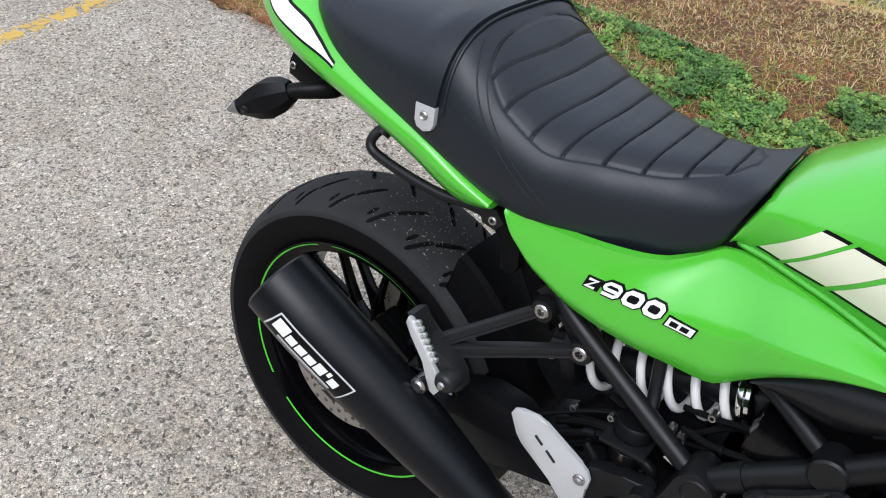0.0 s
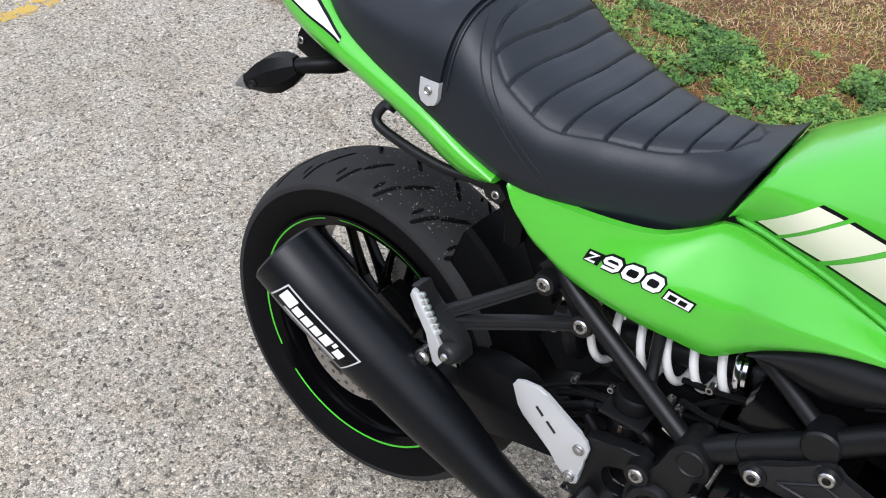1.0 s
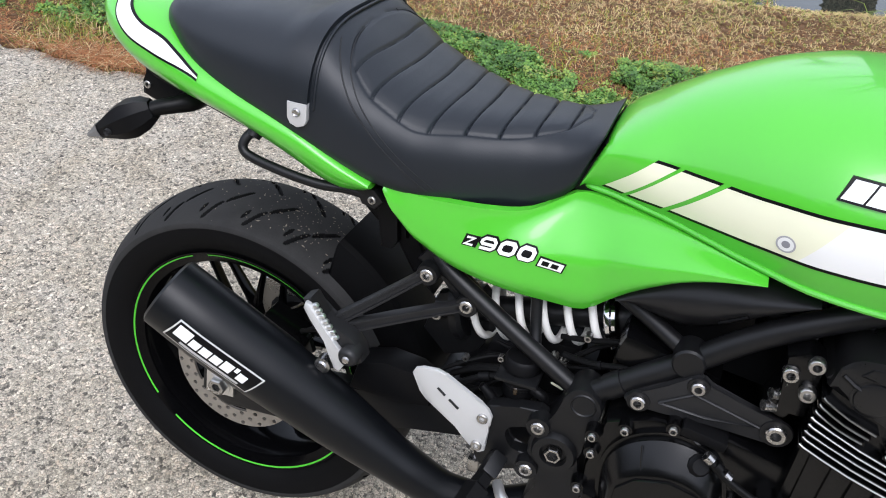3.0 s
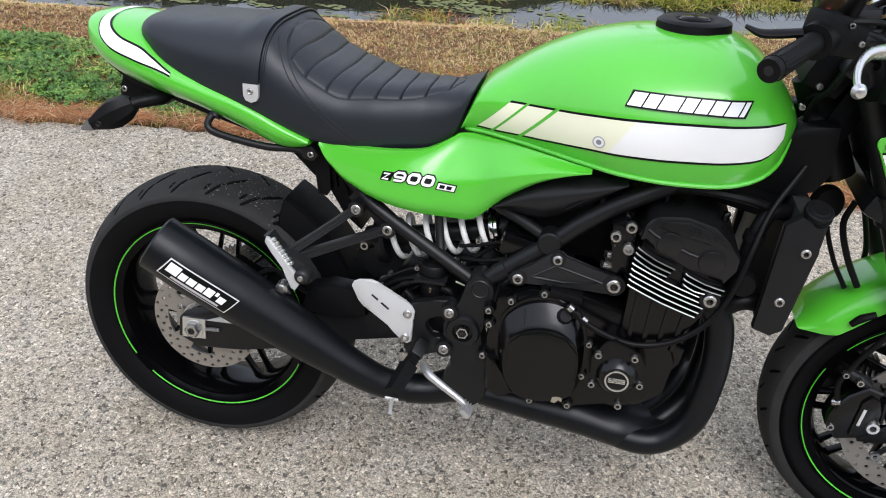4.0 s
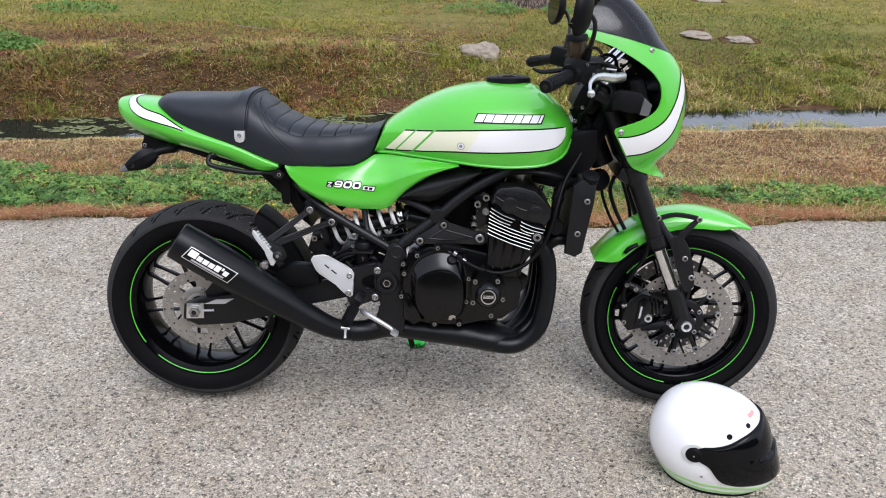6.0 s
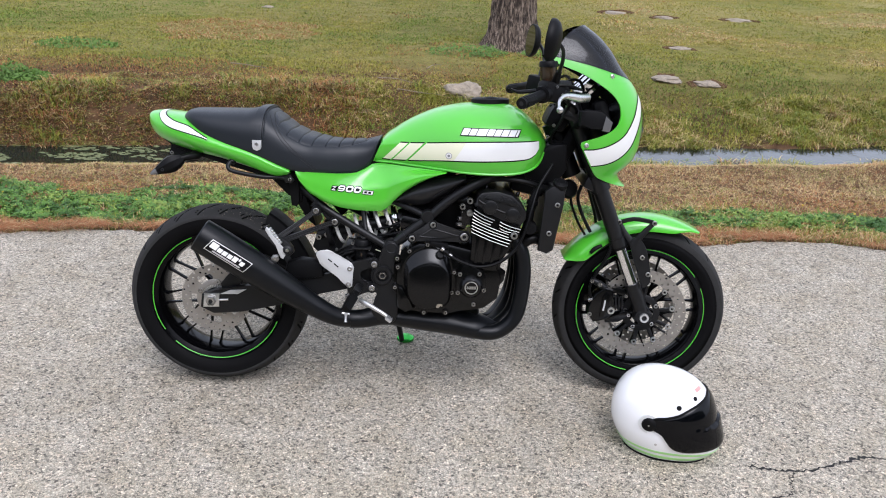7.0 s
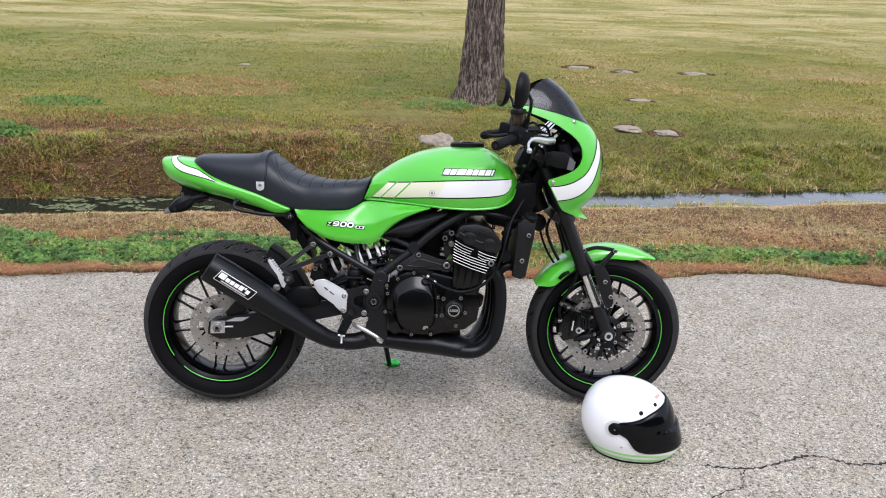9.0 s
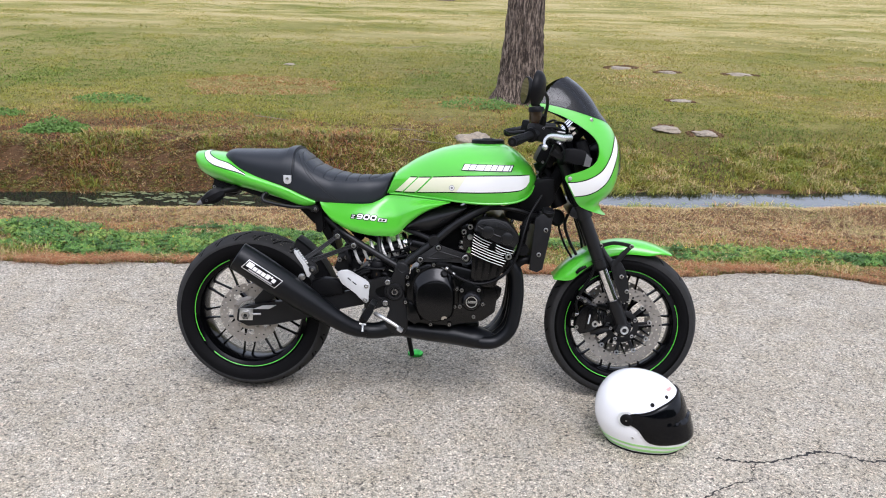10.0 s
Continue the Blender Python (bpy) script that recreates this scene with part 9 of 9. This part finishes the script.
master = front_part("master_cylinder", block(along_bar(-0.02) + V(0.012, 0, 0.012), (0.075, 0.04, 0.034), 0.010, (0, 0, 28)), SATIN, hbar, "black front brake master cylinder")
jar = front_part("brake_reservoir", lathe([(0, 0), (0.024, 0.0), (0.026, 0.004), (0.026, 0.046), (0, 0.046)], V(1.095, 0.225, 1.092), (-0.05, 0, 1), n=28), FLUID, master, "translucent amber brake fluid reservoir")
front_part("reservoir_lid", lathe([(0, 0.018), (0.026, 0.018), (0.029, 0.014), (0.029, 0)], V(1.093, 0.225, 1.138), (-0.05, 0, 1), n=28), PLASTIC, jar)
front_part("reservoir_foot", lathe([(0.0, -0.012), (0.014, -0.012), (0.026, 0.0)], V(1.095, 0.225, 1.092), (-0.05, 0, 1), n=24), PLASTIC, jar)
front_part("throttle_cables", tube([along_bar(0.15) + V(0.02, 0, 0.0), V(1.16, 0.22, 1.03), V(1.20, 0.14, 1.00), V(1.19, 0.06, 0.95)], 0.005, n=8, k=5), HOSE, hbar)
front_part("bar_cable", tube([V(1.14, 0.20, 1.085), V(1.18, 0.17, 1.10), V(1.215, 0.12, 1.08), V(1.22, 0.06, 1.0)], 0.005, n=8, k=5), HOSE, hbar)
front_part("bar_cable", tube([V(1.15, -0.18, 1.08), V(1.19, -0.12, 1.10), V(1.21, -0.04, 1.05), V(1.2, 0.02, 0.97)], 0.005, n=8, k=5), HOSE, hbar)
for s in (1, -1):
    front_part("bar_clamp", block(V(1.163, s * 0.045, 1.02), (0.045, 0.035, 0.045), 0.010), SATIN, hbar)


def mirror_head(s):
    """An oval mirror housing, glass towards the rear."""
    n = Vector((-0.93, s * 0.30, 0.10)).normalized()
    up = (Vector((0.36, 0, 1)) - n * Vector((0.36, 0, 1)).dot(n)).normalized()
    across = n.cross(up)
    c = V(1.078, s * 0.402, 1.219)
    rings = []
    for d, f in ((0.004, 0.90), (0.004, 0.985), (0.0, 1.0), (-0.010, 0.97), (-0.020, 0.84), (-0.027, 0.60), (-0.030, 0.25)):
        rings.append([c + n * d + f * (0.062 * math.cos(t) * up + 0.050 * math.sin(t) * across) for t in [2 * math.pi * k / 36 for k in range(36)]])
    glass_ring = [[c + n * 0.0045 + f * (0.062 * math.cos(t) * up + 0.050 * math.sin(t) * across) for t in [2 * math.pi * k / 36 for k in range(36)]] for f in (0.90, 0.01)]
    return join(rings), join(glass_ring, cap=False)


for s in (1, -1):
    body, pane = mirror_head(s)
    mir = front_part("mirror", body, PLASTIC, None, "black oval rear-view mirror", sharp=40)
    front_part("mirror_glass", pane, MIRROR, mir)
    stem = [V(1.112, s * 0.250, 1.080), V(1.118, s * 0.285, 1.115), V(1.124, s * 0.335, 1.160), V(1.118, s * 0.380, 1.192), V(1.100, s * 0.398, 1.215)]
    front_part("mirror_stem", tube(stem, [0.006, 0.006, 0.006, 0.0055], n=10, k=5), SATIN, mir)
    front_part("stem_boot", tube([V(1.108, s * 0.242, 1.066), V(1.114, s * 0.268, 1.098), V(1.119, s * 0.295, 1.126)], [0.0145, 0.013, 0.009], n=14, k=3), HOSE, mir)

# ---------------------------------------------------------------- helmet on the asphalt
HELM = thing("helmet", "white full-face helmet with tinted visor and green stripes on the asphalt", "helmet", m=pose(1.509, -0.344, 0.0, 0, 0, -20))


def helm(a, h):
    """Skin of the helmet: a round the vertical from straight ahead, h from 0 at the rim to 1 at the crown."""
    z = 0.274 * h
    t = (h - 0.388) / 0.612 if h > 0.388 else (0.388 - h) / 0.388
    if h > 0.388:
        k = max(0.0, 1 - t**2.25) ** (1 / 2.25)
    else:
        k = 1 - 0.235 * t**1.8
    front = max(0.0, math.cos(a))
    length = 0.165 + (0.010 * front**2 if h < 0.5 else 0.0)
    chin = 0.030 * front**3 * math.exp(-(((h - 0.16) / 0.20) ** 2))
    width = 0.128 * (1 - 0.04 * front)
    e = 2.25
    c, s = math.cos(a), math.sin(a)
    r = 1 / ((abs(c) / length) ** e + (abs(s) / width) ** e) ** (1 / e)
    lift = 0.022 * (0.5 + 0.5 * math.cos(a)) ** 2 * (1 - h) ** 2 * 0  # rim lies level
    back_tuck = 0.012 * max(0.0, -c) * (1 - h) ** 3
    return Vector(((r * k + chin - back_tuck) * c - 0.012 * h, (r * k + chin * 0.4 - back_tuck) * s, z + lift))


def helm_out(a, h, d):
    p = helm(a, h)
    q = (helm(a + 0.01, h) - helm(a - 0.01, h)).cross(helm(a, min(1, h + 0.01)) - helm(a, max(0, h - 0.01)))
    q = q.normalized() if q.length > 1e-9 else Vector((0, 0, 1))
    return p + q * d


hs = [i / 14 * 0.388 for i in range(14)] + [0.388 + 0.612 * math.sin(math.pi / 2 * i / 30) for i in range(31)]
hs[-1] = 0.9995
rings = [[helm(2 * math.pi * j / 72, h) for j in range(72)] for h in hs]
under = [[p * f + Vector((0, 0, 0.0 if f > 0.9 else 0.03)) for p in rings[0]] for f in (0.86, 0.95)]
part("shell", join([[Vector((p.x, p.y, p.z)) for p in r] for r in under] + rings), SHELL, HELM, "glossy white helmet shell", sharp=50)
part("neck_roll", tube([helm(2 * math.pi * j / 48, 0.004) * 0.93 + Vector((0, 0, 0.004)) for j in range(49)], 0.011, n=8, cap=False), GRIP, HELM, "black padded neck roll")


def helm_patch(lo, hi, a0, a1, d0, d1, n=60, m=14, swell=0.0):
    """A raised sheet on the helmet between two heights that depend on the turn."""
    rings = []
    for i in range(n + 1):
        a = a0 + (a1 - a0) * i / n
        x, y = lo(a), hi(a)
        face = []
        for j in range(m + 1):
            s = j / m
            bulge = (d1 if 0 < j < m else d1 * 0.55) + swell * math.sin(math.pi * s) ** 0.8 * (1 - smooth(radians(50), radians(88), abs(a)))
            face.append(helm_out(a, x + (y - x) * s, bulge))
        rings.append(face + [helm_out(a, x + (y - x) * (m - j) / m, d0) for j in range(m + 1)])
    return join(rings)


def in_deg(f):
    return lambda a: f(abs(math.degrees(a)))


visor_low = in_deg(line((0, 0.235), (27, 0.215), (49, 0.200), (62, 0.220), (70, 0.265), (76, 0.330), (82, 0.400), (92, 0.445), (101, 0.470)))
visor_high = in_deg(line((0, 0.800), (22, 0.780), (42, 0.735), (64, 0.655), (80, 0.615), (92, 0.595), (101, 0.555)))
part("visor", helm_patch(visor_low, visor_high, radians(-101), radians(101), -0.002, 0.006, n=110, m=26, swell=0.002), VISOR, HELM, "dark tinted glossy visor", sharp=45)
part("visor_trim", tube([helm_out(radians(a), visor_high(radians(a)) + 0.006, 0.003) for a in range(-96, 97, 4)], 0.0036, n=8), GRIP, HELM)
for s in (1, -1):
    p = helm_out(s * radians(101), 0.512, 0.004)
    q = (helm_out(s * radians(101), 0.512, 0.02) - p).normalized()
    piv = part("visor_pivot", lathe([(0, 0.007), (0.014, 0.007), (0.021, 0.004), (0.0235, 0.0), (0.0235, -0.010)], p, q, n=28), GRIP, HELM, "black visor pivot")
    part("pivot_ring", lathe([(0.020, 0.0008), (0.033, 0.0008), (0.0345, -0.0005), (0.0345, -0.012)], p - q * 0.004, q, n=36), mat("off_white_ring", (0.70, 0.71, 0.69), 0.3, vary=0.03), HELM, "off-white ring behind the visor pivot")
    part("pivot_screw", lathe([(0, 0.0075), (0.003, 0.007), (0.0035, 0.005)], p, q, n=10), STEEL, piv)
    for a, h, r in ((60, 0.748, 0.0078), (31, 0.826, 0.0072)):
        p2 = helm_out(s * radians(a), h, 0.0)
        q2 = (helm_out(s * radians(a), h, 0.02) - p2).normalized()
        part("snap_button", lathe([(0, 0.0015), (r * 0.8, 0.0022), (r, 0.0), (r, -0.003)], p2, q2, n=18), GRIP, HELM, "black snap button")
    p2 = helm_out(s * radians(90), 0.262, 0.0)
    part("rivet", lathe([(0, 0.001), (0.004, 0.0015), (0.005, -0.002)], p2, (helm_out(s * radians(90), 0.262, 0.02) - p2).normalized(), n=12), STEEL, HELM)
for lo, hi in ((0.040, 0.085), (0.125, 0.160)):
    part("stripe", helm_patch(lambda a: lo, lambda a: hi, 0, 2 * math.pi * 0.9999, -0.001, 0.0008, n=90, m=3), LIGHT_GREEN, HELM, "light green stripe", sharp=60)
part("rim_trim", tube([helm_out(2 * math.pi * j / 72, 0.004, 0.001) for j in range(73)], 0.0035, n=8, cap=False), GRIP, HELM)
# small pale red mark above the visor, drawn as a plain bar
part("front_mark", helm_patch(lambda a: 0.868, lambda a: 0.895, radians(-22), radians(-4), -0.0005, 0.0006, n=8, m=3), mat("faded_red_print", (0.62, 0.30, 0.28), 0.35), HELM)
